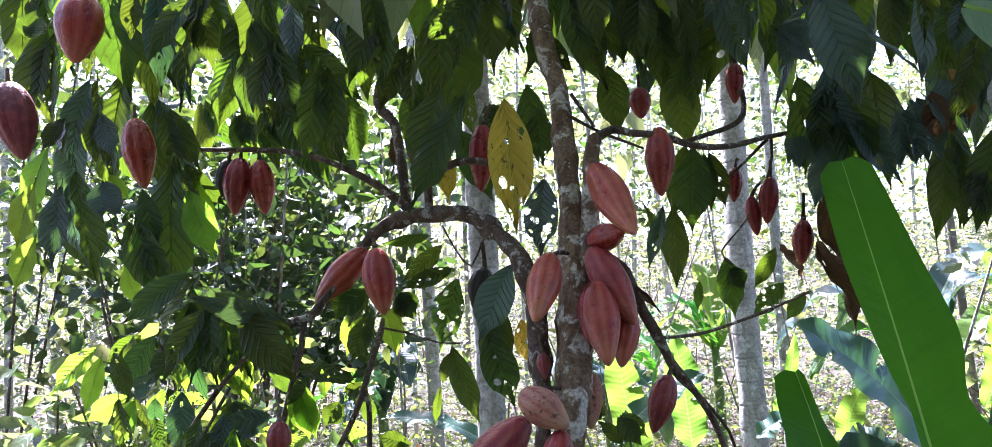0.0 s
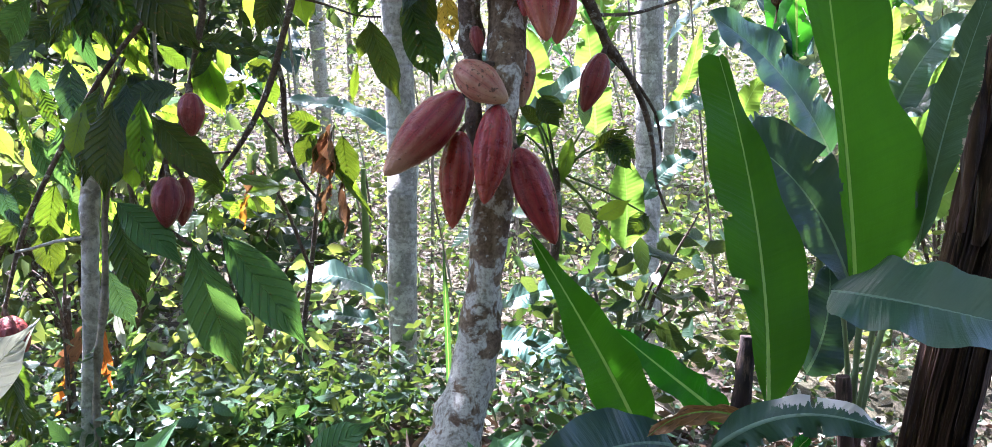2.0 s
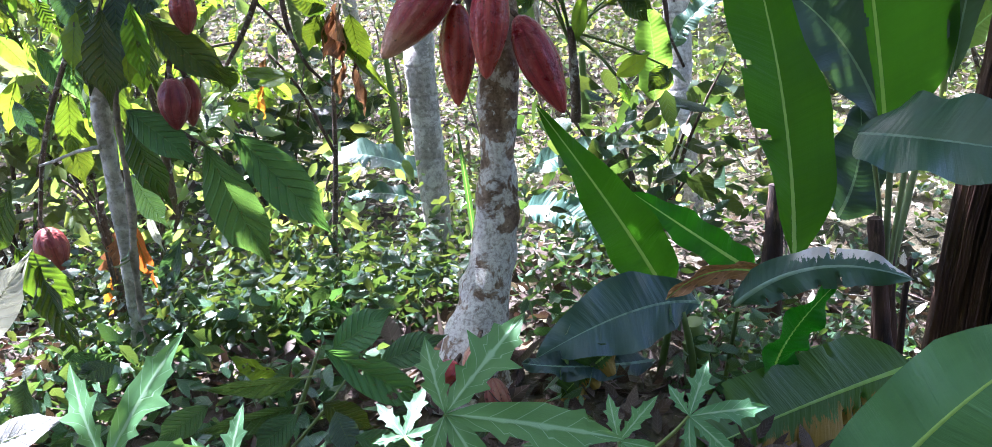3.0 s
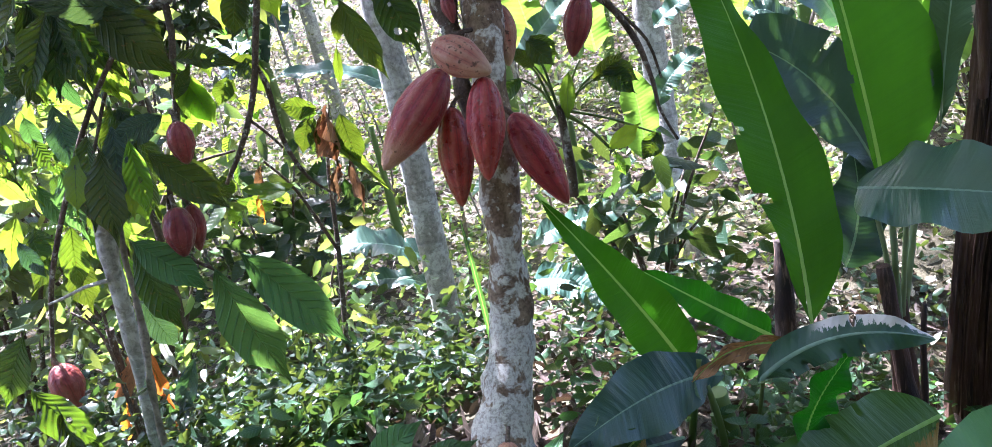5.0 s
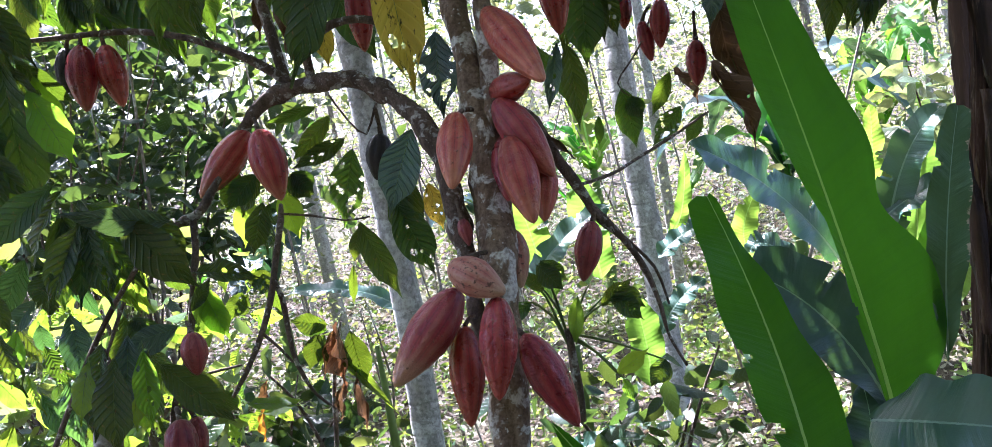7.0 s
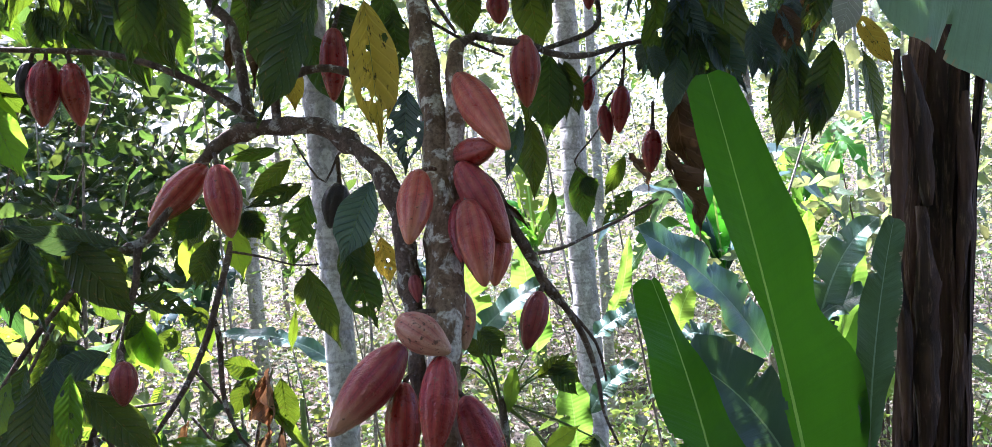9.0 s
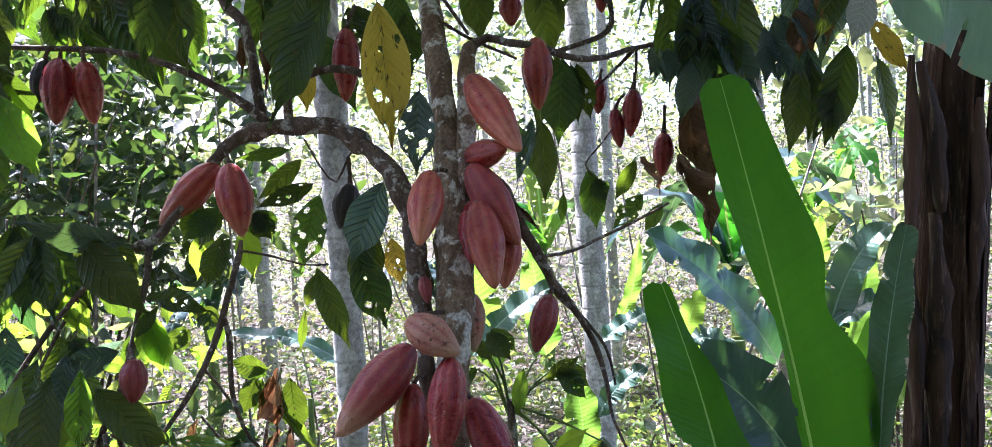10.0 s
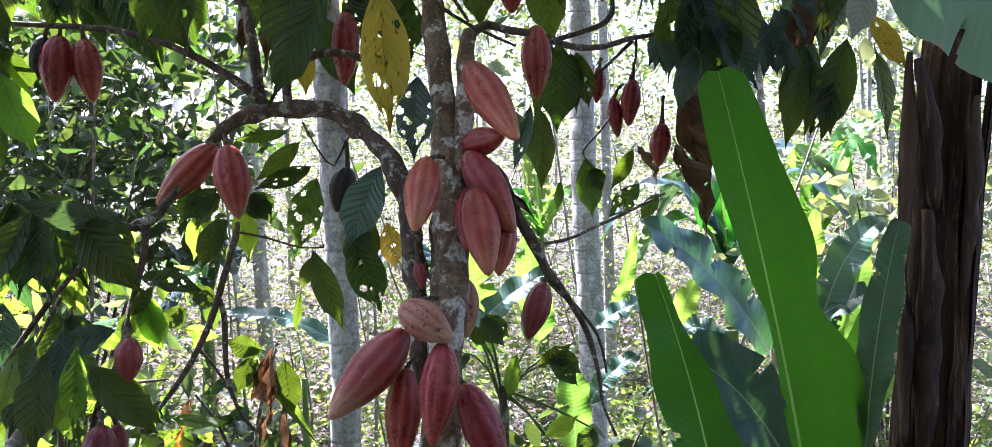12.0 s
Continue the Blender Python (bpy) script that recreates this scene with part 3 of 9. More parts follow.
def sheathed_stem(parent, spine, seed):
    """An old stem: a straight core under overlapping dry sheaths, each a bent strip with split, jagged ends."""
    part("pseudostem", tube(bmesh.new(), spine, 28, 0.05, 0.02, seed), SHEATH, parent)
    rng = random.Random(seed)
    line = smooth_line(spine, 0.03)
    for k in range(17):
        lo = rng.uniform(0.0, 0.5)
        hi = min(1.0, lo + rng.uniform(0.3, 0.75)) if k % 3 else 1.0
        mid, half = -math.pi / 2 + (k % 9 - 4) * 0.36 + rng.uniform(-0.1, 0.1), rng.uniform(0.12, 0.42)
        off, lift = 0.004 + 0.0025 * k * 0.6, rng.uniform(0.0, 0.02)
        a, b = int(lo * (len(line) - 1)), int(hi * (len(line) - 1))
        bm = bmesh.new()
        uv = bm.loops.layers.uv.new("UVMap")
        nv, rows = 10, []
        ends = [(rng.uniform(0, 0.09), rng.uniform(0, 0.12)) for _ in range(nv + 1)]
        for i in range(a, b + 1):
            t = (i - a) / max(1, b - a)
            c, r = line[i].to_3d(), line[i].w
            row = []
            for j in range(nv + 1):
                ang = mid + half * (2 * j / nv - 1) * (0.75 + 0.25 * math.sin(3 * t + k)) + 0.05 * noise.noise(Vector((i * 0.2, k, 0)))
                out = Vector((math.cos(ang), math.sin(ang), 0))
                edge = abs(2 * j / nv - 1)
                fold = 0.004 * math.sin(j * 2.1 + k) + 0.006 * edge ** 4 + lift * max(0, t - 0.8) * 4 + 0.006 * noise.noise(c * 7 + out * 3)
                z = (ends[j][1] if t > 0.99 else 0) - (ends[j][0] if t < 0.01 else 0)
                row.append(bm.verts.new(c + out * (r + off + fold) + Vector((0, 0, z))))
            rows.append(row)
        for p, q in zip(rows, rows[1:]):
            for j in range(nv):
                bm.faces.new((p[j], p[j + 1], q[j + 1], q[j])).smooth = True
        part("sheath", bm, (SHEATH, SHEATH_PALE)[k % 4 == 1], parent)


def leaf_cloud(name, centres, sizes, ways, material, seed, parent=None, bend=0.25, slim=0.42):
    """Many small leaves as one mesh: each six corners, folded along its midrib. centres, ways: (n, 3) arrays."""
    rng = np.random.default_rng(seed)
    n = len(centres)
    way = ways / np.maximum(np.linalg.norm(ways, axis=1, keepdims=True), 1e-6)
    side = np.cross(way, rng.normal(size=(n, 3)))
    side /= np.maximum(np.linalg.norm(side, axis=1, keepdims=True), 1e-6)
    up = np.cross(side, way)
    s = sizes[:, None]
    w = s * slim * 0.5
    pts = np.empty((n, 8, 3))
    pts[:, 0] = centres
    pts[:, 1] = centres + way * s * 0.25 + side * w * 0.95 + up * s * 0.06
    pts[:, 2] = centres + way * s * 0.28
    pts[:, 3] = centres + way * s * 0.25 - side * w * 0.95 + up * s * 0.06
    pts[:, 4] = centres + way * s * 0.62 + side * w * 0.9 - up * s * bend * 0.3
    pts[:, 5] = centres + way * s * 0.64 - up * s * (bend * 0.3 + 0.05)
    pts[:, 6] = centres + way * s * 0.62 - side * w * 0.9 - up * s * bend * 0.3
    pts[:, 7] = centres + way * s - up * s * bend
    quads = np.array([[0, 2, 1, 1], [0, 3, 2, 2], [1, 2, 5, 4], [3, 6, 5, 2], [4, 5, 7, 7], [5, 6, 7, 7]])
    uvs = np.array([(0, .5), (.25, 1), (.28, .5), (.25, 0), (.62, 1), (.64, .5), (.62, 0), (1, .5)])
    tris = np.array([[0, 2, 1], [0, 3, 2], [1, 2, 5], [1, 5, 4], [3, 6, 5], [3, 5, 2], [4, 5, 7], [5, 6, 7]])
    faces = (tris[None] + (np.arange(n) * 8)[:, None, None]).reshape(-1, 3)
    data = bpy.data.meshes.new(name)
    data.vertices.add(n * 8)
    data.vertices.foreach_set("co", pts.reshape(-1).astype(np.float32))
    data.loops.add(len(faces) * 3)
    data.loops.foreach_set("vertex_index", faces.reshape(-1).astype(np.int32))
    data.polygons.add(len(faces))
    data.polygons.foreach_set("loop_start", (np.arange(len(faces)) * 3).astype(np.int32))
    layer = data.uv_layers.new(name="UVMap")
    layer.data.foreach_set("uv", uvs[np.tile(tris.reshape(-1), n)].reshape(-1).astype(np.float32))
    data.polygons.foreach_set("use_smooth", np.ones(len(faces), dtype=bool))
    data.update()
    data.validate()
    data.materials.append(material)
    ob = new(name, data)
    if parent is not None:
        hold(ob, parent)
    return ob


def ground_height(x, y):
    """The lie of the land: level where the cacao stands, dipping behind it and on its banana side, then climbing a wooded slope."""
    dip = -0.30 * min(max(y - 2.0, 0.0), 2.2)
    rise = max(0.0, y - 6.0)
    climb = 0.07 * rise + 0.003 * min(rise, 30.0) ** 2
    beside = min(max((y - 1.25) / 0.45, 0.0), 1.0) * min(max((3.6 - y) / 1.0, 0.0), 1.0)
    dip -= 0.40 * min(max(x - 0.35, 0.0), 1.5) * beside
    rough = 0.06 * noise.noise(Vector((x * 0.7, y * 0.7, 0.3))) + 0.02 * noise.noise(Vector((x * 3.1, y * 3.1, 4.3)))
    return dip + climb + rough * min(1.0, abs(y - 1.85) / 1.5 + abs(x) / 3)

# ---- the cacao tree ----
tree = thing("cacao_tree", (0.024, 1.840, 0.000), "old cacao tree with lichen-spotted bark, laden with red pods", "tree")
limb(tree, "trunk", [(0.012, 1.800, -0.027, 0.1084), (0.032, 1.840, 0.080, 0.0811), (0.066, 1.900, 0.177, 0.0674), (0.112, 1.950, 0.311, 0.0515), (0.139, 2.000, 0.492, 0.0443), (0.180, 2.070, 0.810, 0.0393), (0.196, 2.120, 0.948, 0.0438), (0.214, 2.200, 1.090, 0.0445), (0.223, 2.260, 1.228, 0.0468), (0.221, 2.320, 1.357, 0.0381), (0.219, 2.380, 1.508, 0.0331), (0.212, 2.440, 1.650, 0.0311), (0.201, 2.500, 1.832, 0.0305), (0.157, 2.620, 2.076, 0.0341), (0.141, 2.800, 2.428, 0.0317)], TRUNK, 24, 0.02, 0.10)
limb(tree, "branch", [(0.240, 2.260, 1.243, 0.0209), (0.263, 2.300, 1.371, 0.0244), (0.278, 2.350, 1.504, 0.0249), (0.284, 2.380, 1.607, 0.0230), (0.299, 2.400, 1.656, 0.0199), (0.310, 2.400, 1.669, 0.0110)], TRUNK, 16, 0.02, 0.14, "short lichen-covered stub of a second stem")
limb(tree, "branch", [(0.129, 2.100, 0.747, 0.0177), (0.125, 2.120, 0.862, 0.0210), (0.127, 2.140, 0.978, 0.0218), (0.124, 2.180, 1.065, 0.0222), (0.119, 2.220, 1.170, 0.0218), (0.099, 2.260, 1.271, 0.0229), (0.053, 2.320, 1.358, 0.0227), (-0.006, 2.380, 1.417, 0.0218), (-0.074, 2.420, 1.468, 0.0235), (-0.158, 2.460, 1.476, 0.0216), (-0.245, 2.500, 1.475, 0.0190), (-0.314, 2.520, 1.461, 0.0183), (-0.365, 2.520, 1.423, 0.0146), (-0.420, 2.520, 1.365, 0.0117), (-0.465, 2.500, 1.298, 0.0115), (-0.520, 2.480, 1.224, 0.0108), (-0.559, 2.460, 1.185, 0.0099), (-0.612, 2.460, 1.170, 0.0077), (-0.678, 2.440, 1.133, 0.0063), (-0.762, 2.400, 1.003, 0.0054), (-0.813, 2.360, 0.893, 0.0053), (-0.867, 2.300, 0.785, 0.0046)], BRANCH, 14, 0.012, 0.2, "long knobbly side branch arching out and down")
limb(tree, "branch", [(-0.247, 2.520, 1.488, 0.0154), (-0.276, 2.526, 1.515, 0.0140), (-0.329, 2.534, 1.559, 0.0126), (-0.394, 2.545, 1.604, 0.0112), (-0.461, 2.556, 1.641, 0.0105), (-0.544, 2.570, 1.677, 0.0091), (-0.644, 2.584, 1.706, 0.0084), (-0.761, 2.598, 1.721, 0.0084), (-0.891, 2.604, 1.729, 0.0070), (-1.069, 2.615, 1.747, 0.0062)], BRANCH)
limb(tree, "branch", [(-0.268, 2.540, 1.516, 0.0146), (-0.278, 2.560, 1.588, 0.0147), (-0.289, 2.580, 1.677, 0.0148), (-0.313, 2.600, 1.785, 0.0149), (-0.372, 2.660, 1.865, 0.0159), (-0.351, 2.700, 2.056, 0.0141), (-0.445, 2.800, 2.347, 0.0127)], BRANCH)
limb(tree, "branch", [(-0.189, 2.480, 1.484, 0.0118), (-0.186, 2.450, 1.572, 0.0116), (-0.154, 2.420, 1.590, 0.0107), (-0.100, 2.400, 1.610, 0.0106), (-0.035, 2.380, 1.609, 0.0106), (0.029, 2.360, 1.586, 0.0097), (0.093, 2.360, 1.565, 0.0065)], BRANCH)
limb(tree, "branch", [(-0.564, 2.460, 1.185, 0.0107), (-0.567, 2.440, 1.104, 0.0098), (-0.584, 2.420, 1.025, 0.0089), (-0.607, 2.400, 0.915, 0.0096), (-0.626, 2.360, 0.827, 0.0087), (-0.653, 2.300, 0.748, 0.0084), (-0.671, 2.260, 0.668, 0.0068), (-0.618, 2.140, 0.720, 0.0076)], BRANCH)
limb(tree, "branch", [(-0.327, 2.440, 1.177, 0.0058), (-0.332, 2.420, 1.137, 0.0090), (-0.358, 2.400, 1.050, 0.0089), (-0.379, 2.380, 0.972, 0.0089), (-0.424, 2.360, 0.864, 0.0080), (-0.468, 2.340, 0.790, 0.0071), (-0.520, 2.320, 0.719, 0.0055)], BRANCH)
limb(tree, "branch", [(-0.372, 2.380, 0.987, 0.0065), (-0.365, 2.400, 0.935, 0.0073), (-0.366, 2.400, 0.837, 0.0073), (-0.360, 2.400, 0.754, 0.0065), (-0.329, 2.400, 0.669, 0.0049), (-0.283, 2.400, 0.616, 0.0033)], BRANCH)
limb(tree, "branch", [(-0.424, 2.360, 0.861, 0.0048), (-0.396, 2.370, 0.820, 0.0040), (-0.366, 2.380, 0.767, 0.0032)], BRANCH)
limb(tree, "branch", [(-0.331, 2.420, 1.154, 0.0033), (-0.251, 2.440, 1.133, 0.0033), (-0.173, 2.460, 1.104, 0.0025), (-0.109, 2.500, 1.099, 0.0026)], BRANCH)
limb(tree, "branch", [(0.300, 2.400, 1.659, 0.0147), (0.353, 2.440, 1.690, 0.0116), (0.399, 2.400, 1.669, 0.0107), (0.477, 2.360, 1.648, 0.0099), (0.584, 2.460, 1.634, 0.0098), (0.716, 2.620, 1.656, 0.0090), (0.868, 2.800, 1.712, 0.0081), (1.016, 2.860, 1.738, 0.0066), (1.184, 2.900, 1.748, 0.0051), (1.387, 2.950, 1.761, 0.0035)], BRANCH)
limb(tree, "branch", [(0.868, 2.800, 1.704, 0.0060), (0.767, 2.820, 1.612, 0.0040), (0.666, 2.840, 1.535, 0.0030), (0.533, 2.800, 1.463, 0.0020)], BRANCH)
limb(tree, "branch", [(0.587, 2.640, 1.682, 0.0075), (0.773, 2.750, 1.759, 0.0089), (0.799, 2.800, 1.867, 0.0080), (0.791, 2.850, 1.888, 0.0083), (0.785, 2.900, 2.113, 0.0074), (0.765, 2.950, 2.305, 0.0075)], BRANCH)
limb(tree, "branch", [(0.283, 2.300, 1.330, 0.0129), (0.344, 2.280, 1.291, 0.0144), (0.370, 2.250, 1.223, 0.0143), (0.403, 2.220, 1.144, 0.0133), (0.432, 2.200, 1.081, 0.0117), (0.459, 2.200, 1.025, 0.0110), (0.518, 2.220, 0.949, 0.0087), (0.562, 2.240, 0.864, 0.0072), (0.584, 2.240, 0.781, 0.0056), (0.598, 2.240, 0.682, 0.0040), (0.630, 2.240, 0.598, 0.0032)], BRANCH, 12, 0.02, 0.14, "thin branch bowed down under its pods")
limb(tree, "branch", [(0.437, 2.220, 1.102, 0.0047), (0.555, 2.400, 1.103, 0.0051), (0.677, 2.600, 1.121, 0.0047), (0.819, 2.750, 1.156, 0.0050), (0.989, 2.880, 1.210, 0.0042)], BRANCH)
limb(tree, "branch", [(0.510, 2.220, 0.965, 0.0048), (0.592, 2.260, 0.859, 0.0041), (0.619, 2.280, 0.754, 0.0033)], BRANCH)
limb(tree, "branch", [(0.885, 2.820, 1.711, 0.0051), (0.881, 2.850, 1.614, 0.0041), (0.798, 2.870, 1.454, 0.0031), (0.718, 2.900, 1.354, 0.0031), (0.754, 2.920, 1.307, 0.0021)], BRANCH)
limb(tree, "branch", [(0.300, 2.420, 1.696, 0.0042), (0.238, 2.450, 1.803, 0.0059)], BRANCH)
limb(tree, "branch", [(0.235, 2.440, 1.734, 0.0051), (0.306, 2.480, 1.699, 0.0052), (0.448, 2.550, 1.650, 0.0036)], BRANCH)
limb(tree, "branch", [(-0.151, 2.460, 1.439, 0.0025), (-0.114, 2.480, 1.364, 0.0025), (-0.075, 2.500, 1.321, 0.0034), (-0.038, 2.480, 1.388, 0.0034), (-0.011, 2.420, 1.409, 0.0042)], BRANCH)
pod((-0.801, 2.601, 1.700), (-0.822, 2.598, 1.517), 0.088, POD_RED, "red cacao pod of a hanging pair, ridged", stalk=(-0.797, 2.601, 1.721))
pod((-0.741, 2.601, 1.690), (-0.723, 2.601, 1.513), 0.078, POD_RED, "red cacao pod of a hanging pair, ridged", stalk=(-0.742, 2.601, 1.721))
pod((-0.845, 2.615, 1.701), (-0.874, 2.615, 1.575), 0.057, POD_BLACK, "blackened rotten cacao pod beside a red pair", stalk=(-0.828, 2.604, 1.722))
pod((-0.386, 2.520, 1.388), (-0.548, 2.520, 1.230), 0.088, POD_ROSE, "dusky red cacao pod lying along the branch", stalk=(-0.366, 2.520, 1.414))
pod((-0.350, 2.460, 1.384), (-0.323, 2.440, 1.187), 0.093, POD_ROSE, "dusky rose cacao pod hanging under the branch", stalk=(-0.362, 2.500, 1.413))
pod((-0.025, 2.480, 1.736), (-0.037, 2.500, 1.536), 0.075, POD_RED, "red cacao pod behind the yellow leaf", stalk=(0.002, 2.500, 1.798))
pod((0.163, 2.160, 1.323), (0.120, 2.020, 1.157), 0.081, POD_ROSE, "orange-red cacao pod on the trunk, tan shoulder", stalk=(0.206, 2.240, 1.328))
pod((0.287, 2.340, 1.571), (0.369, 2.086, 1.357), 0.093, POD_ROSE, "large pink-red cacao pod on the trunk", stalk=(0.289, 2.380, 1.600))
pod((0.266, 2.300, 1.358), (0.348, 2.160, 1.373), 0.072, POD_RED, "short red cacao pod seen end-on, deeply ribbed", stalk=(0.247, 2.300, 1.346))
pod((0.266, 2.240, 1.342), (0.361, 2.120, 1.138), 0.091, POD_ROSE, "large pink-tan cacao pod in a cluster", stalk=(0.257, 2.300, 1.361))
pod((0.270, 2.220, 1.252), (0.246, 2.120, 1.101), 0.070, POD_RED, "red cacao pod pressed into a cluster", stalk=(0.256, 2.260, 1.268))
pod((0.273, 2.160, 1.248), (0.287, 2.040, 1.047), 0.088, POD_ROSE, "rose-red ribbed cacao pod in a cluster", stalk=(0.261, 2.260, 1.274))
pod((0.353, 2.200, 1.178), (0.322, 2.140, 1.036), 0.067, POD_ROSE, "rose-red cacao pod at the back of a cluster", stalk=(0.345, 2.240, 1.224))
pod((0.475, 2.380, 1.678), (0.469, 2.360, 1.480), 0.080, POD_RED, "ripe red cacao pod hanging from a twig", stalk=(0.471, 2.360, 1.651))
pod((0.455, 2.660, 1.864), (0.456, 2.660, 1.763), 0.067, POD_RED, "ripe red cacao pod hanging from a twig")
pod((0.781, 2.900, 1.635), (0.769, 2.900, 1.515), 0.052, POD_RED, "small young red cacao pod", stalk=(0.790, 2.900, 1.664))
pod((0.881, 2.850, 1.590), (0.860, 2.850, 1.434), 0.064, POD_RED, "slim red cacao pod", stalk=(0.886, 2.850, 1.643))
pod((0.820, 2.880, 1.533), (0.834, 2.880, 1.400), 0.052, POD_RED, "small young red cacao pod", stalk=(0.857, 2.880, 1.577))
pod((0.979, 2.860, 1.445), (0.963, 2.860, 1.296), 0.067, POD_RED, "slim red cacao pod", stalk=(0.992, 2.880, 1.534))
pod((0.442, 2.180, 1.014), (0.392, 2.160, 0.874), 0.065, POD_DARK, "dark red ribbed cacao pod on a thin branch", stalk=(0.457, 2.200, 1.036))
pod((0.084, 1.980, 0.999), (0.188, 1.900, 0.930), 0.080, POD_TAN, "tan cacao pod lying across the trunk, scabbed", stalk=(0.170, 2.100, 0.996))
pod((0.245, 2.180, 1.029), (0.241, 2.140, 0.891), 0.064, POD_TAN, "tan-pink cacao pod behind the trunk", stalk=(0.220, 2.180, 1.045))
pod((0.130, 2.120, 1.082), (0.137, 2.100, 1.018), 0.032, POD_DARK, "tiny red cacao pod between two stems")
pod((0.095, 2.020, 0.936), (-0.077, 1.920, 0.773), 0.101, POD_TIPPED, "very large red cacao pod with a tan tip", stalk=(0.133, 2.080, 0.913), neck=0.06)
pod((0.090, 2.020, 0.854), (0.067, 1.960, 0.640), 0.078, POD_RED, "dark red cacao pod hanging against the trunk", stalk=(0.118, 2.040, 0.867))
pod((0.172, 1.930, 0.921), (0.135, 1.860, 0.718), 0.082, POD_RED, "glossy crimson cacao pod hanging on the trunk", stalk=(0.173, 1.990, 0.931))
pod((0.216, 1.980, 0.820), (0.295, 1.920, 0.609), 0.085, POD_RED, "large glossy crimson cacao pod slanting off the trunk", stalk=(0.185, 2.020, 0.835))
pod((-0.520, 2.100, 0.940), (-0.526, 2.100, 0.838), 0.061, POD_DARK, "dark red ribbed cacao pod under dark leaves", stalk=(-0.556, 2.200, 0.948))
pod((-0.587, 2.100, 0.747), (-0.604, 2.100, 0.623), 0.074, POD_DARK, "dark red deeply ribbed cacao pod", stalk=(-0.603, 2.140, 0.763))
pod((-0.564, 2.140, 0.737), (-0.579, 2.140, 0.617), 0.051, POD_DARK, "dark red deeply ribbed cacao pod", stalk=(-0.590, 2.150, 0.763))
pod((-1.064, 2.230, 0.371), (-1.037, 2.200, 0.249), 0.083, POD_DARK, "dark red cacao pod on a long thin twig", stalk=(-1.078, 2.250, 0.391))
pod((0.051, 1.760, 0.154), (0.033, 1.740, 0.070), 0.063, POD_TAN, "brown-red cacao pod at the foot of the trunk", stalk=(0.058, 1.820, 0.151))
pod((-0.003, 1.760, 0.116), (-0.047, 1.720, 0.080), 0.060, POD_ROSE, "dull red cacao pod at the foot of the trunk", stalk=(0.018, 1.800, 0.115))
pod((0.071, 1.740, 0.076), (0.093, 1.700, -0.044), 0.060, POD_TAN, "brown-red cacao pod low on the trunk foot", stalk=(0.061, 1.800, 0.074))
pod((-0.038, 2.550, 1.318), (-0.074, 2.550, 1.193), 0.074, POD_BLACK, "blackened shrivelled cacao pod on a twig", stalk=(-0.038, 2.480, 1.384))
pod((-1.149, 2.300, 2.149), (-1.161, 2.280, 1.933), 0.131, POD_ROSE, "large dusky cacao pod high under the crown")
pod((-1.096, 2.500, 1.820), (-1.063, 2.500, 1.599), 0.099, POD_RED, "red cacao pod among dark leaves")
pod((-1.339, 2.250, 1.882), (-1.286, 2.250, 1.654), 0.115, POD_DARK, "dusky dark cacao pod in the shade")
pod((0.793, 2.850, 1.976), (0.784, 2.850, 1.838), 0.060, POD_RED, "small red cacao pod high on a twig")
leaf(tree, (-0.699, 2.700, 1.887), (-0.551, 2.585, 1.618), 0.112, CACAO, 1, 1)
leaf(tree, (-0.674, 2.700, 1.903), (-0.485, 2.615, 1.659), 0.112, CACAO, 2, 19)
leaf(tree, (-0.797, 2.750, 1.883), (-0.701, 2.685, 1.667), 0.084, CACAO, 0, -24)
leaf(tree, (-0.777, 2.750, 1.894), (-0.623, 2.715, 1.713), 0.084, CACAO, 1, -6)
leaf(tree, (-0.899, 2.800, 1.878), (-0.853, 2.785, 1.726), 0.069, CACAO, 2, -9)
leaf(tree, (-0.890, 2.800, 1.882), (-0.814, 2.815, 1.740), 0.069, CACAO, 3, 0)
leaf(tree, (-0.882, 2.800, 1.887), (-0.775, 2.785, 1.768), 0.069, CACAO, 4, 9)
leaf(tree, (-0.956, 2.500, 1.663), (-0.897, 2.485, 1.490), 0.069, CACAO, 1, 6)
leaf(tree, (-0.939, 2.500, 1.671), (-0.833, 2.515, 1.521), 0.069, CACAO, 2, 24)
leaf(tree, (-0.882, 2.400, 1.573), (-0.810, 2.400, 1.366), 0.097, CACAO_SUNLIT, 4, 8)
leaf(tree, (-0.575, 2.300, 1.191), (-0.754, 2.100, 1.243), 0.090, CACAO_BLUE, 0, -45)
leaf(tree, (-0.750, 2.200, 1.223), (-0.821, 2.085, 1.051), 0.072, CACAO, 3, -4)
leaf(tree, (-0.740, 2.200, 1.222), (-0.759, 2.115, 1.035), 0.072, CACAO, 4, 5)
leaf(tree, (-0.731, 2.200, 1.221), (-0.697, 2.085, 1.038), 0.072, CACAO, 5, 14)
leaf(tree, (-0.673, 2.250, 1.219), (-0.534, 2.200, 1.017), 0.115, CACAO, 2, 12)
leaf(tree, (-0.776, 2.350, 1.196), (-0.697, 2.350, 0.956), 0.099, CACAO_SUNLIT, 5, 10)
leaf(tree, (-0.670, 2.400, 1.220), (-0.643, 2.365, 1.045), 0.069, CACAO, 0, -29)
leaf(tree, (-0.652, 2.400, 1.225), (-0.578, 2.395, 1.064), 0.069, CACAO, 1, -11)
leaf(tree, (-0.569, 2.400, 1.043), (-0.398, 2.300, 1.036), 0.053, CACAO, 1, -30)
leaf(tree, (-0.628, 2.350, 0.924), (-0.736, 2.250, 0.883), 0.067, CACAO_BLUE, 0, -25)
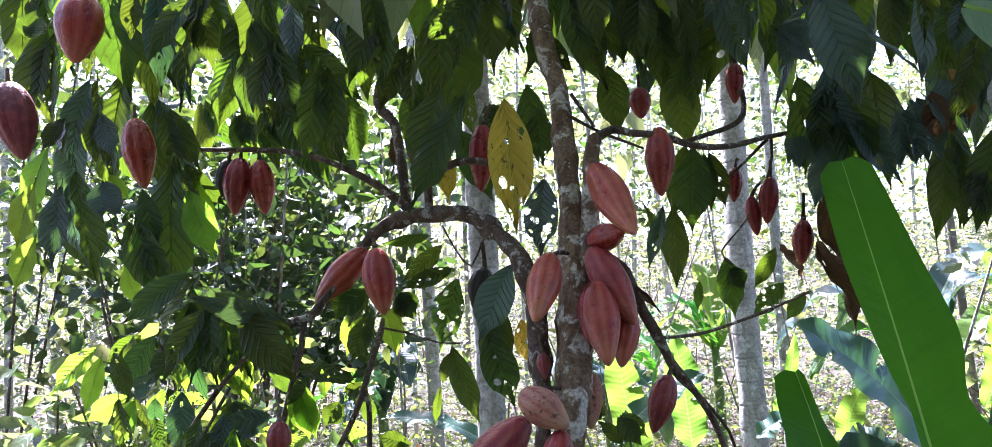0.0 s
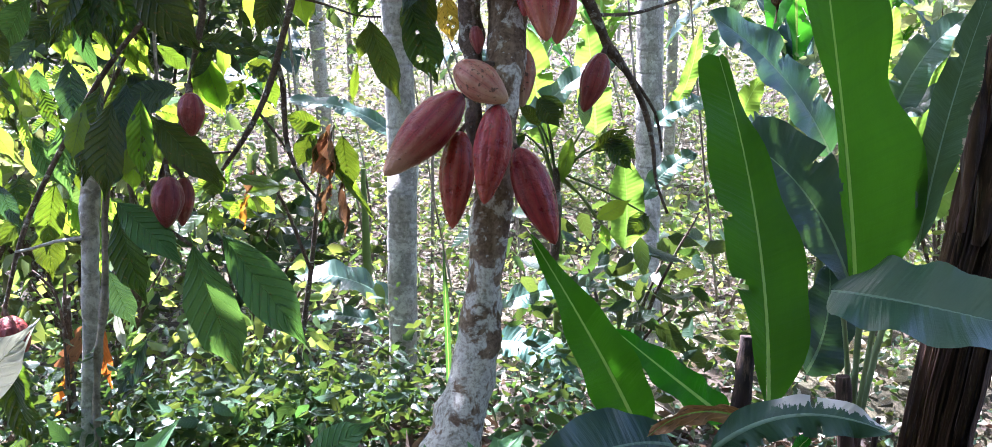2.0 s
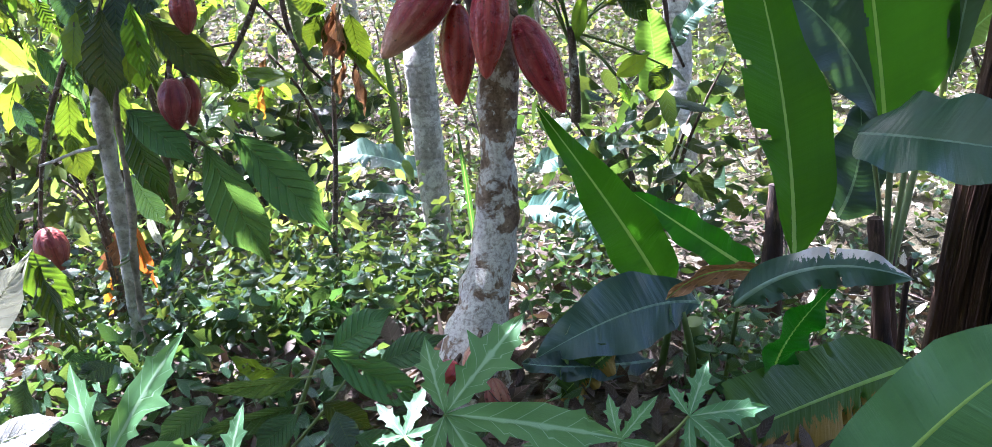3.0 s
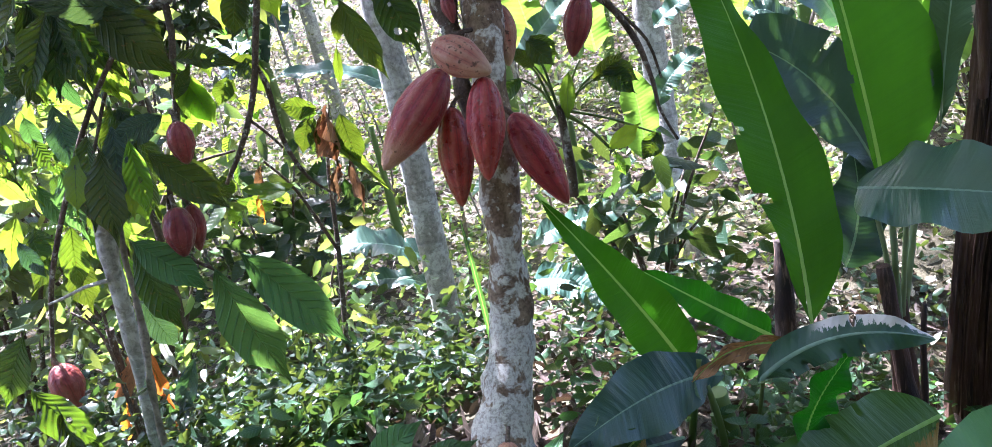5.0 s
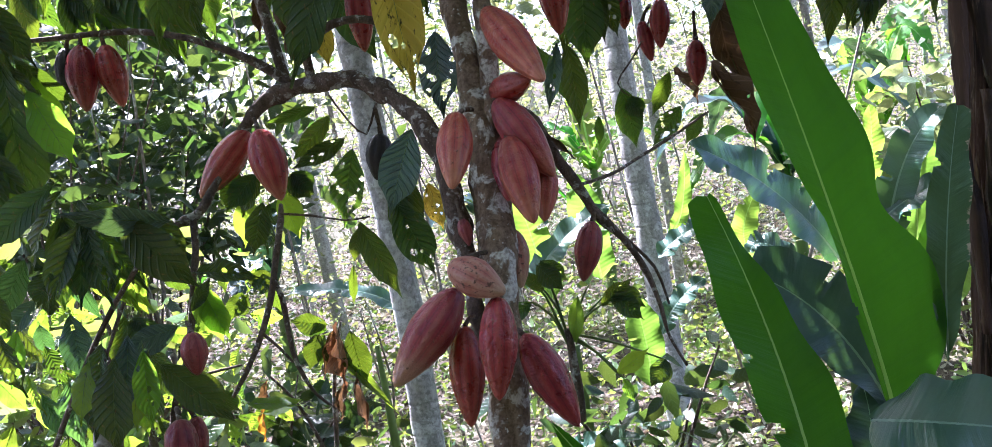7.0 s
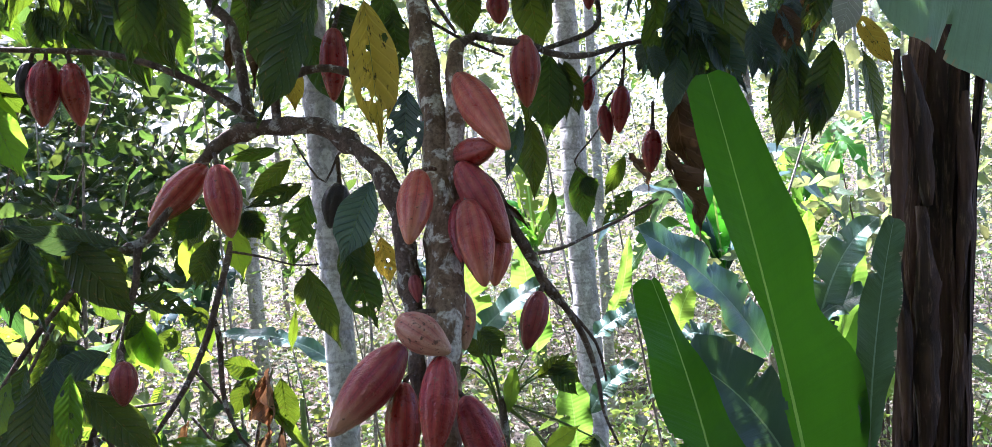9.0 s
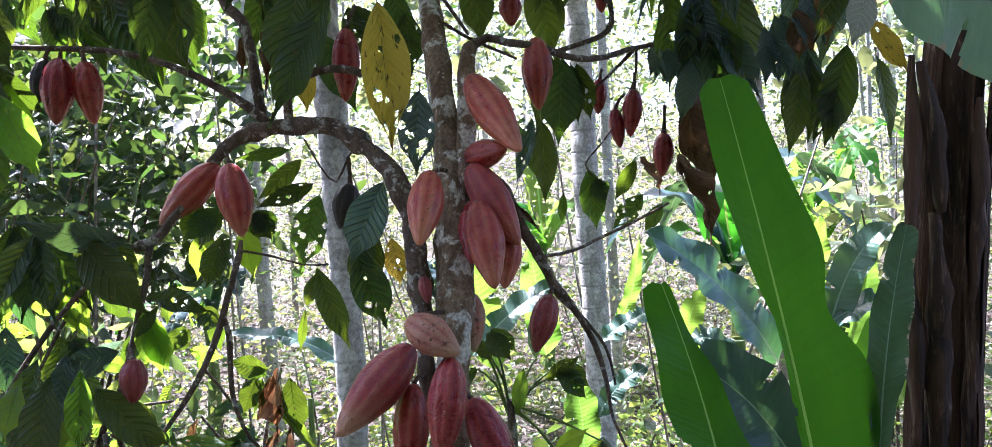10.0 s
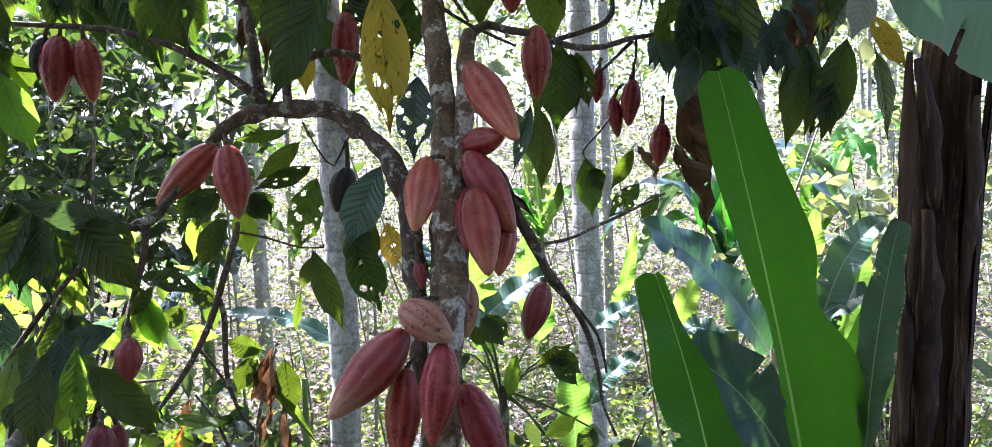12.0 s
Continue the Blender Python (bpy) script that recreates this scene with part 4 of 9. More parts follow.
leaf(tree, (-0.562, 2.400, 0.997), (-0.522, 2.400, 0.849), 0.071, CACAO_SUNLIT, 0, 8)
leaf(tree, (-0.660, 2.250, 0.828), (-0.481, 2.200, 0.732), 0.092, CACAO, 2, -20)
leaf(tree, (-0.687, 2.280, 0.885), (-0.715, 2.280, 0.659), 0.082, CACAO, 3, 15)
leaf(tree, (-0.727, 2.300, 0.964), (-0.691, 2.285, 0.872), 0.069, CACAO, 0, -9)
leaf(tree, (-0.718, 2.300, 0.968), (-0.677, 2.315, 0.873), 0.069, CACAO, 1, 0)
leaf(tree, (-0.710, 2.300, 0.972), (-0.663, 2.285, 0.884), 0.069, CACAO, 2, 9)
leaf(tree, (-0.790, 2.200, 0.899), (-0.842, 2.185, 0.723), 0.069, CACAO, 1, 6)
leaf(tree, (-0.772, 2.200, 0.897), (-0.771, 2.215, 0.714), 0.069, CACAO, 2, 24)
leaf(tree, (-0.757, 2.250, 0.816), (-0.825, 2.185, 0.702), 0.069, CACAO, 0, -24)
leaf(tree, (-0.740, 2.250, 0.808), (-0.786, 2.215, 0.684), 0.069, CACAO, 1, -6)
leaf(tree, (-0.593, 2.380, 0.950), (-0.523, 2.360, 1.029), 0.035, CACAO, 0, 20)
leaf(tree, (-0.392, 2.520, 1.268), (-0.483, 2.485, 1.186), 0.069, CACAO, 0, 1)
leaf(tree, (-0.378, 2.520, 1.255), (-0.464, 2.515, 1.166), 0.069, CACAO, 1, 19)
leaf(tree, (-0.384, 2.500, 1.189), (-0.438, 2.485, 1.050), 0.069, CACAO, 4, 6)
leaf(tree, (-0.366, 2.500, 1.182), (-0.422, 2.515, 1.044), 0.069, CACAO, 5, 24)
leaf(tree, (-0.342, 2.550, 1.209), (-0.314, 2.550, 1.069), 0.066, CACAO_SUNLIT, 0, -10)
leaf(tree, (-0.321, 2.600, 1.245), (-0.264, 2.585, 1.179), 0.069, CACAO, 2, -9)
leaf(tree, (-0.314, 2.600, 1.251), (-0.260, 2.615, 1.178), 0.069, CACAO, 3, 0)
leaf(tree, (-0.307, 2.600, 1.256), (-0.256, 2.585, 1.185), 0.069, CACAO, 4, 9)
leaf(tree, (-0.199, 2.550, 1.421), (-0.344, 2.500, 1.392), 0.041, CACAO, 0, -40)
leaf(tree, (-0.173, 2.600, 1.394), (-0.292, 2.550, 1.280), 0.060, CACAO, 0, -30)
leaf(tree, (-0.145, 2.600, 1.322), (-0.283, 2.500, 1.262), 0.052, CACAO, 1, -25)
leaf(tree, (-0.130, 2.620, 1.290), (-0.207, 2.600, 1.074), 0.106, CACAO, 5, 8)
leaf(tree, (-0.140, 2.500, 1.091), (-0.064, 2.440, 0.869), 0.071, CACAO, 0, 10)
leaf(tree, (-0.144, 2.500, 1.074), (-0.181, 2.500, 0.977), 0.038, CACAO, 2, 0)
leaf(tree, (-0.178, 2.500, 0.977), (-0.199, 2.500, 0.861), 0.024, CACAO, 0, 0)
leaf(tree, (0.051, 2.340, 1.310), (-0.050, 2.300, 1.106), 0.106, CACAO_BLUE, 0, 10)
leaf(tree, (-0.027, 2.420, 1.131), (0.041, 2.400, 0.915), 0.105, CACAO, 3, 5)
leaf(tree, (0.005, 2.450, 1.184), (-0.046, 2.435, 1.026), 0.069, CACAO, 1, -9)
leaf(tree, (0.023, 2.450, 1.180), (-0.005, 2.465, 1.017), 0.069, CACAO, 2, 9)
leaf(tree, (0.064, 2.500, 1.161), (0.085, 2.500, 1.021), 0.065, YELLOW, 1, 0)
leaf(tree, (0.153, 2.280, 1.532), (0.125, 2.240, 1.324), 0.098, CACAO_BLUE, 5, 12)
leaf(tree, (0.059, 2.200, 1.737), (0.082, 2.160, 1.379), 0.119, YELLOW, 3, -5, label="yellowed, spotted, insect-eaten leaf")
leaf(tree, (-0.060, 2.380, 1.802), (-0.230, 2.300, 1.465), 0.099, CACAO, 4, 14)
leaf(tree, (-0.306, 2.700, 1.788), (-0.347, 2.700, 1.644), 0.062, DRY, 7, 0, label="dried brown leaf")
leaf(tree, (-0.249, 2.720, 1.811), (-0.273, 2.700, 1.588), 0.073, DRY, 6, 0, label="dried tan leaf")
leaf(tree, (-0.148, 2.600, 1.680), (-0.151, 2.600, 1.521), 0.060, YELLOW, 0, 0)
leaf(tree, (-0.108, 2.600, 1.750), (-0.007, 2.580, 1.517), 0.106, CACAO, 0, 0)
leaf(tree, (0.137, 2.500, 1.781), (0.148, 2.500, 1.601), 0.083, CACAO, 3, 0)
leaf(tree, (-0.017, 2.550, 1.806), (0.010, 2.485, 1.659), 0.069, CACAO, 1, -9)
leaf(tree, (0.001, 2.550, 1.812), (0.069, 2.515, 1.678), 0.069, CACAO, 2, 9)
leaf(tree, (0.626, 2.750, 1.681), (0.599, 2.750, 1.409), 0.125, CACAO, 2, 10)
leaf(tree, (0.662, 2.800, 1.668), (0.682, 2.785, 1.474), 0.069, CACAO, 0, -9)
leaf(tree, (0.680, 2.800, 1.671), (0.732, 2.815, 1.483), 0.069, CACAO, 1, 9)
leaf(tree, (0.539, 2.700, 1.487), (0.544, 2.680, 1.226), 0.088, CACAO, 0, -10)
leaf(tree, (0.512, 2.700, 1.493), (0.453, 2.680, 1.294), 0.050, CACAO_BLUE, 1, 0)
leaf(tree, (0.588, 2.900, 1.274), (0.470, 2.900, 1.544), 0.054, CACAO, 0, 0)
leaf(tree, (0.738, 2.940, 1.338), (0.752, 2.920, 1.131), 0.089, CACAO, 0, 12)
leaf(tree, (0.639, 2.900, 1.262), (0.628, 2.900, 1.158), 0.033, CACAO, 0, 0)
leaf(tree, (0.745, 2.920, 1.298), (0.794, 2.905, 1.234), 0.069, CACAO, 1, -9)
leaf(tree, (0.762, 2.920, 1.305), (0.775, 2.935, 1.226), 0.069, CACAO, 2, 9)
leaf(tree, (0.906, 2.950, 1.362), (0.825, 2.950, 1.225), 0.056, CACAO, 0, 0)
leaf(tree, (0.925, 2.950, 1.244), (0.812, 2.950, 1.130), 0.073, CACAO, 5, 0)
leaf(tree, (0.917, 2.950, 1.372), (0.992, 2.950, 1.242), 0.086, DRY, 6, 0)
leaf(tree, (0.991, 2.950, 1.210), (0.922, 2.950, 1.115), 0.052, CACAO, 0, 0)
leaf(tree, (1.051, 2.850, 1.551), (1.107, 2.800, 1.217), 0.226, DRY, 7, 10, label="shrivelled brown hanging leaf")
leaf(tree, (1.115, 2.900, 1.619), (1.076, 2.900, 1.324), 0.212, DRY, 6, -15, label="shrivelled brown hanging leaf")
leaf(tree, (1.003, 2.800, 1.363), (1.093, 2.750, 1.072), 0.202, DRY, 6, 10, label="shrivelled brown hanging leaf")
leaf(tree, (0.981, 2.600, 1.636), (0.947, 2.600, 1.448), 0.075, CACAO_BLUE, 0, 0)
leaf(tree, (0.948, 2.700, 1.881), (0.978, 2.685, 1.562), 0.112, CACAO, 1, -9)
leaf(tree, (1.007, 2.600, 1.877), (1.003, 2.585, 1.480), 0.139, CACAO_BLUE, 2, -4)
leaf(tree, (1.044, 2.600, 1.880), (1.110, 2.615, 1.488), 0.139, CACAO, 3, 14)
leaf(tree, (1.167, 2.700, 1.884), (1.223, 2.700, 1.511), 0.174, CACAO, 0, -8)
leaf(tree, (1.000, 2.900, 1.769), (0.951, 2.885, 1.631), 0.069, CACAO_BLUE, 0, -9)
leaf(tree, (1.017, 2.900, 1.763), (0.973, 2.915, 1.624), 0.069, CACAO_BLUE, 1, 9)
leaf(tree, (1.204, 2.500, 1.744), (1.222, 2.435, 1.544), 0.073, CACAO_BLUE, 0, 1)
leaf(tree, (1.223, 2.500, 1.747), (1.272, 2.465, 1.552), 0.073, CACAO_BLUE, 1, 19)
leaf(tree, (1.293, 2.500, 1.799), (1.297, 2.435, 1.650), 0.069, CACAO_BLUE, 2, -9)
leaf(tree, (1.311, 2.500, 1.801), (1.346, 2.465, 1.656), 0.069, CACAO_BLUE, 3, 9)
leaf(tree, (1.295, 2.450, 1.807), (1.345, 2.450, 1.642), 0.108, ROLLED, 6, 10)
leaf(tree, (1.265, 2.480, 1.694), (1.304, 2.460, 1.626), 0.081, ROLLED, 7, 0)
leaf(tree, (1.159, 2.440, 1.686), (1.168, 2.385, 1.550), 0.069, CACAO_BLUE, 0, -44)
leaf(tree, (1.177, 2.440, 1.688), (1.207, 2.415, 1.556), 0.069, CACAO_BLUE, 1, -26)
leaf(tree, (1.208, 2.420, 1.735), (1.258, 2.365, 1.649), 0.069, CACAO_BLUE, 2, -39)
leaf(tree, (1.224, 2.420, 1.744), (1.272, 2.395, 1.656), 0.069, CACAO_BLUE, 3, -21)
leaf(tree, (0.890, 2.600, 1.672), (0.907, 2.565, 1.567), 0.069, CACAO_BLUE, 0, -39)
leaf(tree, (0.909, 2.600, 1.675), (0.920, 2.595, 1.569), 0.069, CACAO_BLUE, 1, -21)
leaf(tree, (1.439, 2.400, 1.795), (1.360, 2.350, 1.628), 0.088, PALE, 0, 10)
leaf(tree, (1.438, 2.400, 1.707), (1.562, 2.400, 1.542), 0.071, YELLOW, 4, 20)
leaf(tree, (1.486, 2.600, 1.670), (1.388, 2.580, 1.353), 0.120, CACAO, 0, 15)
leaf(tree, (1.388, 2.650, 1.640), (1.410, 2.650, 1.376), 0.079, CACAO, 2, 0)
leaf(tree, (1.579, 2.600, 1.631), (1.639, 2.600, 1.358), 0.097, CACAO, 0, -12)
leaf(tree, (1.351, 2.700, 1.629), (1.337, 2.700, 1.410), 0.080, CACAO, 3, 0)
leaf(tree, (0.363, 2.300, 1.269), (0.446, 2.280, 1.156), 0.042, DRY, 6, 20, label="torn papery brown leaf")
leaf(tree, (-0.540, 2.080, 0.583), (-0.455, 2.050, 0.241), 0.126, CACAO_SOFT, 0, 10, label="large quilted green leaf")
leaf(tree, (-0.476, 2.100, 0.601), (-0.276, 2.080, 0.312), 0.121, CACAO_SOFT, 0, -20, label="large quilted green leaf")
leaf(tree, (-0.718, 2.120, 0.682), (-0.555, 2.050, 0.548), 0.089, CACAO_SOFT, 0, -25)
leaf(tree, (-0.731, 2.150, 0.652), (-0.681, 2.100, 0.423), 0.085, CACAO, 0, 15)
leaf(tree, (-0.611, 2.120, 0.877), (-0.461, 2.100, 0.713), 0.085, CACAO, 0, -15)
leaf(tree, (-0.730, 2.150, 0.889), (-0.803, 2.120, 0.723), 0.082, CACAO, 0, 10)
leaf(tree, (-0.679, 2.150, 0.861), (-0.701, 2.120, 0.731), 0.059, CACAO_SUNLIT, 0, 10)
leaf(tree, (-0.578, 2.200, 0.943), (-0.694, 2.120, 0.928), 0.059, CACAO_BLUE, 0, -25)
leaf(tree, (-0.484, 2.300, 0.702), (-0.347, 2.250, 0.689), 0.042, CACAO_SUNLIT, 4, -30)
leaf(tree, (-1.073, 2.100, 0.372), (-0.951, 2.050, 0.174), 0.109, CACAO, 1, -10)
leaf(tree, (-0.980, 2.000, 0.555), (-1.105, 2.000, 0.379), 0.088, CACAO, 0, 0)
limb(tree, "twig", [(-0.546, 2.100, 0.576, 0.0038), (-0.608, 2.120, 0.617, 0.0046), (-0.646, 2.140, 0.660, 0.0061)], BRANCH)
limb(tree, "twig", [(-0.650, 2.300, 1.120, 0.0069), (-0.769, 2.300, 0.988, 0.0070), (-0.888, 2.280, 0.805, 0.0072), (-1.003, 2.260, 0.593, 0.0065), (-1.079, 2.240, 0.368, 0.0050)], BRANCH)
leaf(tree, (-0.560, 2.500, 2.017), (-0.423, 2.500, 1.845), 0.101, CACAO, 1, 10)
leaf(tree, (-0.600, 2.300, 1.965), (-0.669, 2.285, 1.733), 0.082, CACAO, 2, 1)
leaf(tree, (-0.589, 2.300, 1.964), (-0.598, 2.315, 1.719), 0.082, CACAO, 3, 10)
leaf(tree, (-0.578, 2.300, 1.964), (-0.527, 2.285, 1.728), 0.082, CACAO, 4, 19)
leaf(tree, (-0.478, 2.350, 1.898), (-0.521, 2.335, 1.611), 0.101, CACAO, 0, -19)
leaf(tree, (-0.450, 2.350, 1.897), (-0.431, 2.365, 1.608), 0.101, CACAO, 1, -1)
leaf(tree, (-0.725, 2.400, 1.986), (-0.844, 2.385, 1.795), 0.077, CACAO, 1, 6)
leaf(tree, (-0.706, 2.400, 1.979), (-0.751, 2.415, 1.760), 0.077, CACAO, 2, 24)
leaf(tree, (-0.809, 2.300, 2.128), (-0.968, 2.285, 1.934), 0.087, CACAO, 0, 11)
leaf(tree, (-0.789, 2.300, 2.116), (-0.896, 2.315, 1.890), 0.087, CACAO, 1, 29)
leaf(tree, (-1.039, 2.400, 2.191), (-1.060, 2.385, 2.027), 0.069, CACAO, 3, -9)
leaf(tree, (-1.030, 2.400, 2.192), (-1.016, 2.415, 2.023), 0.069, CACAO, 4, 0)
leaf(tree, (-1.021, 2.400, 2.193), (-0.971, 2.385, 2.034), 0.069, CACAO, 5, 9)
leaf(tree, (-0.902, 2.500, 1.620), (-0.862, 2.500, 1.382), 0.083, CACAO_SUNLIT, 4, 10)
leaf(tree, (-1.146, 2.200, 1.569), (-1.179, 2.185, 1.346), 0.079, CACAO_BLUE, 0, 1)
leaf(tree, (-1.125, 2.200, 1.567), (-1.121, 2.215, 1.343), 0.079, CACAO_BLUE, 1, 19)
leaf(tree, (-1.281, 2.300, 1.445), (-1.357, 2.300, 1.291), 0.079, CACAO_SUNLIT, 0, 0)
leaf(tree, (-1.199, 2.300, 1.780), (-1.268, 2.285, 1.689), 0.069, CACAO, 0, 11)
leaf(tree, (-1.191, 2.300, 1.776), (-1.248, 2.315, 1.673), 0.069, CACAO_BLUE, 1, 20)
leaf(tree, (-1.183, 2.300, 1.771), (-1.228, 2.285, 1.667), 0.069, CACAO, 2, 29)
leaf(tree, (-1.108, 2.300, 1.786), (-1.116, 2.285, 1.648), 0.069, CACAO, 2, -9)
leaf(tree, (-1.099, 2.300, 1.787), (-1.085, 2.315, 1.645), 0.069, CACAO, 3, 0)
leaf(tree, (-1.090, 2.300, 1.788), (-1.053, 2.285, 1.654), 0.069, CACAO_BLUE, 4, 9)
leaf(tree, (-0.956, 2.400, 1.811), (-0.900, 2.385, 1.610), 0.073, CACAO, 3, -9)
leaf(tree, (-0.937, 2.400, 1.817), (-0.856, 2.415, 1.625), 0.073, CACAO, 4, 9)
leaf(tree, (-1.095, 2.300, 1.590), (-1.084, 2.285, 1.485), 0.069, CACAO_BLUE, 0, -9)
leaf(tree, (-1.086, 2.300, 1.592), (-1.062, 2.315, 1.485), 0.069, CACAO_BLUE, 1, 0)
leaf(tree, (-1.077, 2.300, 1.594), (-1.040, 2.285, 1.495), 0.069, CACAO_BLUE, 2, 9)
leaf(tree, (-1.019, 2.400, 1.580), (-0.978, 2.400, 1.396), 0.073, CACAO, 0, 0)
leaf(tree, (-0.299, 2.400, 2.102), (-0.419, 2.385, 1.858), 0.094, CACAO, 2, -9)
leaf(tree, (-0.274, 2.400, 2.094), (-0.323, 2.415, 1.827), 0.094, CACAO, 3, 9)
leaf(tree, (-0.136, 2.400, 1.832), (-0.220, 2.400, 1.568), 0.125, CACAO, 0, 12)
leaf(tree, (-0.133, 2.500, 2.136), (-0.167, 2.485, 1.793), 0.121, CACAO, 1, -9)
leaf(tree, (-0.264, 2.600, 2.025), (-0.364, 2.585, 1.814), 0.081, CACAO, 0, 1)
leaf(tree, (-0.243, 2.600, 2.018), (-0.281, 2.615, 1.789), 0.081, CACAO, 1, 19)
leaf(tree, (0.108, 2.600, 1.878), (0.133, 2.600, 1.626), 0.096, CACAO, 0, 0)
leaf(tree, (-0.007, 2.400, 2.132), (-0.104, 2.385, 1.885), 0.092, CACAO, 3, 1)
leaf(tree, (0.017, 2.400, 2.128), (0.015, 2.415, 1.863), 0.092, CACAO, 4, 19)
leaf(tree, (0.244, 2.500, 2.122), (0.291, 2.485, 1.865), 0.090, CACAO, 0, -9)
leaf(tree, (0.256, 2.500, 2.126), (0.351, 2.515, 1.876), 0.090, CACAO, 1, 0)
leaf(tree, (0.267, 2.500, 2.131), (0.411, 2.485, 1.911), 0.090, CACAO, 2, 9)
leaf(tree, (0.110, 2.600, 2.028), (0.222, 2.585, 1.879), 0.069, CACAO, 0, -9)
leaf(tree, (0.124, 2.600, 2.040), (0.264, 2.615, 1.915), 0.069, CACAO, 1, 9)
leaf(tree, (0.363, 2.600, 2.129), (0.390, 2.585, 1.928), 0.070, CACAO_BLUE, 1, -9)
leaf(tree, (0.380, 2.600, 2.135), (0.481, 2.615, 1.957), 0.070, CACAO_BLUE, 2, 9)
leaf(tree, (0.630, 2.800, 2.013), (0.554, 2.785, 1.826), 0.070, CACAO, 0, -9)
leaf(tree, (0.648, 2.800, 2.009), (0.637, 2.815, 1.808), 0.070, CACAO, 1, 9)
leaf(tree, (0.880, 2.200, 1.992), (0.971, 2.200, 1.656), 0.143, CACAO_BLUE, 0, 10)
leaf(tree, (0.979, 2.200, 1.856), (1.153, 2.200, 1.731), 0.079, CACAO_BLUE, 0, -40)
leaf(tree, (0.812, 2.400, 1.935), (0.935, 2.385, 1.850), 0.069, CACAO_BLUE, 2, -9)
leaf(tree, (0.821, 2.400, 1.950), (0.958, 2.415, 1.888), 0.069, CACAO_BLUE, 3, 9)
leaf(tree, (1.126, 2.400, 1.692), (1.124, 2.385, 1.524), 0.069, CACAO_BLUE, 0, -9)
leaf(tree, (1.144, 2.400, 1.694), (1.184, 2.415, 1.530), 0.069, CACAO_BLUE, 1, 9)
leaf(tree, (1.221, 2.400, 1.739), (1.243, 2.400, 1.599), 0.085, DRY, 1, 0)
leaf(tree, (1.022, 2.600, 1.732), (1.123, 2.585, 1.454), 0.103, CACAO, 2, -9)
leaf(tree, (1.046, 2.600, 1.745), (1.229, 2.615, 1.510), 0.103, CACAO_BLUE, 3, 9)
leaf(tree, (0.976, 2.600, 1.816), (0.970, 2.585, 1.607), 0.072, CACAO, 1, -9)
leaf(tree, (0.985, 2.600, 1.818), (1.024, 2.615, 1.608), 0.072, CACAO, 2, 0)
leaf(tree, (0.994, 2.600, 1.819), (1.078, 2.585, 1.628), 0.072, CACAO_BLUE, 3, 9)
leaf(tree, (1.230, 2.200, 1.933), (1.173, 2.215, 1.793), 0.069, CACAO, 1, 0)
leaf(tree, (1.238, 2.200, 1.929), (1.211, 2.185, 1.784), 0.069, CACAO_BLUE, 2, 9)
leaf(tree, (1.303, 2.300, 1.829), (1.224, 2.285, 1.618), 0.078, CACAO, 3, -9)
leaf(tree, (1.330, 2.600, 1.607), (1.290, 2.600, 1.332), 0.092, CACAO, 0, 0)
leaf(tree, (1.405, 2.600, 1.547), (1.373, 2.585, 1.372), 0.069, CACAO, 5, -9)
leaf(tree, (1.423, 2.600, 1.546), (1.442, 2.615, 1.370), 0.069, CACAO, 0, 9)
leaf(tree, (-0.832, 2.300, 1.325), (-1.036, 2.285, 1.196), 0.082, CACAO, 0, 1)
leaf(tree, (-0.817, 2.300, 1.308), (-0.979, 2.315, 1.132), 0.082, CACAO, 1, 19)
leaf(tree, (-0.783, 2.300, 1.255), (-0.650, 2.285, 1.027), 0.091, CACAO, 3, -19)
leaf(tree, (-0.764, 2.300, 1.270), (-0.561, 2.315, 1.097), 0.091, CACAO, 4, -1)
leaf(tree, (-0.836, 2.300, 1.247), (-0.865, 2.285, 1.049), 0.069, CACAO, 2, -9)
leaf(tree, (-0.827, 2.300, 1.248), (-0.816, 2.315, 1.042), 0.069, CACAO, 3, 0)
leaf(tree, (-0.818, 2.300, 1.248), (-0.767, 2.285, 1.054), 0.069, CACAO, 4, 9)
leaf(tree, (-0.761, 2.350, 1.173), (-0.724, 2.350, 0.963), 0.095, CACAO_SUNLIT, 5, 0)
leaf(tree, (-0.440, 2.550, 1.279), (-0.496, 2.535, 1.176), 0.069, CACAO, 0, -9)
leaf(tree, (-0.423, 2.550, 1.271), (-0.472, 2.565, 1.165), 0.069, CACAO, 1, 9)
leaf(tree, (-1.242, 2.200, 1.981), (-1.195, 2.185, 2.045), 0.069, CACAO, 0, -9)
leaf(tree, (-1.250, 2.200, 1.985), (-1.213, 2.215, 2.052), 0.069, CACAO, 1, 0)
leaf(tree, (-1.258, 2.200, 1.990), (-1.231, 2.185, 2.066), 0.069, CACAO, 2, 9)
leaf(tree, (-1.252, 2.600, 2.332), (-1.164, 2.585, 1.908), 0.152, CACAO, 0, -4)
leaf(tree, (-1.213, 2.600, 2.343), (-1.057, 2.615, 1.938), 0.152, CACAO, 1, 14)
leaf(tree, (-1.169, 2.700, 2.364), (-1.140, 2.685, 1.896), 0.165, CACAO, 2, -17)
leaf(tree, (-1.125, 2.700, 2.369), (-1.034, 2.715, 1.909), 0.165, CACAO_BLUE, 3, 1)
leaf(tree, (-0.964, 2.750, 2.350), (-1.077, 2.735, 1.955), 0.143, CACAO, 1, 1)
leaf(tree, (-0.926, 2.750, 2.345), (-0.926, 2.765, 1.935), 0.143, CACAO, 2, 19)
leaf(tree, (-0.796, 2.750, 2.314), (-0.858, 2.735, 1.854), 0.163, CACAO, 0, -9)
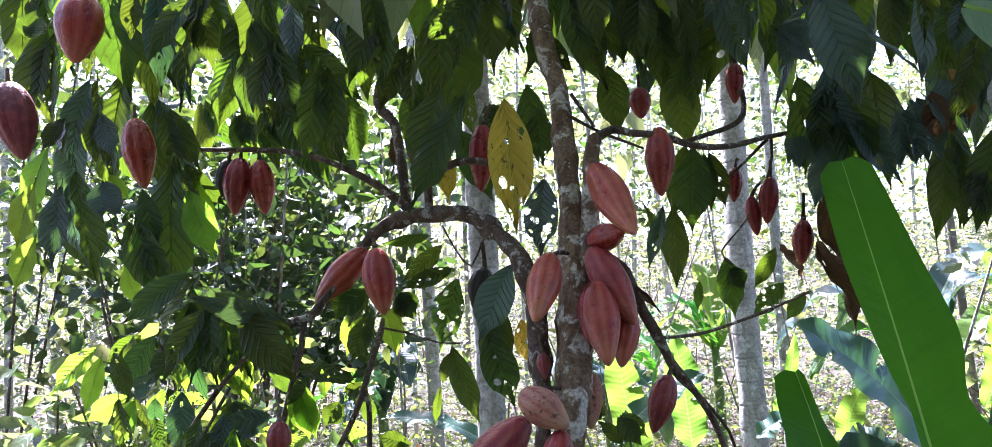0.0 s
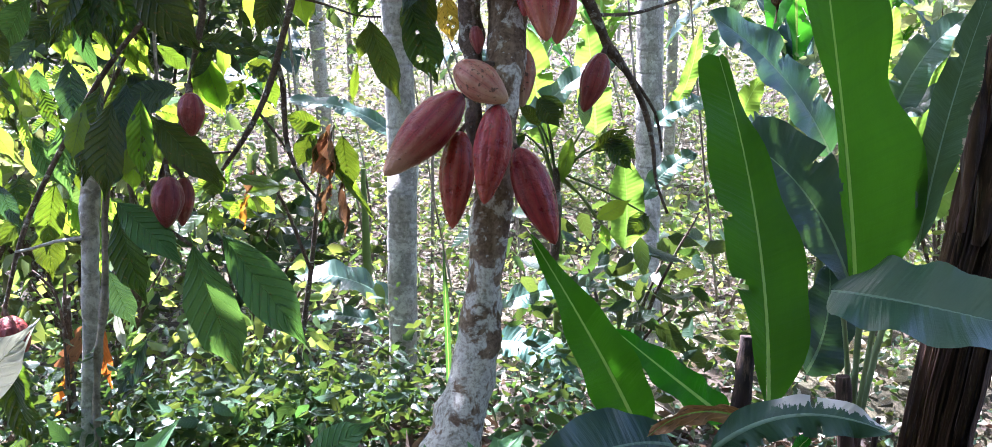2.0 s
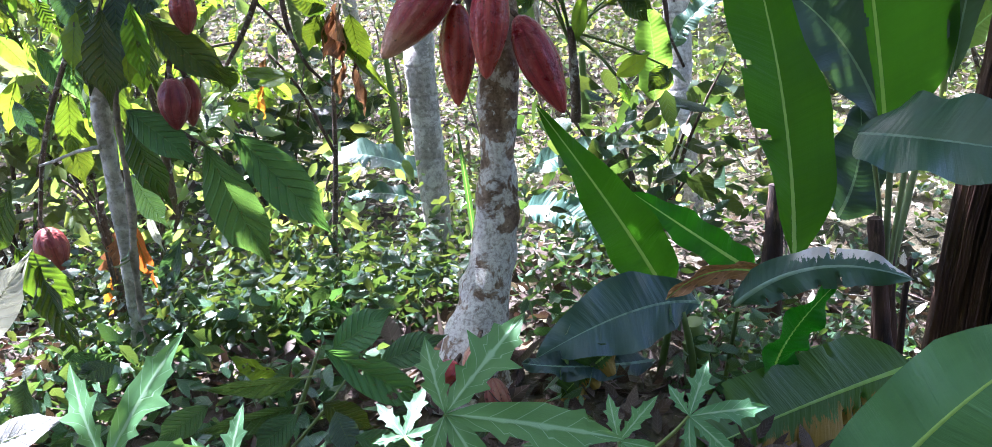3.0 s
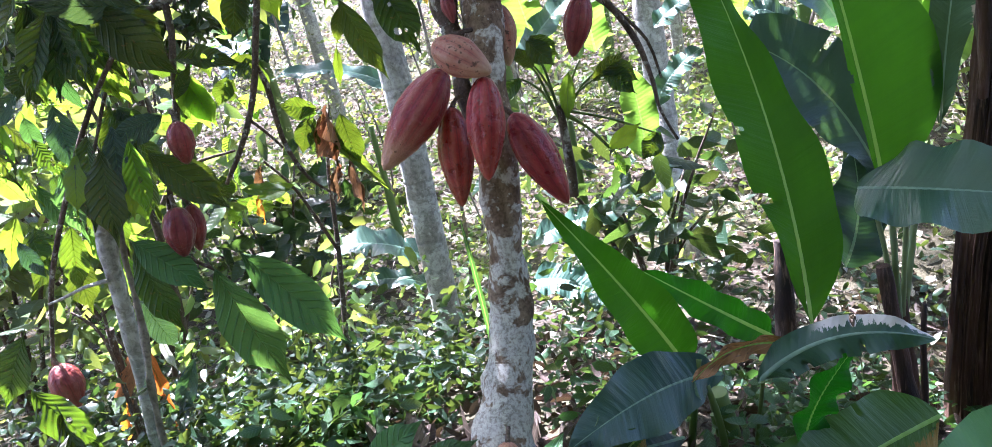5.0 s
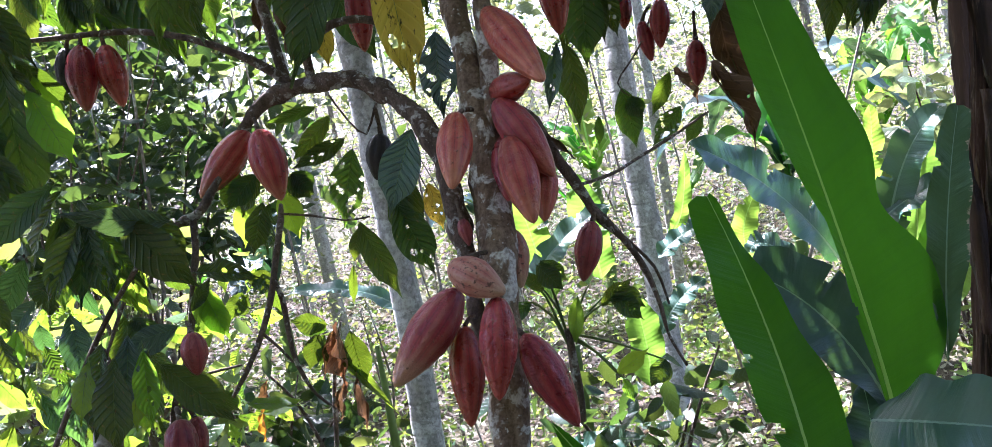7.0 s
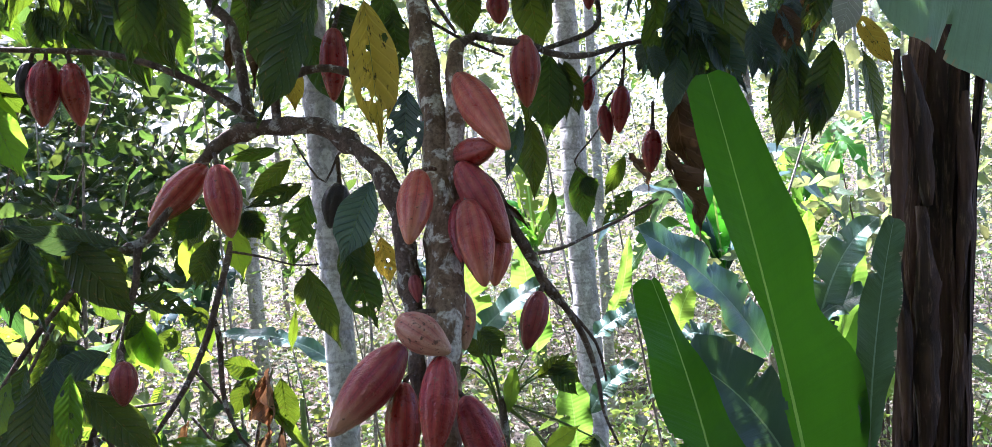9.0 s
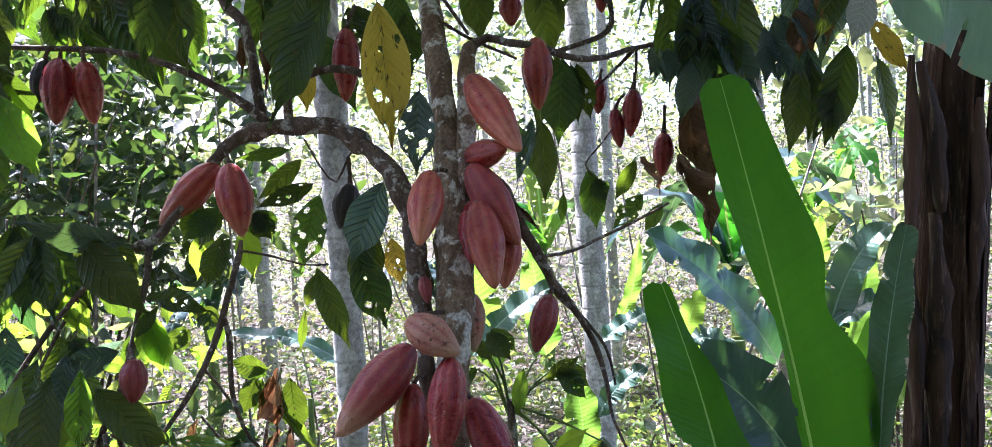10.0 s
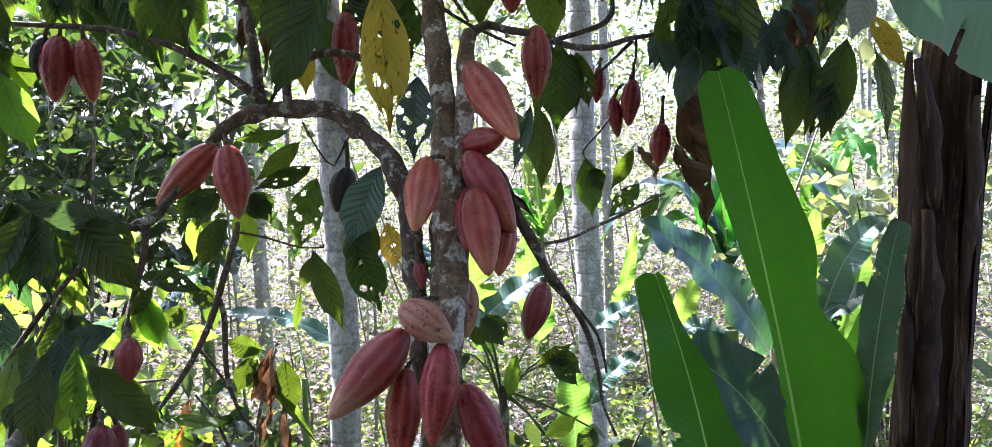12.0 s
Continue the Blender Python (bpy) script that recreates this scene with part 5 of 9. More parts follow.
leaf(tree, (-0.752, 2.750, 2.311), (-0.747, 2.765, 1.847), 0.163, CACAO, 1, 9)
leaf(tree, (-0.653, 2.900, 2.220), (-0.664, 2.915, 1.766), 0.159, CACAO, 5, 9)
leaf(tree, (-0.731, 2.800, 2.102), (-0.609, 2.785, 1.715), 0.142, CACAO, 2, -23)
leaf(tree, (-0.695, 2.800, 2.116), (-0.506, 2.815, 1.755), 0.142, CACAO, 3, -5)
leaf(tree, (-0.894, 2.900, 2.151), (-1.009, 2.885, 1.847), 0.112, CACAO, 0, 1)
leaf(tree, (-0.864, 2.900, 2.146), (-0.863, 2.915, 1.822), 0.112, CACAO, 1, 19)
leaf(tree, (-1.522, 2.600, 2.357), (-1.528, 2.585, 1.999), 0.125, CACAO, 0, -1)
leaf(tree, (-1.488, 2.600, 2.360), (-1.413, 2.615, 2.010), 0.125, CACAO, 1, 17)
leaf(tree, (-1.379, 2.500, 2.118), (-1.495, 2.485, 1.797), 0.120, CACAO, 2, -9)
leaf(tree, (-1.348, 2.500, 2.110), (-1.407, 2.515, 1.774), 0.120, CACAO, 3, 9)
leaf(tree, (-1.297, 2.600, 1.977), (-1.378, 2.585, 1.698), 0.101, CACAO_BLUE, 0, -3)
leaf(tree, (-1.270, 2.600, 1.973), (-1.286, 2.615, 1.683), 0.101, CACAO, 1, 15)
leaf(tree, (-1.232, 2.700, 2.015), (-1.327, 2.700, 1.647), 0.175, CACAO, 1, 0)
leaf(tree, (-1.142, 2.700, 1.921), (-1.098, 2.685, 1.614), 0.109, CACAO, 0, -19)
leaf(tree, (-1.114, 2.700, 1.928), (-1.008, 2.715, 1.635), 0.109, CACAO_BLUE, 1, -1)
leaf(tree, (-0.465, 2.800, 2.324), (-0.454, 2.785, 1.909), 0.145, CACAO, 2, -1)
leaf(tree, (-0.427, 2.800, 2.328), (-0.347, 2.815, 1.921), 0.145, CACAO, 3, 17)
leaf(tree, (-0.184, 2.900, 2.318), (-0.144, 2.900, 1.812), 0.234, CACAO, 4, 6)
leaf(tree, (0.244, 2.900, 2.290), (0.368, 2.915, 1.920), 0.136, CACAO, 1, 17)
leaf(tree, (0.414, 2.900, 2.318), (0.497, 2.915, 1.989), 0.118, CACAO, 3, 9)
leaf(tree, (0.558, 3.000, 2.291), (0.590, 2.985, 1.879), 0.145, CACAO, 0, 1)
leaf(tree, (0.597, 3.000, 2.296), (0.684, 3.015, 1.892), 0.145, CACAO, 1, 19)
leaf(tree, (0.818, 3.000, 2.319), (0.727, 3.000, 1.926), 0.185, CACAO, 1, 0)
leaf(tree, (1.321, 2.600, 2.133), (1.291, 2.585, 1.807), 0.114, CACAO_BLUE, 0, -9)
leaf(tree, (1.351, 2.600, 2.134), (1.399, 2.615, 1.809), 0.114, CACAO, 1, 9)
leaf(tree, (1.471, 2.700, 2.119), (1.425, 2.685, 1.748), 0.131, CACAO, 1, -4)
leaf(tree, (1.506, 2.700, 2.117), (1.525, 2.715, 1.745), 0.131, CACAO_BLUE, 2, 14)
leaf(tree, (1.255, 2.700, 2.174), (1.238, 2.685, 1.889), 0.100, CACAO, 0, 1)
leaf(tree, (1.282, 2.700, 2.176), (1.328, 2.715, 1.894), 0.100, CACAO, 1, 19)
leaf(tree, (1.068, 2.750, 1.720), (1.141, 2.735, 1.451), 0.097, CACAO_BLUE, 2, 1)
leaf(tree, (1.386, 2.700, 1.697), (1.323, 2.685, 1.427), 0.097, CACAO, 0, -9)
leaf(tree, (1.411, 2.700, 1.693), (1.392, 2.715, 1.417), 0.097, CACAO_BLUE, 1, 9)
leaf(tree, (0.630, 2.950, 1.728), (0.569, 2.935, 1.467), 0.094, CACAO, 0, -1)
leaf(tree, (0.655, 2.950, 1.724), (0.638, 2.965, 1.457), 0.094, CACAO, 1, 17)
leaf(tree, (-0.571, 2.600, 2.005), (-0.408, 2.600, 1.859), 0.100, CACAO, 0, 10)
leaf(tree, (-0.775, 2.700, 1.798), (-0.747, 2.700, 1.714), 0.041, CACAO_SUNLIT, 0, 5)
leaf(tree, (-1.043, 2.750, 1.656), (-1.006, 2.750, 1.467), 0.089, CACAO_SUNLIT, 4, 8)
leaf(tree, (-1.434, 2.600, 1.763), (-1.522, 2.600, 1.539), 0.111, CACAO_SUNLIT, 0, 12)
leaf(tree, (-1.415, 2.750, 1.869), (-1.477, 2.750, 1.577), 0.114, CACAO_BLUE, 0, 0)
leaf(tree, (-1.382, 2.450, 1.625), (-1.455, 2.450, 1.423), 0.099, CACAO_SUNLIT, 0, 10)
leaf(tree, (-1.284, 2.700, 1.686), (-1.222, 2.700, 1.600), 0.049, CACAO_SUNLIT, 2, 0)
leaf(tree, (-0.792, 2.450, 1.168), (-0.734, 2.450, 0.948), 0.098, CACAO_SUNLIT, 0, 5)
leaf(tree, (-0.924, 2.450, 1.156), (-0.948, 2.450, 0.993), 0.075, CACAO_SUNLIT, 1, -5)
leaf(tree, (-0.797, 2.420, 1.206), (-0.831, 2.420, 1.019), 0.072, CACAO_SUNLIT, 0, 8)
leaf(tree, (-0.568, 2.400, 1.019), (-0.539, 2.400, 0.843), 0.082, CACAO_SUNLIT, 0, 0)
leaf(tree, (-0.436, 2.600, 1.217), (-0.482, 2.600, 1.067), 0.072, CACAO_SUNLIT, 0, 0)
leaf(tree, (-0.330, 2.600, 1.212), (-0.327, 2.600, 1.060), 0.070, CACAO_SUNLIT, 1, 0)
leaf(tree, (-1.076, 2.450, 1.485), (-0.996, 2.450, 1.269), 0.093, CACAO_SUNLIT, 0, 8)
leaf(tree, (-1.260, 2.800, 0.958), (-1.425, 2.800, 0.872), 0.086, CACAO_SUNLIT, 0, -20)
leaf(tree, (-1.332, 2.800, 1.087), (-1.213, 2.800, 1.092), 0.055, CACAO_SUNLIT, 0, -30)
leaf(tree, (-1.208, 2.800, 0.874), (-1.141, 2.800, 0.974), 0.056, CACAO_SUNLIT, 0, 20)
leaf(tree, (-0.950, 2.450, 1.670), (-0.974, 2.450, 1.223), 0.155, CACAO, 0, 8)
leaf(tree, (-1.063, 2.400, 1.487), (-0.993, 2.385, 1.261), 0.083, CACAO, 2, -9)
leaf(tree, (-1.042, 2.400, 1.495), (-0.939, 2.415, 1.281), 0.083, CACAO, 3, 9)
leaf(tree, (-0.976, 2.550, 1.633), (-0.866, 2.550, 1.397), 0.102, CACAO_SUNLIT, 0, 10)
leaf(tree, (-1.121, 2.500, 1.368), (-1.087, 2.500, 1.240), 0.061, CACAO_SUNLIT, 0, 0)
leaf(tree, (-0.988, 2.600, 1.118), (-0.989, 2.600, 0.970), 0.068, CACAO_SUNLIT, 0, 10)
leaf(tree, (-0.844, 2.550, 1.115), (-0.771, 2.550, 0.936), 0.089, CACAO_SUNLIT, 2, -8)
leaf(tree, (-0.624, 2.600, 0.971), (-0.576, 2.600, 0.820), 0.073, CACAO_SUNLIT, 0, 0)
leaf(tree, (-1.128, 2.700, 0.958), (-1.110, 2.700, 0.876), 0.038, CACAO_SUNLIT, 0, 0)
leaf(tree, (-1.186, 2.700, 0.950), (-1.286, 2.700, 0.854), 0.064, CACAO_SUNLIT, 0, 8)
leaf(tree, (-1.112, 2.600, 0.768), (-1.114, 2.600, 0.615), 0.071, CACAO_SUNLIT, 2, 6)
leaf(tree, (-0.981, 2.600, 0.779), (-1.052, 2.600, 0.640), 0.072, CACAO_SUNLIT, 0, 0)
leaf(tree, (-0.746, 2.350, 0.801), (-0.762, 2.350, 0.648), 0.066, CACAO_SUNLIT, 0, 0)
leaf(tree, (-0.804, 2.300, 0.827), (-0.878, 2.300, 0.621), 0.083, CACAO, 0, 10)
leaf(tree, (-1.332, 2.800, 0.795), (-1.263, 2.800, 0.678), 0.063, CACAO_SUNLIT, 0, -10)
leaf(tree, (-0.475, 2.400, 0.642), (-0.366, 2.400, 0.664), 0.048, CACAO_SUNLIT, 0, -20)
leaf(tree, (-1.280, 2.500, 1.664), (-1.232, 2.500, 1.315), 0.147, CACAO, 0, 8)
leaf(tree, (-1.370, 2.800, 1.902), (-1.324, 2.785, 1.624), 0.099, CACAO, 1, -9)
leaf(tree, (-1.344, 2.800, 1.908), (-1.253, 2.815, 1.641), 0.099, CACAO, 2, 9)
leaf(tree, (-1.239, 2.900, 1.957), (-1.287, 2.885, 1.706), 0.089, CACAO_BLUE, 0, -1)
leaf(tree, (-1.215, 2.900, 1.956), (-1.199, 2.915, 1.701), 0.089, CACAO, 1, 17)
leaf(tree, (-1.229, 3.300, 2.070), (-1.197, 3.285, 1.840), 0.081, CACAO, 2, -9)
leaf(tree, (-1.208, 3.300, 2.076), (-1.105, 3.315, 1.866), 0.081, CACAO, 3, 9)
leaf(tree, (-0.676, 2.900, 1.987), (-0.604, 2.900, 1.643), 0.155, CACAO, 0, -8)
leaf(tree, (-0.280, 2.900, 1.996), (-0.329, 2.885, 1.746), 0.089, CACAO, 0, -9)
leaf(tree, (-0.257, 2.900, 1.994), (-0.263, 2.915, 1.739), 0.089, CACAO, 1, 9)
leaf(tree, (0.381, 3.000, 2.037), (0.418, 3.000, 1.782), 0.119, CACAO, 2, 0)
leaf(tree, (0.602, 3.000, 2.020), (0.655, 3.000, 1.719), 0.141, CACAO, 0, 8)
leaf(tree, (1.172, 2.900, 2.002), (1.224, 2.900, 1.699), 0.141, CACAO_BLUE, 0, 0)
leaf(tree, (1.431, 2.850, 1.972), (1.484, 2.850, 1.596), 0.159, CACAO, 0, -6)
leaf(tree, (1.533, 2.800, 1.999), (1.561, 2.800, 1.648), 0.156, CACAO_BLUE, 2, 0)
leaf(tree, (-0.556, 3.000, 1.998), (-0.529, 3.000, 1.725), 0.126, CACAO, 0, 4)
leaf(tree, (-0.143, 3.000, 2.007), (-0.179, 2.985, 1.807), 0.071, CACAO, 0, -9)
leaf(tree, (-0.124, 3.000, 2.006), (-0.113, 3.015, 1.803), 0.071, CACAO, 1, 9)
leaf(tree, (-1.133, 2.617, 1.158), (-1.216, 2.562, 1.072), 0.069, CACAO, 3, -41)
leaf(tree, (-1.119, 2.617, 1.146), (-1.195, 2.592, 1.053), 0.069, CACAO, 4, -23)
leaf(tree, (-0.975, 2.387, 0.928), (-0.934, 2.347, 0.828), 0.053, CACAO, 5, -1)
leaf(tree, (-1.126, 2.627, 0.611), (-1.110, 2.587, 0.497), 0.056, CACAO_SOFT, 4, 13)
leaf(tree, (-1.071, 2.339, 1.115), (-1.006, 2.299, 0.979), 0.054, CACAO, 4, -27)
leaf(tree, (-1.002, 2.367, 0.810), (-0.947, 2.327, 0.675), 0.068, CACAO_SOFT, 2, 10)
leaf(tree, (-0.820, 2.571, 1.076), (-0.833, 2.531, 0.939), 0.065, CACAO_BLUE, 3, 29)
leaf(tree, (-0.915, 2.428, 0.993), (-0.903, 2.388, 0.809), 0.079, CACAO_BLUE, 4, -7)
leaf(tree, (-0.979, 2.399, 1.049), (-1.057, 2.359, 0.970), 0.054, CACAO_BLUE, 3, -13)
leaf(tree, (-1.137, 2.683, 0.578), (-1.300, 2.643, 0.434), 0.063, CACAO, 0, 13)
leaf(tree, (-1.044, 2.404, 0.975), (-1.078, 2.364, 0.839), 0.063, CACAO_SUNLIT, 0, 1)
leaf(tree, (-1.061, 2.644, 0.766), (-1.070, 2.604, 0.645), 0.059, CACAO_SOFT, 5, -16)
leaf(tree, (-0.740, 2.363, 1.176), (-0.785, 2.323, 1.031), 0.072, CACAO, 2, 11)
leaf(tree, (-1.319, 2.694, 1.122), (-1.473, 2.654, 0.975), 0.083, CACAO_SUNLIT, 1, -13)
leaf(tree, (-0.978, 2.390, 1.157), (-1.067, 2.350, 1.006), 0.074, CACAO_SOFT, 0, -22)
leaf(tree, (-0.914, 2.498, 1.126), (-0.885, 2.458, 0.948), 0.067, CACAO_SOFT, 2, 23)
leaf(tree, (-1.062, 2.349, 0.984), (-1.032, 2.309, 0.818), 0.068, CACAO, 5, 11)
leaf(tree, (-0.970, 2.637, 0.527), (-0.976, 2.597, 0.322), 0.077, CACAO_SUNLIT, 1, 6)
leaf(tree, (-0.900, 2.303, 0.841), (-0.900, 2.263, 0.656), 0.071, CACAO_SOFT, 1, 2)
leaf(tree, (-1.344, 2.663, 0.762), (-1.311, 2.623, 0.620), 0.067, CACAO, 2, -22)
leaf(tree, (-1.343, 2.681, 0.605), (-1.393, 2.626, 0.486), 0.069, CACAO_BLUE, 4, 1)
leaf(tree, (-1.325, 2.681, 0.598), (-1.377, 2.656, 0.479), 0.069, CACAO_BLUE, 5, 19)
leaf(tree, (-0.806, 2.492, 0.954), (-0.831, 2.452, 0.799), 0.074, CACAO, 1, -27)
leaf(tree, (-1.122, 2.651, 0.546), (-1.119, 2.611, 0.339), 0.093, CACAO, 4, -1)
leaf(tree, (-1.067, 2.463, 0.981), (-0.975, 2.423, 0.816), 0.076, CACAO, 1, 32)
leaf(tree, (-0.977, 2.657, 0.662), (-1.034, 2.617, 0.489), 0.085, CACAO_SOFT, 0, -18)
leaf(tree, (-1.110, 2.343, 1.104), (-1.139, 2.303, 0.947), 0.057, CACAO_SUNLIT, 0, -19)
leaf(tree, (-0.907, 2.444, 0.799), (-1.046, 2.404, 0.669), 0.080, CACAO_BLUE, 2, -26)
leaf(tree, (-0.804, 2.444, 0.812), (-0.859, 2.404, 0.692), 0.062, CACAO_SUNLIT, 0, 9)
leaf(tree, (-1.068, 2.367, 0.699), (-1.035, 2.312, 0.608), 0.069, CACAO, 2, -22)
leaf(tree, (-1.050, 2.367, 0.704), (-1.030, 2.342, 0.610), 0.069, CACAO, 3, -4)
leaf(tree, (-1.081, 2.326, 0.688), (-1.044, 2.286, 0.583), 0.054, CACAO_BLUE, 2, 2)
leaf(tree, (-0.789, 2.553, 0.860), (-0.695, 2.513, 0.661), 0.086, CACAO, 1, 6)
leaf(tree, (-1.095, 2.498, 1.156), (-1.073, 2.458, 1.008), 0.072, CACAO, 3, 20)
leaf(tree, (-1.038, 2.611, 0.590), (-0.952, 2.571, 0.448), 0.068, CACAO_SUNLIT, 1, 4)
leaf(tree, (-1.251, 2.678, 0.675), (-1.331, 2.638, 0.516), 0.075, CACAO_SUNLIT, 2, -8)
leaf(tree, (-0.938, 2.520, 1.122), (-0.958, 2.480, 0.992), 0.053, CACAO, 4, 2)
leaf(tree, (-1.021, 2.364, 0.864), (-1.000, 2.324, 0.764), 0.051, CACAO_SUNLIT, 1, 19)
leaf(tree, (-1.009, 2.468, 0.666), (-1.043, 2.428, 0.461), 0.076, CACAO, 2, -22)
leaf(tree, (-0.706, 2.376, 0.886), (-0.769, 2.336, 0.776), 0.061, CACAO, 3, 12)
leaf(tree, (-0.987, 2.718, 0.678), (-0.974, 2.678, 0.488), 0.059, CACAO, 4, 11)
leaf(tree, (-0.913, 2.363, 1.118), (-0.940, 2.308, 1.036), 0.069, CACAO, 4, -11)
leaf(tree, (-0.896, 2.363, 1.111), (-0.939, 2.338, 1.036), 0.069, CACAO, 5, 7)
leaf(tree, (-1.042, 2.524, 0.969), (-1.027, 2.484, 0.859), 0.054, CACAO_SOFT, 2, -18)
leaf(tree, (0.494, 3.055, 2.316), (0.561, 3.015, 1.894), 0.086, CACAO_BLUE, 1, -29)
leaf(tree, (1.262, 2.458, 2.132), (1.236, 2.418, 1.890), 0.067, CACAO, 3, 0)
leaf(tree, (-1.291, 3.174, 2.638), (-1.459, 3.134, 2.254), 0.114, CACAO, 0, -35)
leaf(tree, (-0.915, 2.555, 2.201), (-0.983, 2.515, 1.855), 0.094, CACAO, 1, -10)
leaf(tree, (1.837, 3.199, 2.423), (1.693, 3.159, 2.116), 0.089, CACAO_BLUE, 4, -35)
leaf(tree, (0.403, 3.022, 2.545), (0.324, 2.982, 2.228), 0.093, CACAO_BLUE, 5, -13)
leaf(tree, (-1.893, 3.276, 2.861), (-1.727, 3.236, 2.420), 0.136, CACAO, 3, -34)
leaf(tree, (-0.152, 3.022, 2.410), (-0.319, 2.982, 2.072), 0.122, CACAO_BLUE, 2, 30)
leaf(tree, (-0.494, 2.848, 2.328), (-0.433, 2.808, 2.062), 0.118, CACAO, 3, -24)
leaf(tree, (-1.034, 2.837, 2.494), (-1.085, 2.797, 2.223), 0.086, CACAO, 2, -13)
leaf(tree, (1.114, 2.945, 2.252), (1.076, 2.905, 1.953), 0.084, CACAO_SUNLIT, 4, 16)
leaf(tree, (-1.861, 3.054, 2.653), (-1.792, 3.014, 2.325), 0.136, CACAO, 3, 7)
leaf(tree, (1.082, 2.474, 2.085), (1.083, 2.434, 1.744), 0.071, CACAO_BLUE, 2, -16)
leaf(tree, (-1.554, 2.750, 2.570), (-1.489, 2.710, 2.158), 0.103, CACAO_BLUE, 5, 5)
leaf(tree, (-0.017, 2.626, 2.317), (-0.055, 2.586, 2.067), 0.111, CACAO_BLUE, 2, -12)
leaf(tree, (-1.361, 2.609, 2.310), (-1.396, 2.569, 1.941), 0.107, CACAO_SUNLIT, 5, -31)
leaf(tree, (0.908, 2.695, 2.184), (0.876, 2.655, 1.913), 0.101, CACAO, 2, -13)
leaf(tree, (0.303, 2.361, 2.153), (0.326, 2.321, 1.913), 0.094, CACAO, 2, 0)
leaf(tree, (0.572, 3.051, 2.298), (0.649, 3.011, 1.988), 0.115, CACAO, 2, 31)
leaf(tree, (-1.517, 3.281, 2.767), (-1.382, 3.241, 2.408), 0.100, CACAO_BLUE, 1, 31)
leaf(tree, (0.610, 2.750, 2.251), (0.627, 2.710, 1.892), 0.077, CACAO, 4, 21)
leaf(tree, (0.444, 2.522, 2.145), (0.474, 2.482, 1.904), 0.106, CACAO, 0, -18)
leaf(tree, (-1.651, 3.270, 2.671), (-1.672, 3.230, 2.268), 0.129, CACAO, 4, -9)
leaf(tree, (-1.063, 3.208, 2.769), (-1.136, 3.168, 2.414), 0.098, CACAO, 2, -31)
leaf(tree, (0.227, 3.136, 2.531), (0.358, 3.096, 2.188), 0.104, CACAO, 3, 17)
leaf(tree, (1.176, 2.960, 2.360), (1.168, 2.920, 2.085), 0.122, CACAO, 4, -24)
leaf(tree, (-0.581, 3.199, 2.724), (-0.565, 3.159, 2.417), 0.098, CACAO, 3, 19)
leaf(tree, (-0.166, 2.565, 2.337), (-0.221, 2.525, 1.966), 0.107, CACAO_SUNLIT, 4, -2)
leaf(tree, (0.842, 2.636, 2.293), (0.907, 2.596, 2.078), 0.105, CACAO_BLUE, 3, -32)
leaf(tree, (-1.423, 2.941, 2.540), (-1.323, 2.901, 2.225), 0.086, CACAO, 4, 0)
leaf(tree, (-0.884, 2.801, 2.568), (-0.772, 2.761, 2.240), 0.093, CACAO_BLUE, 4, 25)
leaf(tree, (0.090, 3.170, 2.359), (-0.117, 3.130, 2.124), 0.102, CACAO, 4, 2)
leaf(tree, (0.747, 2.375, 2.171), (0.803, 2.335, 1.881), 0.065, CACAO_SUNLIT, 3, -22)
leaf(tree, (1.409, 2.868, 2.410), (1.340, 2.828, 2.042), 0.107, CACAO_BLUE, 3, 25)
leaf(tree, (-0.407, 3.159, 2.626), (-0.312, 3.119, 2.299), 0.129, CACAO_BLUE, 4, 1)
leaf(tree, (0.564, 2.799, 2.364), (0.591, 2.759, 2.097), 0.117, CACAO_SUNLIT, 1, 19)
leaf(tree, (0.371, 3.121, 2.588), (0.443, 3.081, 2.282), 0.118, CACAO, 2, 19)
leaf(tree, (1.924, 3.298, 2.320), (1.966, 3.258, 2.050), 0.119, CACAO, 5, -18)
leaf(tree, (1.838, 3.020, 2.309), (1.716, 2.980, 2.047), 0.084, CACAO, 0, -22)
leaf(tree, (0.645, 3.058, 2.471), (0.492, 3.018, 2.140), 0.113, CACAO, 3, -24)
leaf(tree, (-0.661, 2.920, 2.456), (-0.713, 2.880, 2.118), 0.114, CACAO, 4, 29)
leaf(tree, (-0.859, 3.245, 2.574), (-0.991, 3.205, 2.282), 0.134, CACAO, 4, -18)
leaf(tree, (1.226, 3.170, 2.411), (1.079, 3.130, 2.103), 0.102, CACAO_SUNLIT, 5, -31)
leaf(tree, (-1.270, 2.469, 2.306), (-1.160, 2.429, 2.054), 0.084, CACAO_SUNLIT, 0, 34)
leaf(tree, (0.738, 2.401, 2.232), (0.763, 2.361, 1.893), 0.070, CACAO_BLUE, 1, -18)
leaf(tree, (0.718, 2.707, 2.167), (0.800, 2.667, 1.908), 0.106, CACAO_BLUE, 1, 10)
leaf(tree, (0.603, 3.114, 2.446), (0.579, 3.074, 2.024), 0.112, CACAO, 3, -27)
leaf(tree, (-1.197, 2.382, 2.372), (-1.098, 2.342, 2.154), 0.097, CACAO, 3, 25)
leaf(tree, (-0.818, 3.238, 2.437), (-0.828, 3.198, 2.176), 0.122, CACAO, 2, 14)
leaf(tree, (1.303, 2.796, 2.233), (1.341, 2.756, 1.988), 0.103, CACAO, 3, -31)
leaf(tree, (-0.581, 3.064, 2.562), (-0.703, 3.024, 2.318), 0.127, CACAO, 0, 6)
leaf(tree, (-0.776, 2.991, 2.414), (-0.855, 2.951, 2.155), 0.096, CACAO, 4, 16)
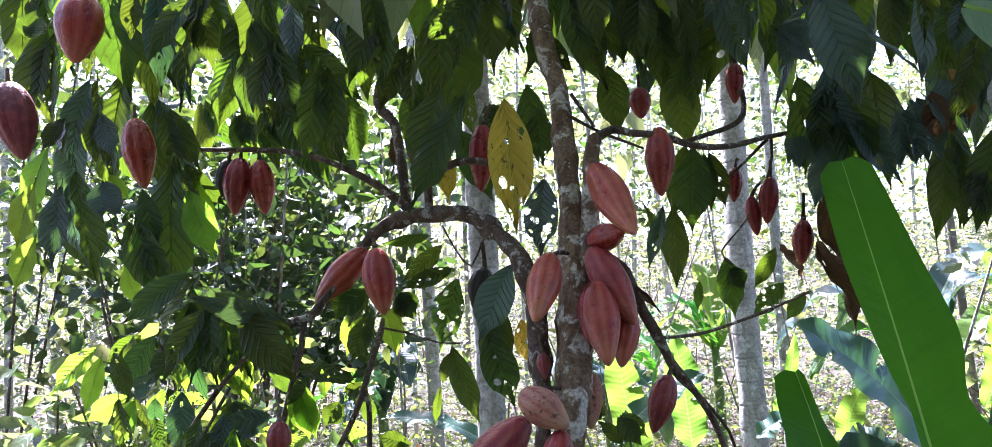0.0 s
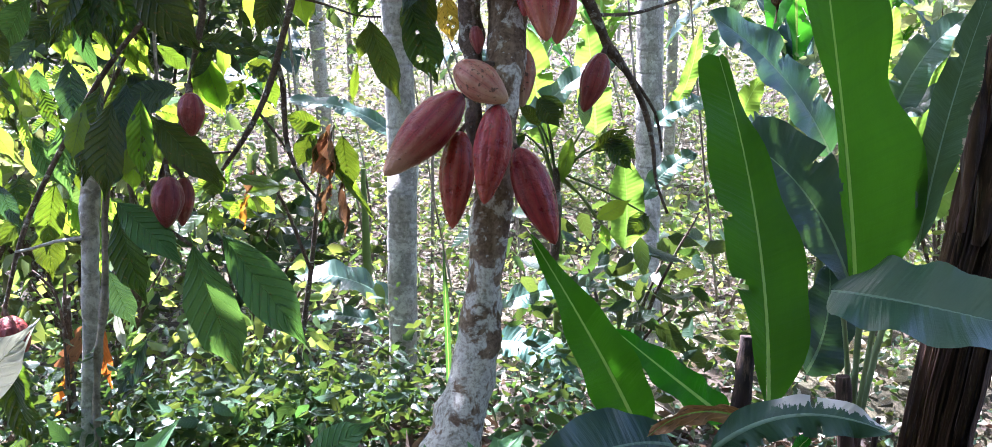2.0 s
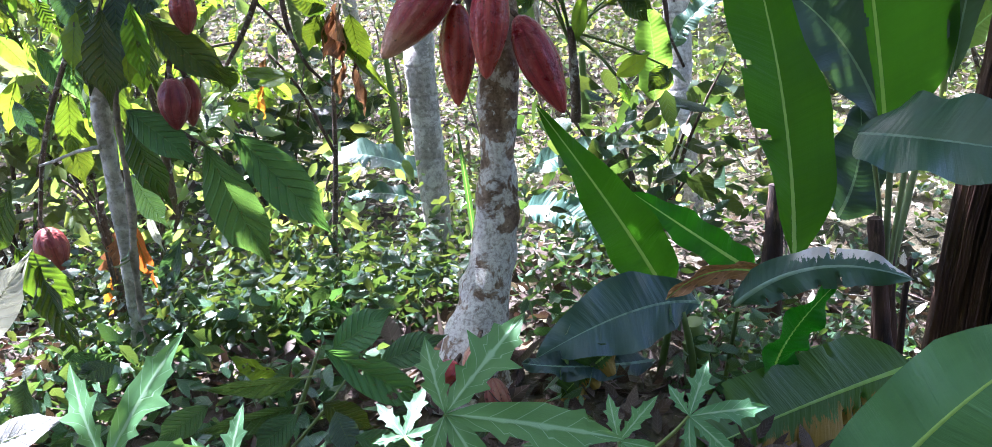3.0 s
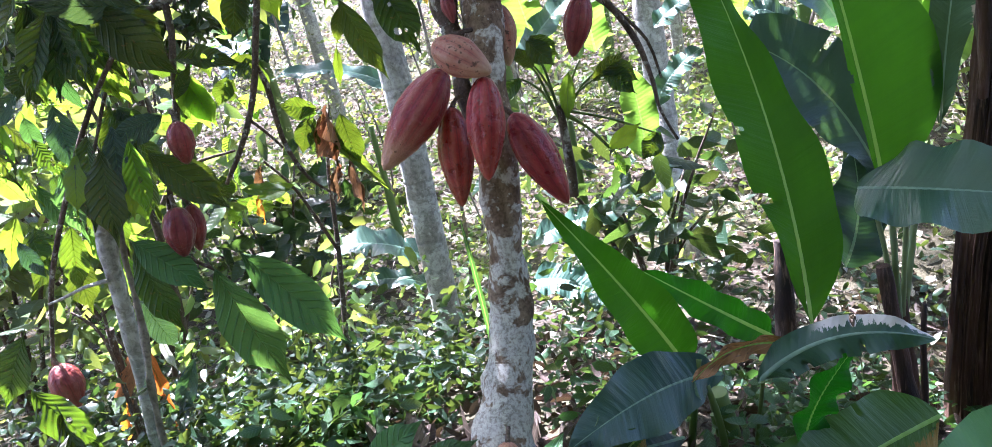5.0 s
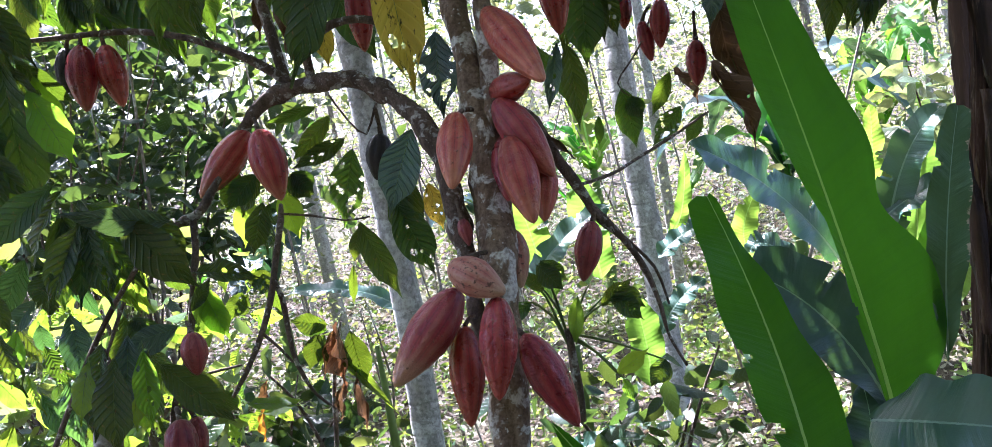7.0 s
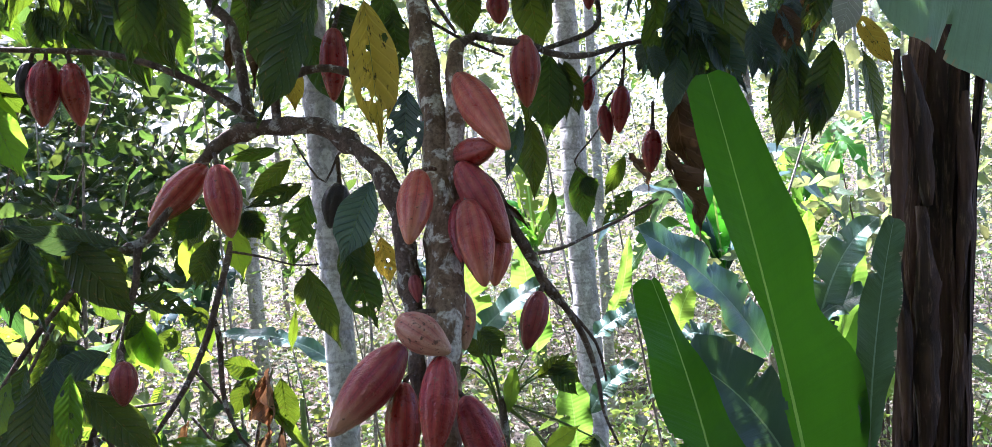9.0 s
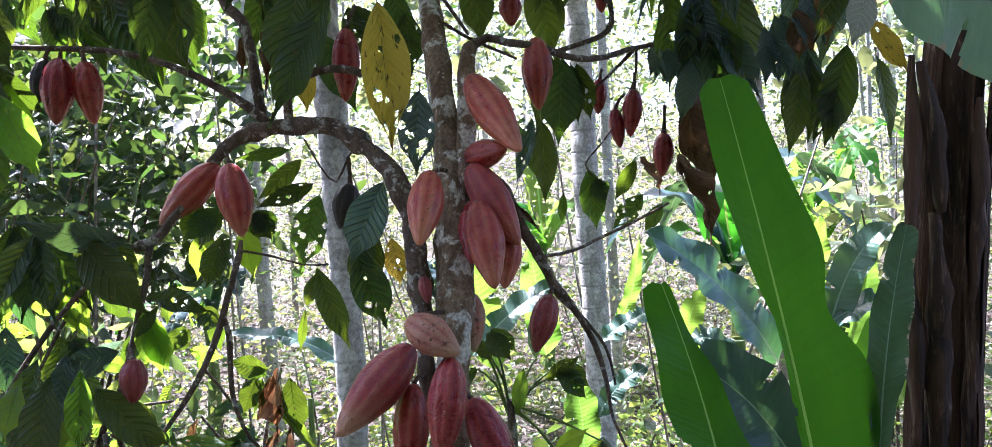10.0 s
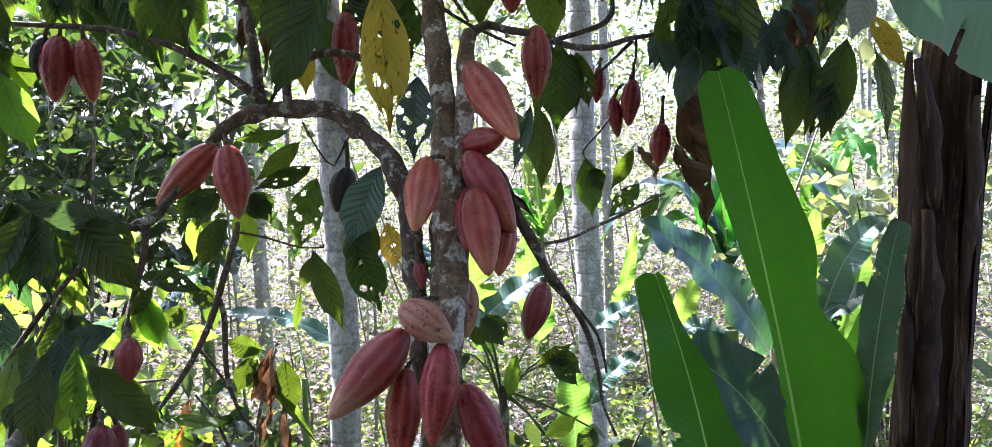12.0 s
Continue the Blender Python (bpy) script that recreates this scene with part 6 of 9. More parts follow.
leaf(tree, (1.542, 3.021, 2.258), (1.468, 2.981, 1.985), 0.124, CACAO_BLUE, 1, -5)
leaf(tree, (-1.020, 2.548, 2.470), (-0.940, 2.508, 2.142), 0.092, CACAO_BLUE, 5, 17)
leaf(tree, (-0.967, 2.382, 2.187), (-0.936, 2.342, 1.850), 0.095, CACAO_BLUE, 3, -24)
leaf(tree, (1.340, 2.401, 2.159), (1.286, 2.361, 1.952), 0.074, CACAO_BLUE, 3, 4)
leaf(tree, (0.572, 3.181, 2.302), (0.605, 3.141, 1.999), 0.097, CACAO, 0, 5)
leaf(tree, (0.924, 2.432, 2.019), (0.812, 2.392, 1.818), 0.088, CACAO_BLUE, 4, 10)
leaf(tree, (-0.010, 2.893, 2.428), (0.051, 2.853, 2.071), 0.095, CACAO_BLUE, 1, 35)
leaf(tree, (-1.282, 2.646, 2.520), (-1.156, 2.606, 2.159), 0.083, CACAO, 3, -4)
leaf(tree, (0.779, 3.109, 2.256), (0.673, 3.069, 1.964), 0.097, CACAO, 2, 12)
leaf(tree, (-0.206, 3.126, 2.442), (-0.125, 3.086, 1.997), 0.101, CACAO_BLUE, 4, -19)
leaf(tree, (-0.553, 2.641, 2.443), (-0.606, 2.601, 2.134), 0.097, CACAO, 0, -32)
leaf(tree, (-1.607, 3.271, 2.544), (-1.684, 3.231, 2.180), 0.096, CACAO, 3, -19)
leaf(tree, (-0.415, 2.664, 2.477), (-0.318, 2.624, 2.152), 0.080, CACAO, 4, -14)
leaf(tree, (0.460, 2.487, 2.130), (0.422, 2.447, 1.867), 0.085, CACAO, 3, 20)
leaf(tree, (-0.967, 2.396, 2.236), (-0.960, 2.356, 1.995), 0.069, CACAO, 3, -29)
leaf(tree, (-0.833, 2.351, 2.147), (-0.776, 2.311, 1.915), 0.084, CACAO, 2, -10)
leaf(tree, (-0.683, 2.840, 2.343), (-0.735, 2.800, 1.964), 0.116, CACAO, 4, 28)
leaf(tree, (-0.261, 2.486, 2.168), (-0.386, 2.446, 1.956), 0.074, CACAO, 1, 6)
leaf(tree, (-0.039, 2.797, 2.346), (-0.119, 2.757, 2.103), 0.083, CACAO_SUNLIT, 4, -12)
leaf(tree, (0.974, 2.371, 2.071), (0.944, 2.331, 1.787), 0.083, CACAO_BLUE, 3, -28)
leaf(tree, (0.173, 3.109, 2.502), (0.217, 3.069, 2.124), 0.100, CACAO, 0, -24)
leaf(tree, (1.018, 2.930, 2.211), (0.946, 2.890, 1.812), 0.081, CACAO_BLUE, 0, -31)
leaf(tree, (0.959, 2.986, 2.206), (0.994, 2.946, 1.835), 0.114, CACAO_SUNLIT, 4, -9)
leaf(tree, (0.013, 2.437, 2.315), (0.073, 2.397, 2.054), 0.104, CACAO_BLUE, 3, -13)
leaf(tree, (0.930, 2.852, 2.386), (0.838, 2.812, 2.040), 0.113, CACAO_SUNLIT, 5, 12)
leaf(tree, (-0.733, 2.445, 2.335), (-0.634, 2.405, 2.001), 0.106, CACAO, 5, 17)
leaf(tree, (0.906, 2.563, 2.309), (0.965, 2.523, 2.013), 0.097, CACAO_BLUE, 1, 19)
leaf(tree, (-0.021, 2.916, 2.480), (-0.158, 2.876, 2.187), 0.097, CACAO_BLUE, 0, -16)
leaf(tree, (-1.418, 2.884, 2.467), (-1.489, 2.844, 2.193), 0.113, CACAO, 5, -26)
leaf(tree, (-1.587, 2.810, 2.382), (-1.645, 2.770, 1.975), 0.110, CACAO_BLUE, 5, 26)
leaf(tree, (1.042, 2.352, 2.060), (0.982, 2.312, 1.851), 0.089, CACAO_SUNLIT, 3, 6)
leaf(tree, (1.039, 2.536, 2.217), (1.092, 2.496, 1.987), 0.097, CACAO_BLUE, 3, 34)
leaf(tree, (-0.043, 2.355, 2.070), (-0.162, 2.315, 1.937), 0.079, CACAO, 5, -26)
leaf(tree, (-0.022, 3.241, 2.449), (0.048, 3.201, 2.173), 0.127, CACAO, 2, 13)
leaf(tree, (-1.486, 3.210, 2.578), (-1.646, 3.170, 2.249), 0.113, CACAO, 4, 20)
leaf(tree, (-1.587, 2.750, 2.543), (-1.716, 2.710, 2.218), 0.085, CACAO_BLUE, 3, -12)
leaf(tree, (0.181, 2.717, 2.184), (0.135, 2.677, 1.940), 0.076, CACAO, 2, -33)
leaf(tree, (-1.794, 2.884, 2.384), (-1.942, 2.844, 2.014), 0.093, CACAO_BLUE, 0, 25)
leaf(tree, (-0.974, 2.751, 2.347), (-0.851, 2.711, 2.000), 0.117, CACAO, 1, 8)
leaf(tree, (-1.394, 3.092, 2.603), (-1.171, 3.052, 2.177), 0.110, CACAO, 1, 25)
leaf(tree, (-0.349, 2.352, 2.180), (-0.273, 2.312, 1.931), 0.091, CACAO, 3, -16)
leaf(tree, (-0.875, 2.368, 2.177), (-0.829, 2.328, 1.964), 0.077, CACAO, 4, -32)
leaf(tree, (-1.980, 3.122, 2.780), (-1.912, 3.082, 2.465), 0.103, CACAO, 4, -24)
leaf(tree, (-0.624, 2.451, 2.300), (-0.521, 2.411, 2.046), 0.087, CACAO, 4, -18)
leaf(tree, (-0.843, 2.868, 2.376), (-0.843, 2.828, 2.098), 0.083, CACAO, 3, -6)
leaf(tree, (0.047, 2.930, 2.308), (0.037, 2.890, 2.070), 0.099, CACAO, 0, 3)
leaf(tree, (-0.123, 2.447, 2.330), (-0.112, 2.407, 1.978), 0.091, CACAO_SUNLIT, 3, 13)
leaf(tree, (-0.589, 2.508, 2.174), (-0.596, 2.468, 1.942), 0.092, CACAO_BLUE, 0, 30)
leaf(tree, (-0.709, 2.874, 2.337), (-0.746, 2.834, 2.065), 0.107, CACAO, 4, 23)
leaf(tree, (-1.816, 3.055, 2.727), (-1.854, 3.015, 2.284), 0.129, CACAO_BLUE, 1, -20)
leaf(tree, (-0.942, 3.138, 2.515), (-0.896, 3.098, 2.162), 0.103, CACAO_BLUE, 1, -18)
leaf(tree, (0.290, 3.207, 2.534), (0.260, 3.167, 2.234), 0.119, CACAO, 0, 17)
leaf(tree, (-1.494, 3.035, 2.526), (-1.585, 2.995, 2.159), 0.094, CACAO, 5, -24)
leaf(tree, (-1.800, 3.030, 2.652), (-1.766, 2.990, 2.274), 0.134, CACAO, 0, 16)
leaf(tree, (0.873, 2.596, 2.262), (0.899, 2.556, 2.042), 0.103, CACAO_BLUE, 3, -16)
leaf(tree, (0.656, 3.246, 2.533), (0.610, 3.206, 2.140), 0.137, CACAO_BLUE, 3, 31)
leaf(tree, (0.536, 2.516, 2.300), (0.563, 2.476, 2.009), 0.091, CACAO, 1, 20)
leaf(tree, (-0.806, 2.819, 2.415), (-0.784, 2.779, 2.009), 0.099, CACAO, 2, 2)
leaf(tree, (0.428, 2.536, 2.240), (0.410, 2.496, 1.895), 0.097, CACAO, 0, -21)
leaf(tree, (-0.456, 2.448, 2.223), (-0.429, 2.408, 1.972), 0.105, CACAO_BLUE, 1, 7)
leaf(tree, (0.775, 2.598, 2.241), (0.653, 2.558, 1.996), 0.098, CACAO_BLUE, 3, -27)
leaf(tree, (-1.318, 2.415, 2.440), (-1.245, 2.375, 2.201), 0.086, CACAO_BLUE, 3, -26)
leaf(tree, (-0.782, 2.376, 2.240), (-0.866, 2.336, 2.008), 0.102, CACAO, 3, 13)
leaf(tree, (-1.576, 3.080, 2.718), (-1.713, 3.040, 2.376), 0.116, CACAO_BLUE, 0, -1)
leaf(tree, (-0.654, 2.781, 2.303), (-0.562, 2.741, 2.062), 0.085, CACAO, 1, 6)

leaf(tree, (-0.668, 2.020, 0.926), (-0.708, 1.990, 0.710), 0.087, CACAO, 0, 8)
leaf(tree, (-0.616, 2.050, 0.929), (-0.626, 2.020, 0.747), 0.060, CACAO_SUNLIT, 1, -14)
leaf(tree, (-0.741, 2.060, 0.921), (-0.779, 2.030, 0.791), 0.057, CACAO_SUNLIT, 4, 20)
leaf(tree, (-0.660, 2.100, 0.960), (-0.689, 2.070, 0.771), 0.067, CACAO_BLUE, 2, -25)
leaf(tree, (-0.719, 2.100, 0.953), (-0.749, 2.070, 0.821), 0.064, CACAO, 3, 14)
# Two leaves added up high to block a sun fleck on a banana leaf.
leaf(tree, (0.600, 2.870, 2.440), (0.690, 2.930, 2.120), 0.170, CACAO, 0, 10)
leaf(tree, (0.730, 2.900, 2.420), (0.610, 2.960, 2.140), 0.150, CACAO, 2, -20)
# ---- banana plants and the plants at their feet ----
old_banana = thing("banana_plant", (1.322, 2.300, 0.000), "old banana stem wrapped in dark shredded dry sheaths", "banana plant")
sheathed_stem(old_banana, [(1.406, 2.250, -0.946, 0.1080), (1.436, 2.270, -0.696, 0.0957), (1.419, 2.280, -0.466, 0.0868), (1.453, 2.290, -0.030, 0.0794), (1.528, 2.300, 0.524, 0.0797), (1.540, 2.300, 0.682, 0.0749), (1.564, 2.300, 0.981, 0.0765), (1.603, 2.320, 1.207, 0.0725), (1.649, 2.340, 1.507, 0.0782), (1.691, 2.360, 1.704, 0.0757)], 5)
limb(old_banana, "sheath_strip", [(1.457, 2.240, 1.575, 0.0098), (1.434, 2.215, 1.291, 0.0216), (1.398, 2.200, 1.009, 0.0108)], SHEATH, 6, 0.05, 0.35, "hanging strip of dry sheath")
limb(old_banana, "sheath_strip", [(1.421, 2.235, 1.039, 0.0114), (1.420, 2.215, 0.788, 0.0252), (1.402, 2.200, 0.539, 0.0126)], SHEATH, 6, 0.05, 0.35, "hanging strip of dry sheath")
limb(old_banana, "sheath_strip", [(1.641, 2.230, 1.455, 0.0099), (1.616, 2.215, 1.160, 0.0219), (1.569, 2.200, 0.867, 0.0109)], SHEATH, 6, 0.05, 0.35, "hanging strip of dry sheath")
limb(old_banana, "sheath_strip", [(1.497, 2.225, 1.155, 0.0151), (1.489, 2.215, 0.827, 0.0337), (1.456, 2.200, 0.501, 0.0168)], SHEATH, 6, 0.05, 0.35, "hanging strip of dry sheath")
limb(old_banana, "sheath_strip", [(1.470, 2.220, 1.556, 0.0112), (1.498, 2.215, 1.356, 0.0250), (1.498, 2.200, 1.155, 0.0125)], SHEATH, 6, 0.05, 0.35, "hanging strip of dry sheath")
limb(old_banana, "sheath_strip", [(1.562, 2.215, 1.001, 0.0114), (1.562, 2.215, 0.712, 0.0254), (1.528, 2.200, 0.427, 0.0127)], SHEATH, 6, 0.05, 0.35, "hanging strip of dry sheath")
banana_leaf(old_banana, (1.131, 1.980, 1.839), (1.456, 1.950, 1.681), (1.754, 1.900, 1.432), 0.381, WEATHERED, face=(0.0, -1, 0.2), seed=11, tears=2, blunt=0.4, roll=-0.1, foot=0.35, label="broad waxy leaf bending over")
banana = thing("banana_plant", (1.151, 2.250, 0.000), "young banana plant with upright broad green leaves", "banana plant")
limb(banana, "pseudostem", [(1.199, 2.250, -0.412, 0.0422), (1.186, 2.250, -0.128, 0.0300), (1.165, 2.220, 0.075, 0.0204)], SHEATH, 14, 0.04, 0.08)
limb(banana, "leaf_stalk", [(1.148, 2.200, -0.025, 0.0077), (1.121, 2.180, 0.183, 0.0066), (1.085, 2.160, 0.343, 0.0080)], PALE_STALK)
limb(banana, "leaf_stalk", [(1.149, 2.180, -0.017, 0.0093), (1.135, 2.160, 0.189, 0.0081), (1.124, 2.140, 0.344, 0.0095), (1.130, 2.140, 0.444, 0.0070)], PALE_STALK)
limb(banana, "leaf_stalk", [(1.169, 2.200, -0.027, 0.0077), (1.179, 2.190, 0.175, 0.0066), (1.185, 2.180, 0.314, 0.0081)], PALE_STALK)
limb(banana, "leaf_stalk", [(1.194, 2.240, -0.047, 0.0104), (1.228, 2.240, 0.189, 0.0093), (1.250, 2.240, 0.291, 0.0075)], PALE_STALK)
banana_leaf(banana, (1.115, 2.160, 0.384), (1.025, 2.130, 0.860), (0.891, 2.160, 1.522), 0.325, BANANA, left=(-1.2, 1.2), right=1.12, waist=0.3, belly=(0.28, 0.32), seed=3, tears=1, blunt=0.97, roll=0.1, wave=0.008, face=(-0.15, -1, 0.15), label="long upright bright green leaf with a cut tip")
banana_leaf(banana, (0.799, 1.900, 0.188), (0.849, 2.180, 0.569), (0.827, 2.500, 0.985), 0.266, BANANA_DEEP, left=(0.3, 1.35), right=(1.2, 0.25), belly=(0.40, 0.36), seed=4, tears=2, blunt=0.96, roll=0.16, wave=0.012, face=(0.1, -1, 0.1), label="upright deep green leaf, torn at one edge")
banana_leaf(banana, (1.212, 2.360, 0.309), (1.104, 2.450, 0.573), (0.918, 2.500, 0.745), 0.265, BANANA_BLUE, left=0.95, right=1.0, belly=(0.6, 0.62), seed=5, tears=2, blunt=0.6, face=(0.15, -0.9, 0.4), label="dark waxy leaf arching aside")
banana_leaf(banana, (1.250, 2.130, 0.515), (1.271, 2.100, 0.846), (1.354, 2.130, 1.132), 0.099, GREYED, seed=6, tears=2, belly=(0.5, 0.5), rib=0.003, face=(-0.3, -1, 0.1), label="torn grey-green leaf beside the old stem")
banana_leaf(banana, (0.997, 2.050, 0.438), (1.126, 1.900, 0.453), (1.353, 1.750, 0.425), 0.253, BANANA_TEAL, seed=7, tears=0, blunt=0.3, face=(0, -0.55, 0.85), label="broad waxy blue-green leaf")
banana_leaf(banana, (1.060, 2.300, 0.105), (1.132, 2.350, 0.229), (1.152, 2.400, 0.397), 0.158, BANANA_BLUE, seed=8, tears=0, blunt=0.3, label="shaded leaf behind the others")
low_banana = thing("banana_plant", (0.602, 1.960, 0.000), "low banana sucker with spreading leaves", "banana plant")
limb(low_banana, "pseudostem", [(0.597, 1.950, -0.284, 0.0401), (0.579, 1.930, -0.089, 0.0324), (0.564, 1.920, 0.054, 0.0225)], STALK, 12, 0.04, 0.05)
banana_leaf(low_banana, (0.507, 1.920, 0.123), (0.398, 1.900, 0.352), (0.231, 1.860, 0.651), 0.144, BANANA_DEEP, seed=9, tears=0, blunt=0.25, belly=(0.3, 0.05), roll=0.2, face=(0.2, -1, 0.3), label="slender green leaf leaning to the trunk")
banana_leaf(low_banana, (0.725, 1.950, 0.149), (0.597, 1.950, 0.256), (0.442, 1.970, 0.385), 0.084, BANANA_DEEP, seed=10, tears=0, blunt=0.2, face=(-0.3, -0.6, 0.7), label="narrow leaf flecked with sunlight")
banana_leaf(low_banana, (0.577, 1.620, 0.259), (0.706, 1.550, 0.363), (0.872, 1.500, 0.345), 0.078, SCARRED, seed=12, tears=5, blunt=0.3, roll=-0.25, face=(0, -0.75, 0.6), label="leaf with a bleached, papery far half")
banana_leaf(low_banana, (1.018, 1.750, -0.023), (0.744, 1.650, -0.023), (0.441, 1.500, -0.006), 0.214, RAGGED, seed=13, tears=9, blunt=0.4, roll=-0.1, face=(0, -0.8, 0.5), label="ragged leaf with a scorched edge")
banana_leaf(low_banana, (0.694, 1.720, -0.018), (0.710, 1.700, 0.103), (0.819, 1.720, 0.222), 0.112, BANANA_DEEP, seed=18, tears=0, blunt=0.3, face=(0.5, -0.9, 0.1), label="folded green leaf")
banana_leaf(low_banana, (0.725, 1.700, 0.253), (0.563, 1.640, 0.333), (0.438, 1.600, 0.303), 0.037, ROLLED, seed=14, tears=0, blunt=0.3, rib=0.003, roll=0.9, label="curled dry brown leaf")
limb(low_banana, "dry_stem", [(0.875, 2.300, -0.178, 0.0309), (0.888, 2.320, 0.009, 0.0267), (0.910, 2.350, 0.204, 0.0245)], SHEATH, 10, 0.04, 0.12)
limb(low_banana, "dry_stem", [(1.148, 2.100, -0.417, 0.0278), (1.134, 2.100, -0.315, 0.0257), (1.116, 2.120, -0.076, 0.0217), (1.097, 2.150, 0.164, 0.0195)], SHEATH, 10, 0.04, 0.12)
limb(low_banana, "dry_stem", [(1.115, 2.000, -0.198, 0.0081), (1.118, 2.000, 0.016, 0.0086), (1.125, 2.000, 0.116, 0.0061)], SHEATH, 8, 0.04, 0.12)
limb(low_banana, "stalk", [(0.541, 1.800, -0.163, 0.0089), (0.536, 1.820, 0.027, 0.0087), (0.522, 1.840, 0.131, 0.0072)], STALK)
limb(low_banana, "stalk", [(0.585, 1.800, -0.167, 0.0067), (0.620, 1.820, -0.014, 0.0058), (0.608, 1.700, 0.203, 0.0046)], STALK)
taro = thing("taro_plant", (0.422, 1.800, 0.000), "low taro plant with wide blue-green waxy leaves", "taro")
banana_leaf(taro, (0.565, 1.860, 0.139), (0.401, 1.800, 0.170), (0.174, 1.700, 0.139), 0.173, BANANA_BLUE, seed=16, tears=0, blunt=0.05, roll=0.14, rib=0.004, foot=0.45, face=(-0.15, -0.9, 0.55), wave=0.012, label="wide waxy leaf hanging to one side")
banana_leaf(taro, (0.446, 1.800, 0.036), (0.278, 1.720, 0.092), (0.141, 1.660, 0.157), 0.068, BANANA_BLUE, seed=19, tears=1, blunt=0.15, rib=0.004, face=(0, -0.6, 0.8), label="shaded lower leaf")
banana_leaf(taro, (0.354, 1.750, 0.113), (0.277, 1.720, 0.076), (0.216, 1.700, 0.030), 0.082, RAGGED, seed=20, tears=2, blunt=0.3, rib=0.003, label="yellowing dying leaf")
limb(taro, "stalk", [(0.463, 1.860, -0.071, 0.0107), (0.487, 1.860, 0.051, 0.0090), (0.514, 1.850, 0.197, 0.0065)], STALK)
limb(taro, "stalk", [(0.554, 1.860, -0.096, 0.0107), (0.532, 1.860, 0.037, 0.0075)], STALK)
corner_banana = thing("banana_plant", (0.706, 1.200, 0.000), "banana sucker with one broad leaf beside the path", "banana plant")
limb(corner_banana, "pseudostem", [(0.706, 1.200, -0.02, 0.03), (0.678, 1.200, 0.100, 0.022), (0.656, 1.220, 0.188, 0.012)], STALK)
banana_leaf(corner_banana, (0.612, 1.150, 0.093), (0.722, 1.120, 0.307), (0.865, 1.080, 0.479), 0.178, BANANA_TOP, seed=17, tears=0, blunt=0.3, roll=-0.12, face=(0, -0.6, 0.8), label="broad bright green leaf with pale midrib")

# ---- ground ----
def ground():
    xs = np.concatenate([np.linspace(-400, -9, 14), np.linspace(-8, 8, 97), np.linspace(9, 400, 14)])
    ys = np.concatenate([np.linspace(-300, -5, 10), np.linspace(-4, 12, 97), np.linspace(12.5, 40, 30), np.linspace(45, 600, 12)])
    bm = bmesh.new()
    rows = [[bm.verts.new((x, y, ground_height(x, y))) for x in xs] for y in ys]
    for a, b in zip(rows, rows[1:]):
        for k in range(len(xs) - 1):
            bm.faces.new((a[k], a[k + 1], b[k + 1], b[k])).smooth = True
    ob = new("ground", finish("ground", bm, SOIL))
    tagged(ob, "dark forest soil strewn with leaf litter", "ground", kind="structure")


ground()


def scatter(n, seed, x0, x1, y0, y1, lift0, lift1, size0, size1, droop=0.2, clump=0.0, keep=None):
    """n leaf places over a stretch of ground: centres, sizes and ways, gathered into clumps."""
    rng = np.random.default_rng(seed)
    if clump:
        k = max(1, n // 26)
        cx, cy, cz = rng.uniform(x0, x1, k), rng.uniform(y0, y1, k), rng.uniform(lift0, lift1, k)
        pick = rng.integers(0, k, n)
        off = rng.normal(size=(n, 3)) * clump
        x, y, lift = cx[pick] + off[:, 0], cy[pick] + off[:, 1], np.maximum(0.02, cz[pick] + off[:, 2])
    else:
        x, y, lift = rng.uniform(x0, x1, n), rng.uniform(y0, y1, n), rng.uniform(lift0, lift1, n)
    if keep is not None:
        ok = keep(x, y, lift)
        x, y, lift = x[ok], y[ok], lift[ok]
    z = np.array([ground_height(a, b) for a, b in zip(x, y)]) + lift
    way = rng.normal(size=(len(x), 3))
    way[:, 2] = way[:, 2] * 0.5 - droop
    return np.stack([x, y, z], 1), rng.uniform(size0, size1, len(x)), way


def stuff(name, label, category, material, seed, *args, slim=0.42, **kw):
    c, s, w = scatter(*args, **kw)
    return tagged(leaf_cloud(name, c, s, w, material, seed, slim=slim), label, category, kind="stuff")


def clear(x, y, lift):
    """Keep leaves out of the way of the camera and of the trunk's foot."""
    return (y > 1.25) & ((abs(x - 0.08) > 0.2) | (y > 2.3)) & ~((x > 0.15) & (x < 1.5) & (y < 2.4)) & ~((x < -0.1) & (y < 2.1) & (lift > 0.1))


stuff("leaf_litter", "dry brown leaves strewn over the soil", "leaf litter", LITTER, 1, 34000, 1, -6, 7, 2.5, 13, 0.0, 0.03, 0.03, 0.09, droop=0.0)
# Mostly out of view; the dark copy keeps light from bouncing off it.
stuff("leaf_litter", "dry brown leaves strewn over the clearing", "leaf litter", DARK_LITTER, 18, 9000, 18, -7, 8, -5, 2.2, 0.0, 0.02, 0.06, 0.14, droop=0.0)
# Dark colour here stands in for shade round the trunk.
stuff("damp_litter", "fallen leaves round the foot of the tree, coloured dark for shade", "leaf litter", DARK_LITTER, 14, 12000, 14, -2.5, 2.5, 0.9, 3.2, 0.0, 0.03, 0.025, 0.07, droop=0.0)
stuff("undergrowth", "low seedlings under the banana leaves", "weeds", SEEDLING, 15, 1500, 15, 0.2, 1.7, 1.5, 2.7, 0.01, 0.10, 0.025, 0.065, clump=0.05)
stuff("undergrowth", "low tangle of small green weeds", "weeds", WEED_SUNLIT, 2, 19000, 2, -5, 6, 3.3, 7.5, 0.03, 0.35, 0.025, 0.065, clump=0.10, keep=clear)
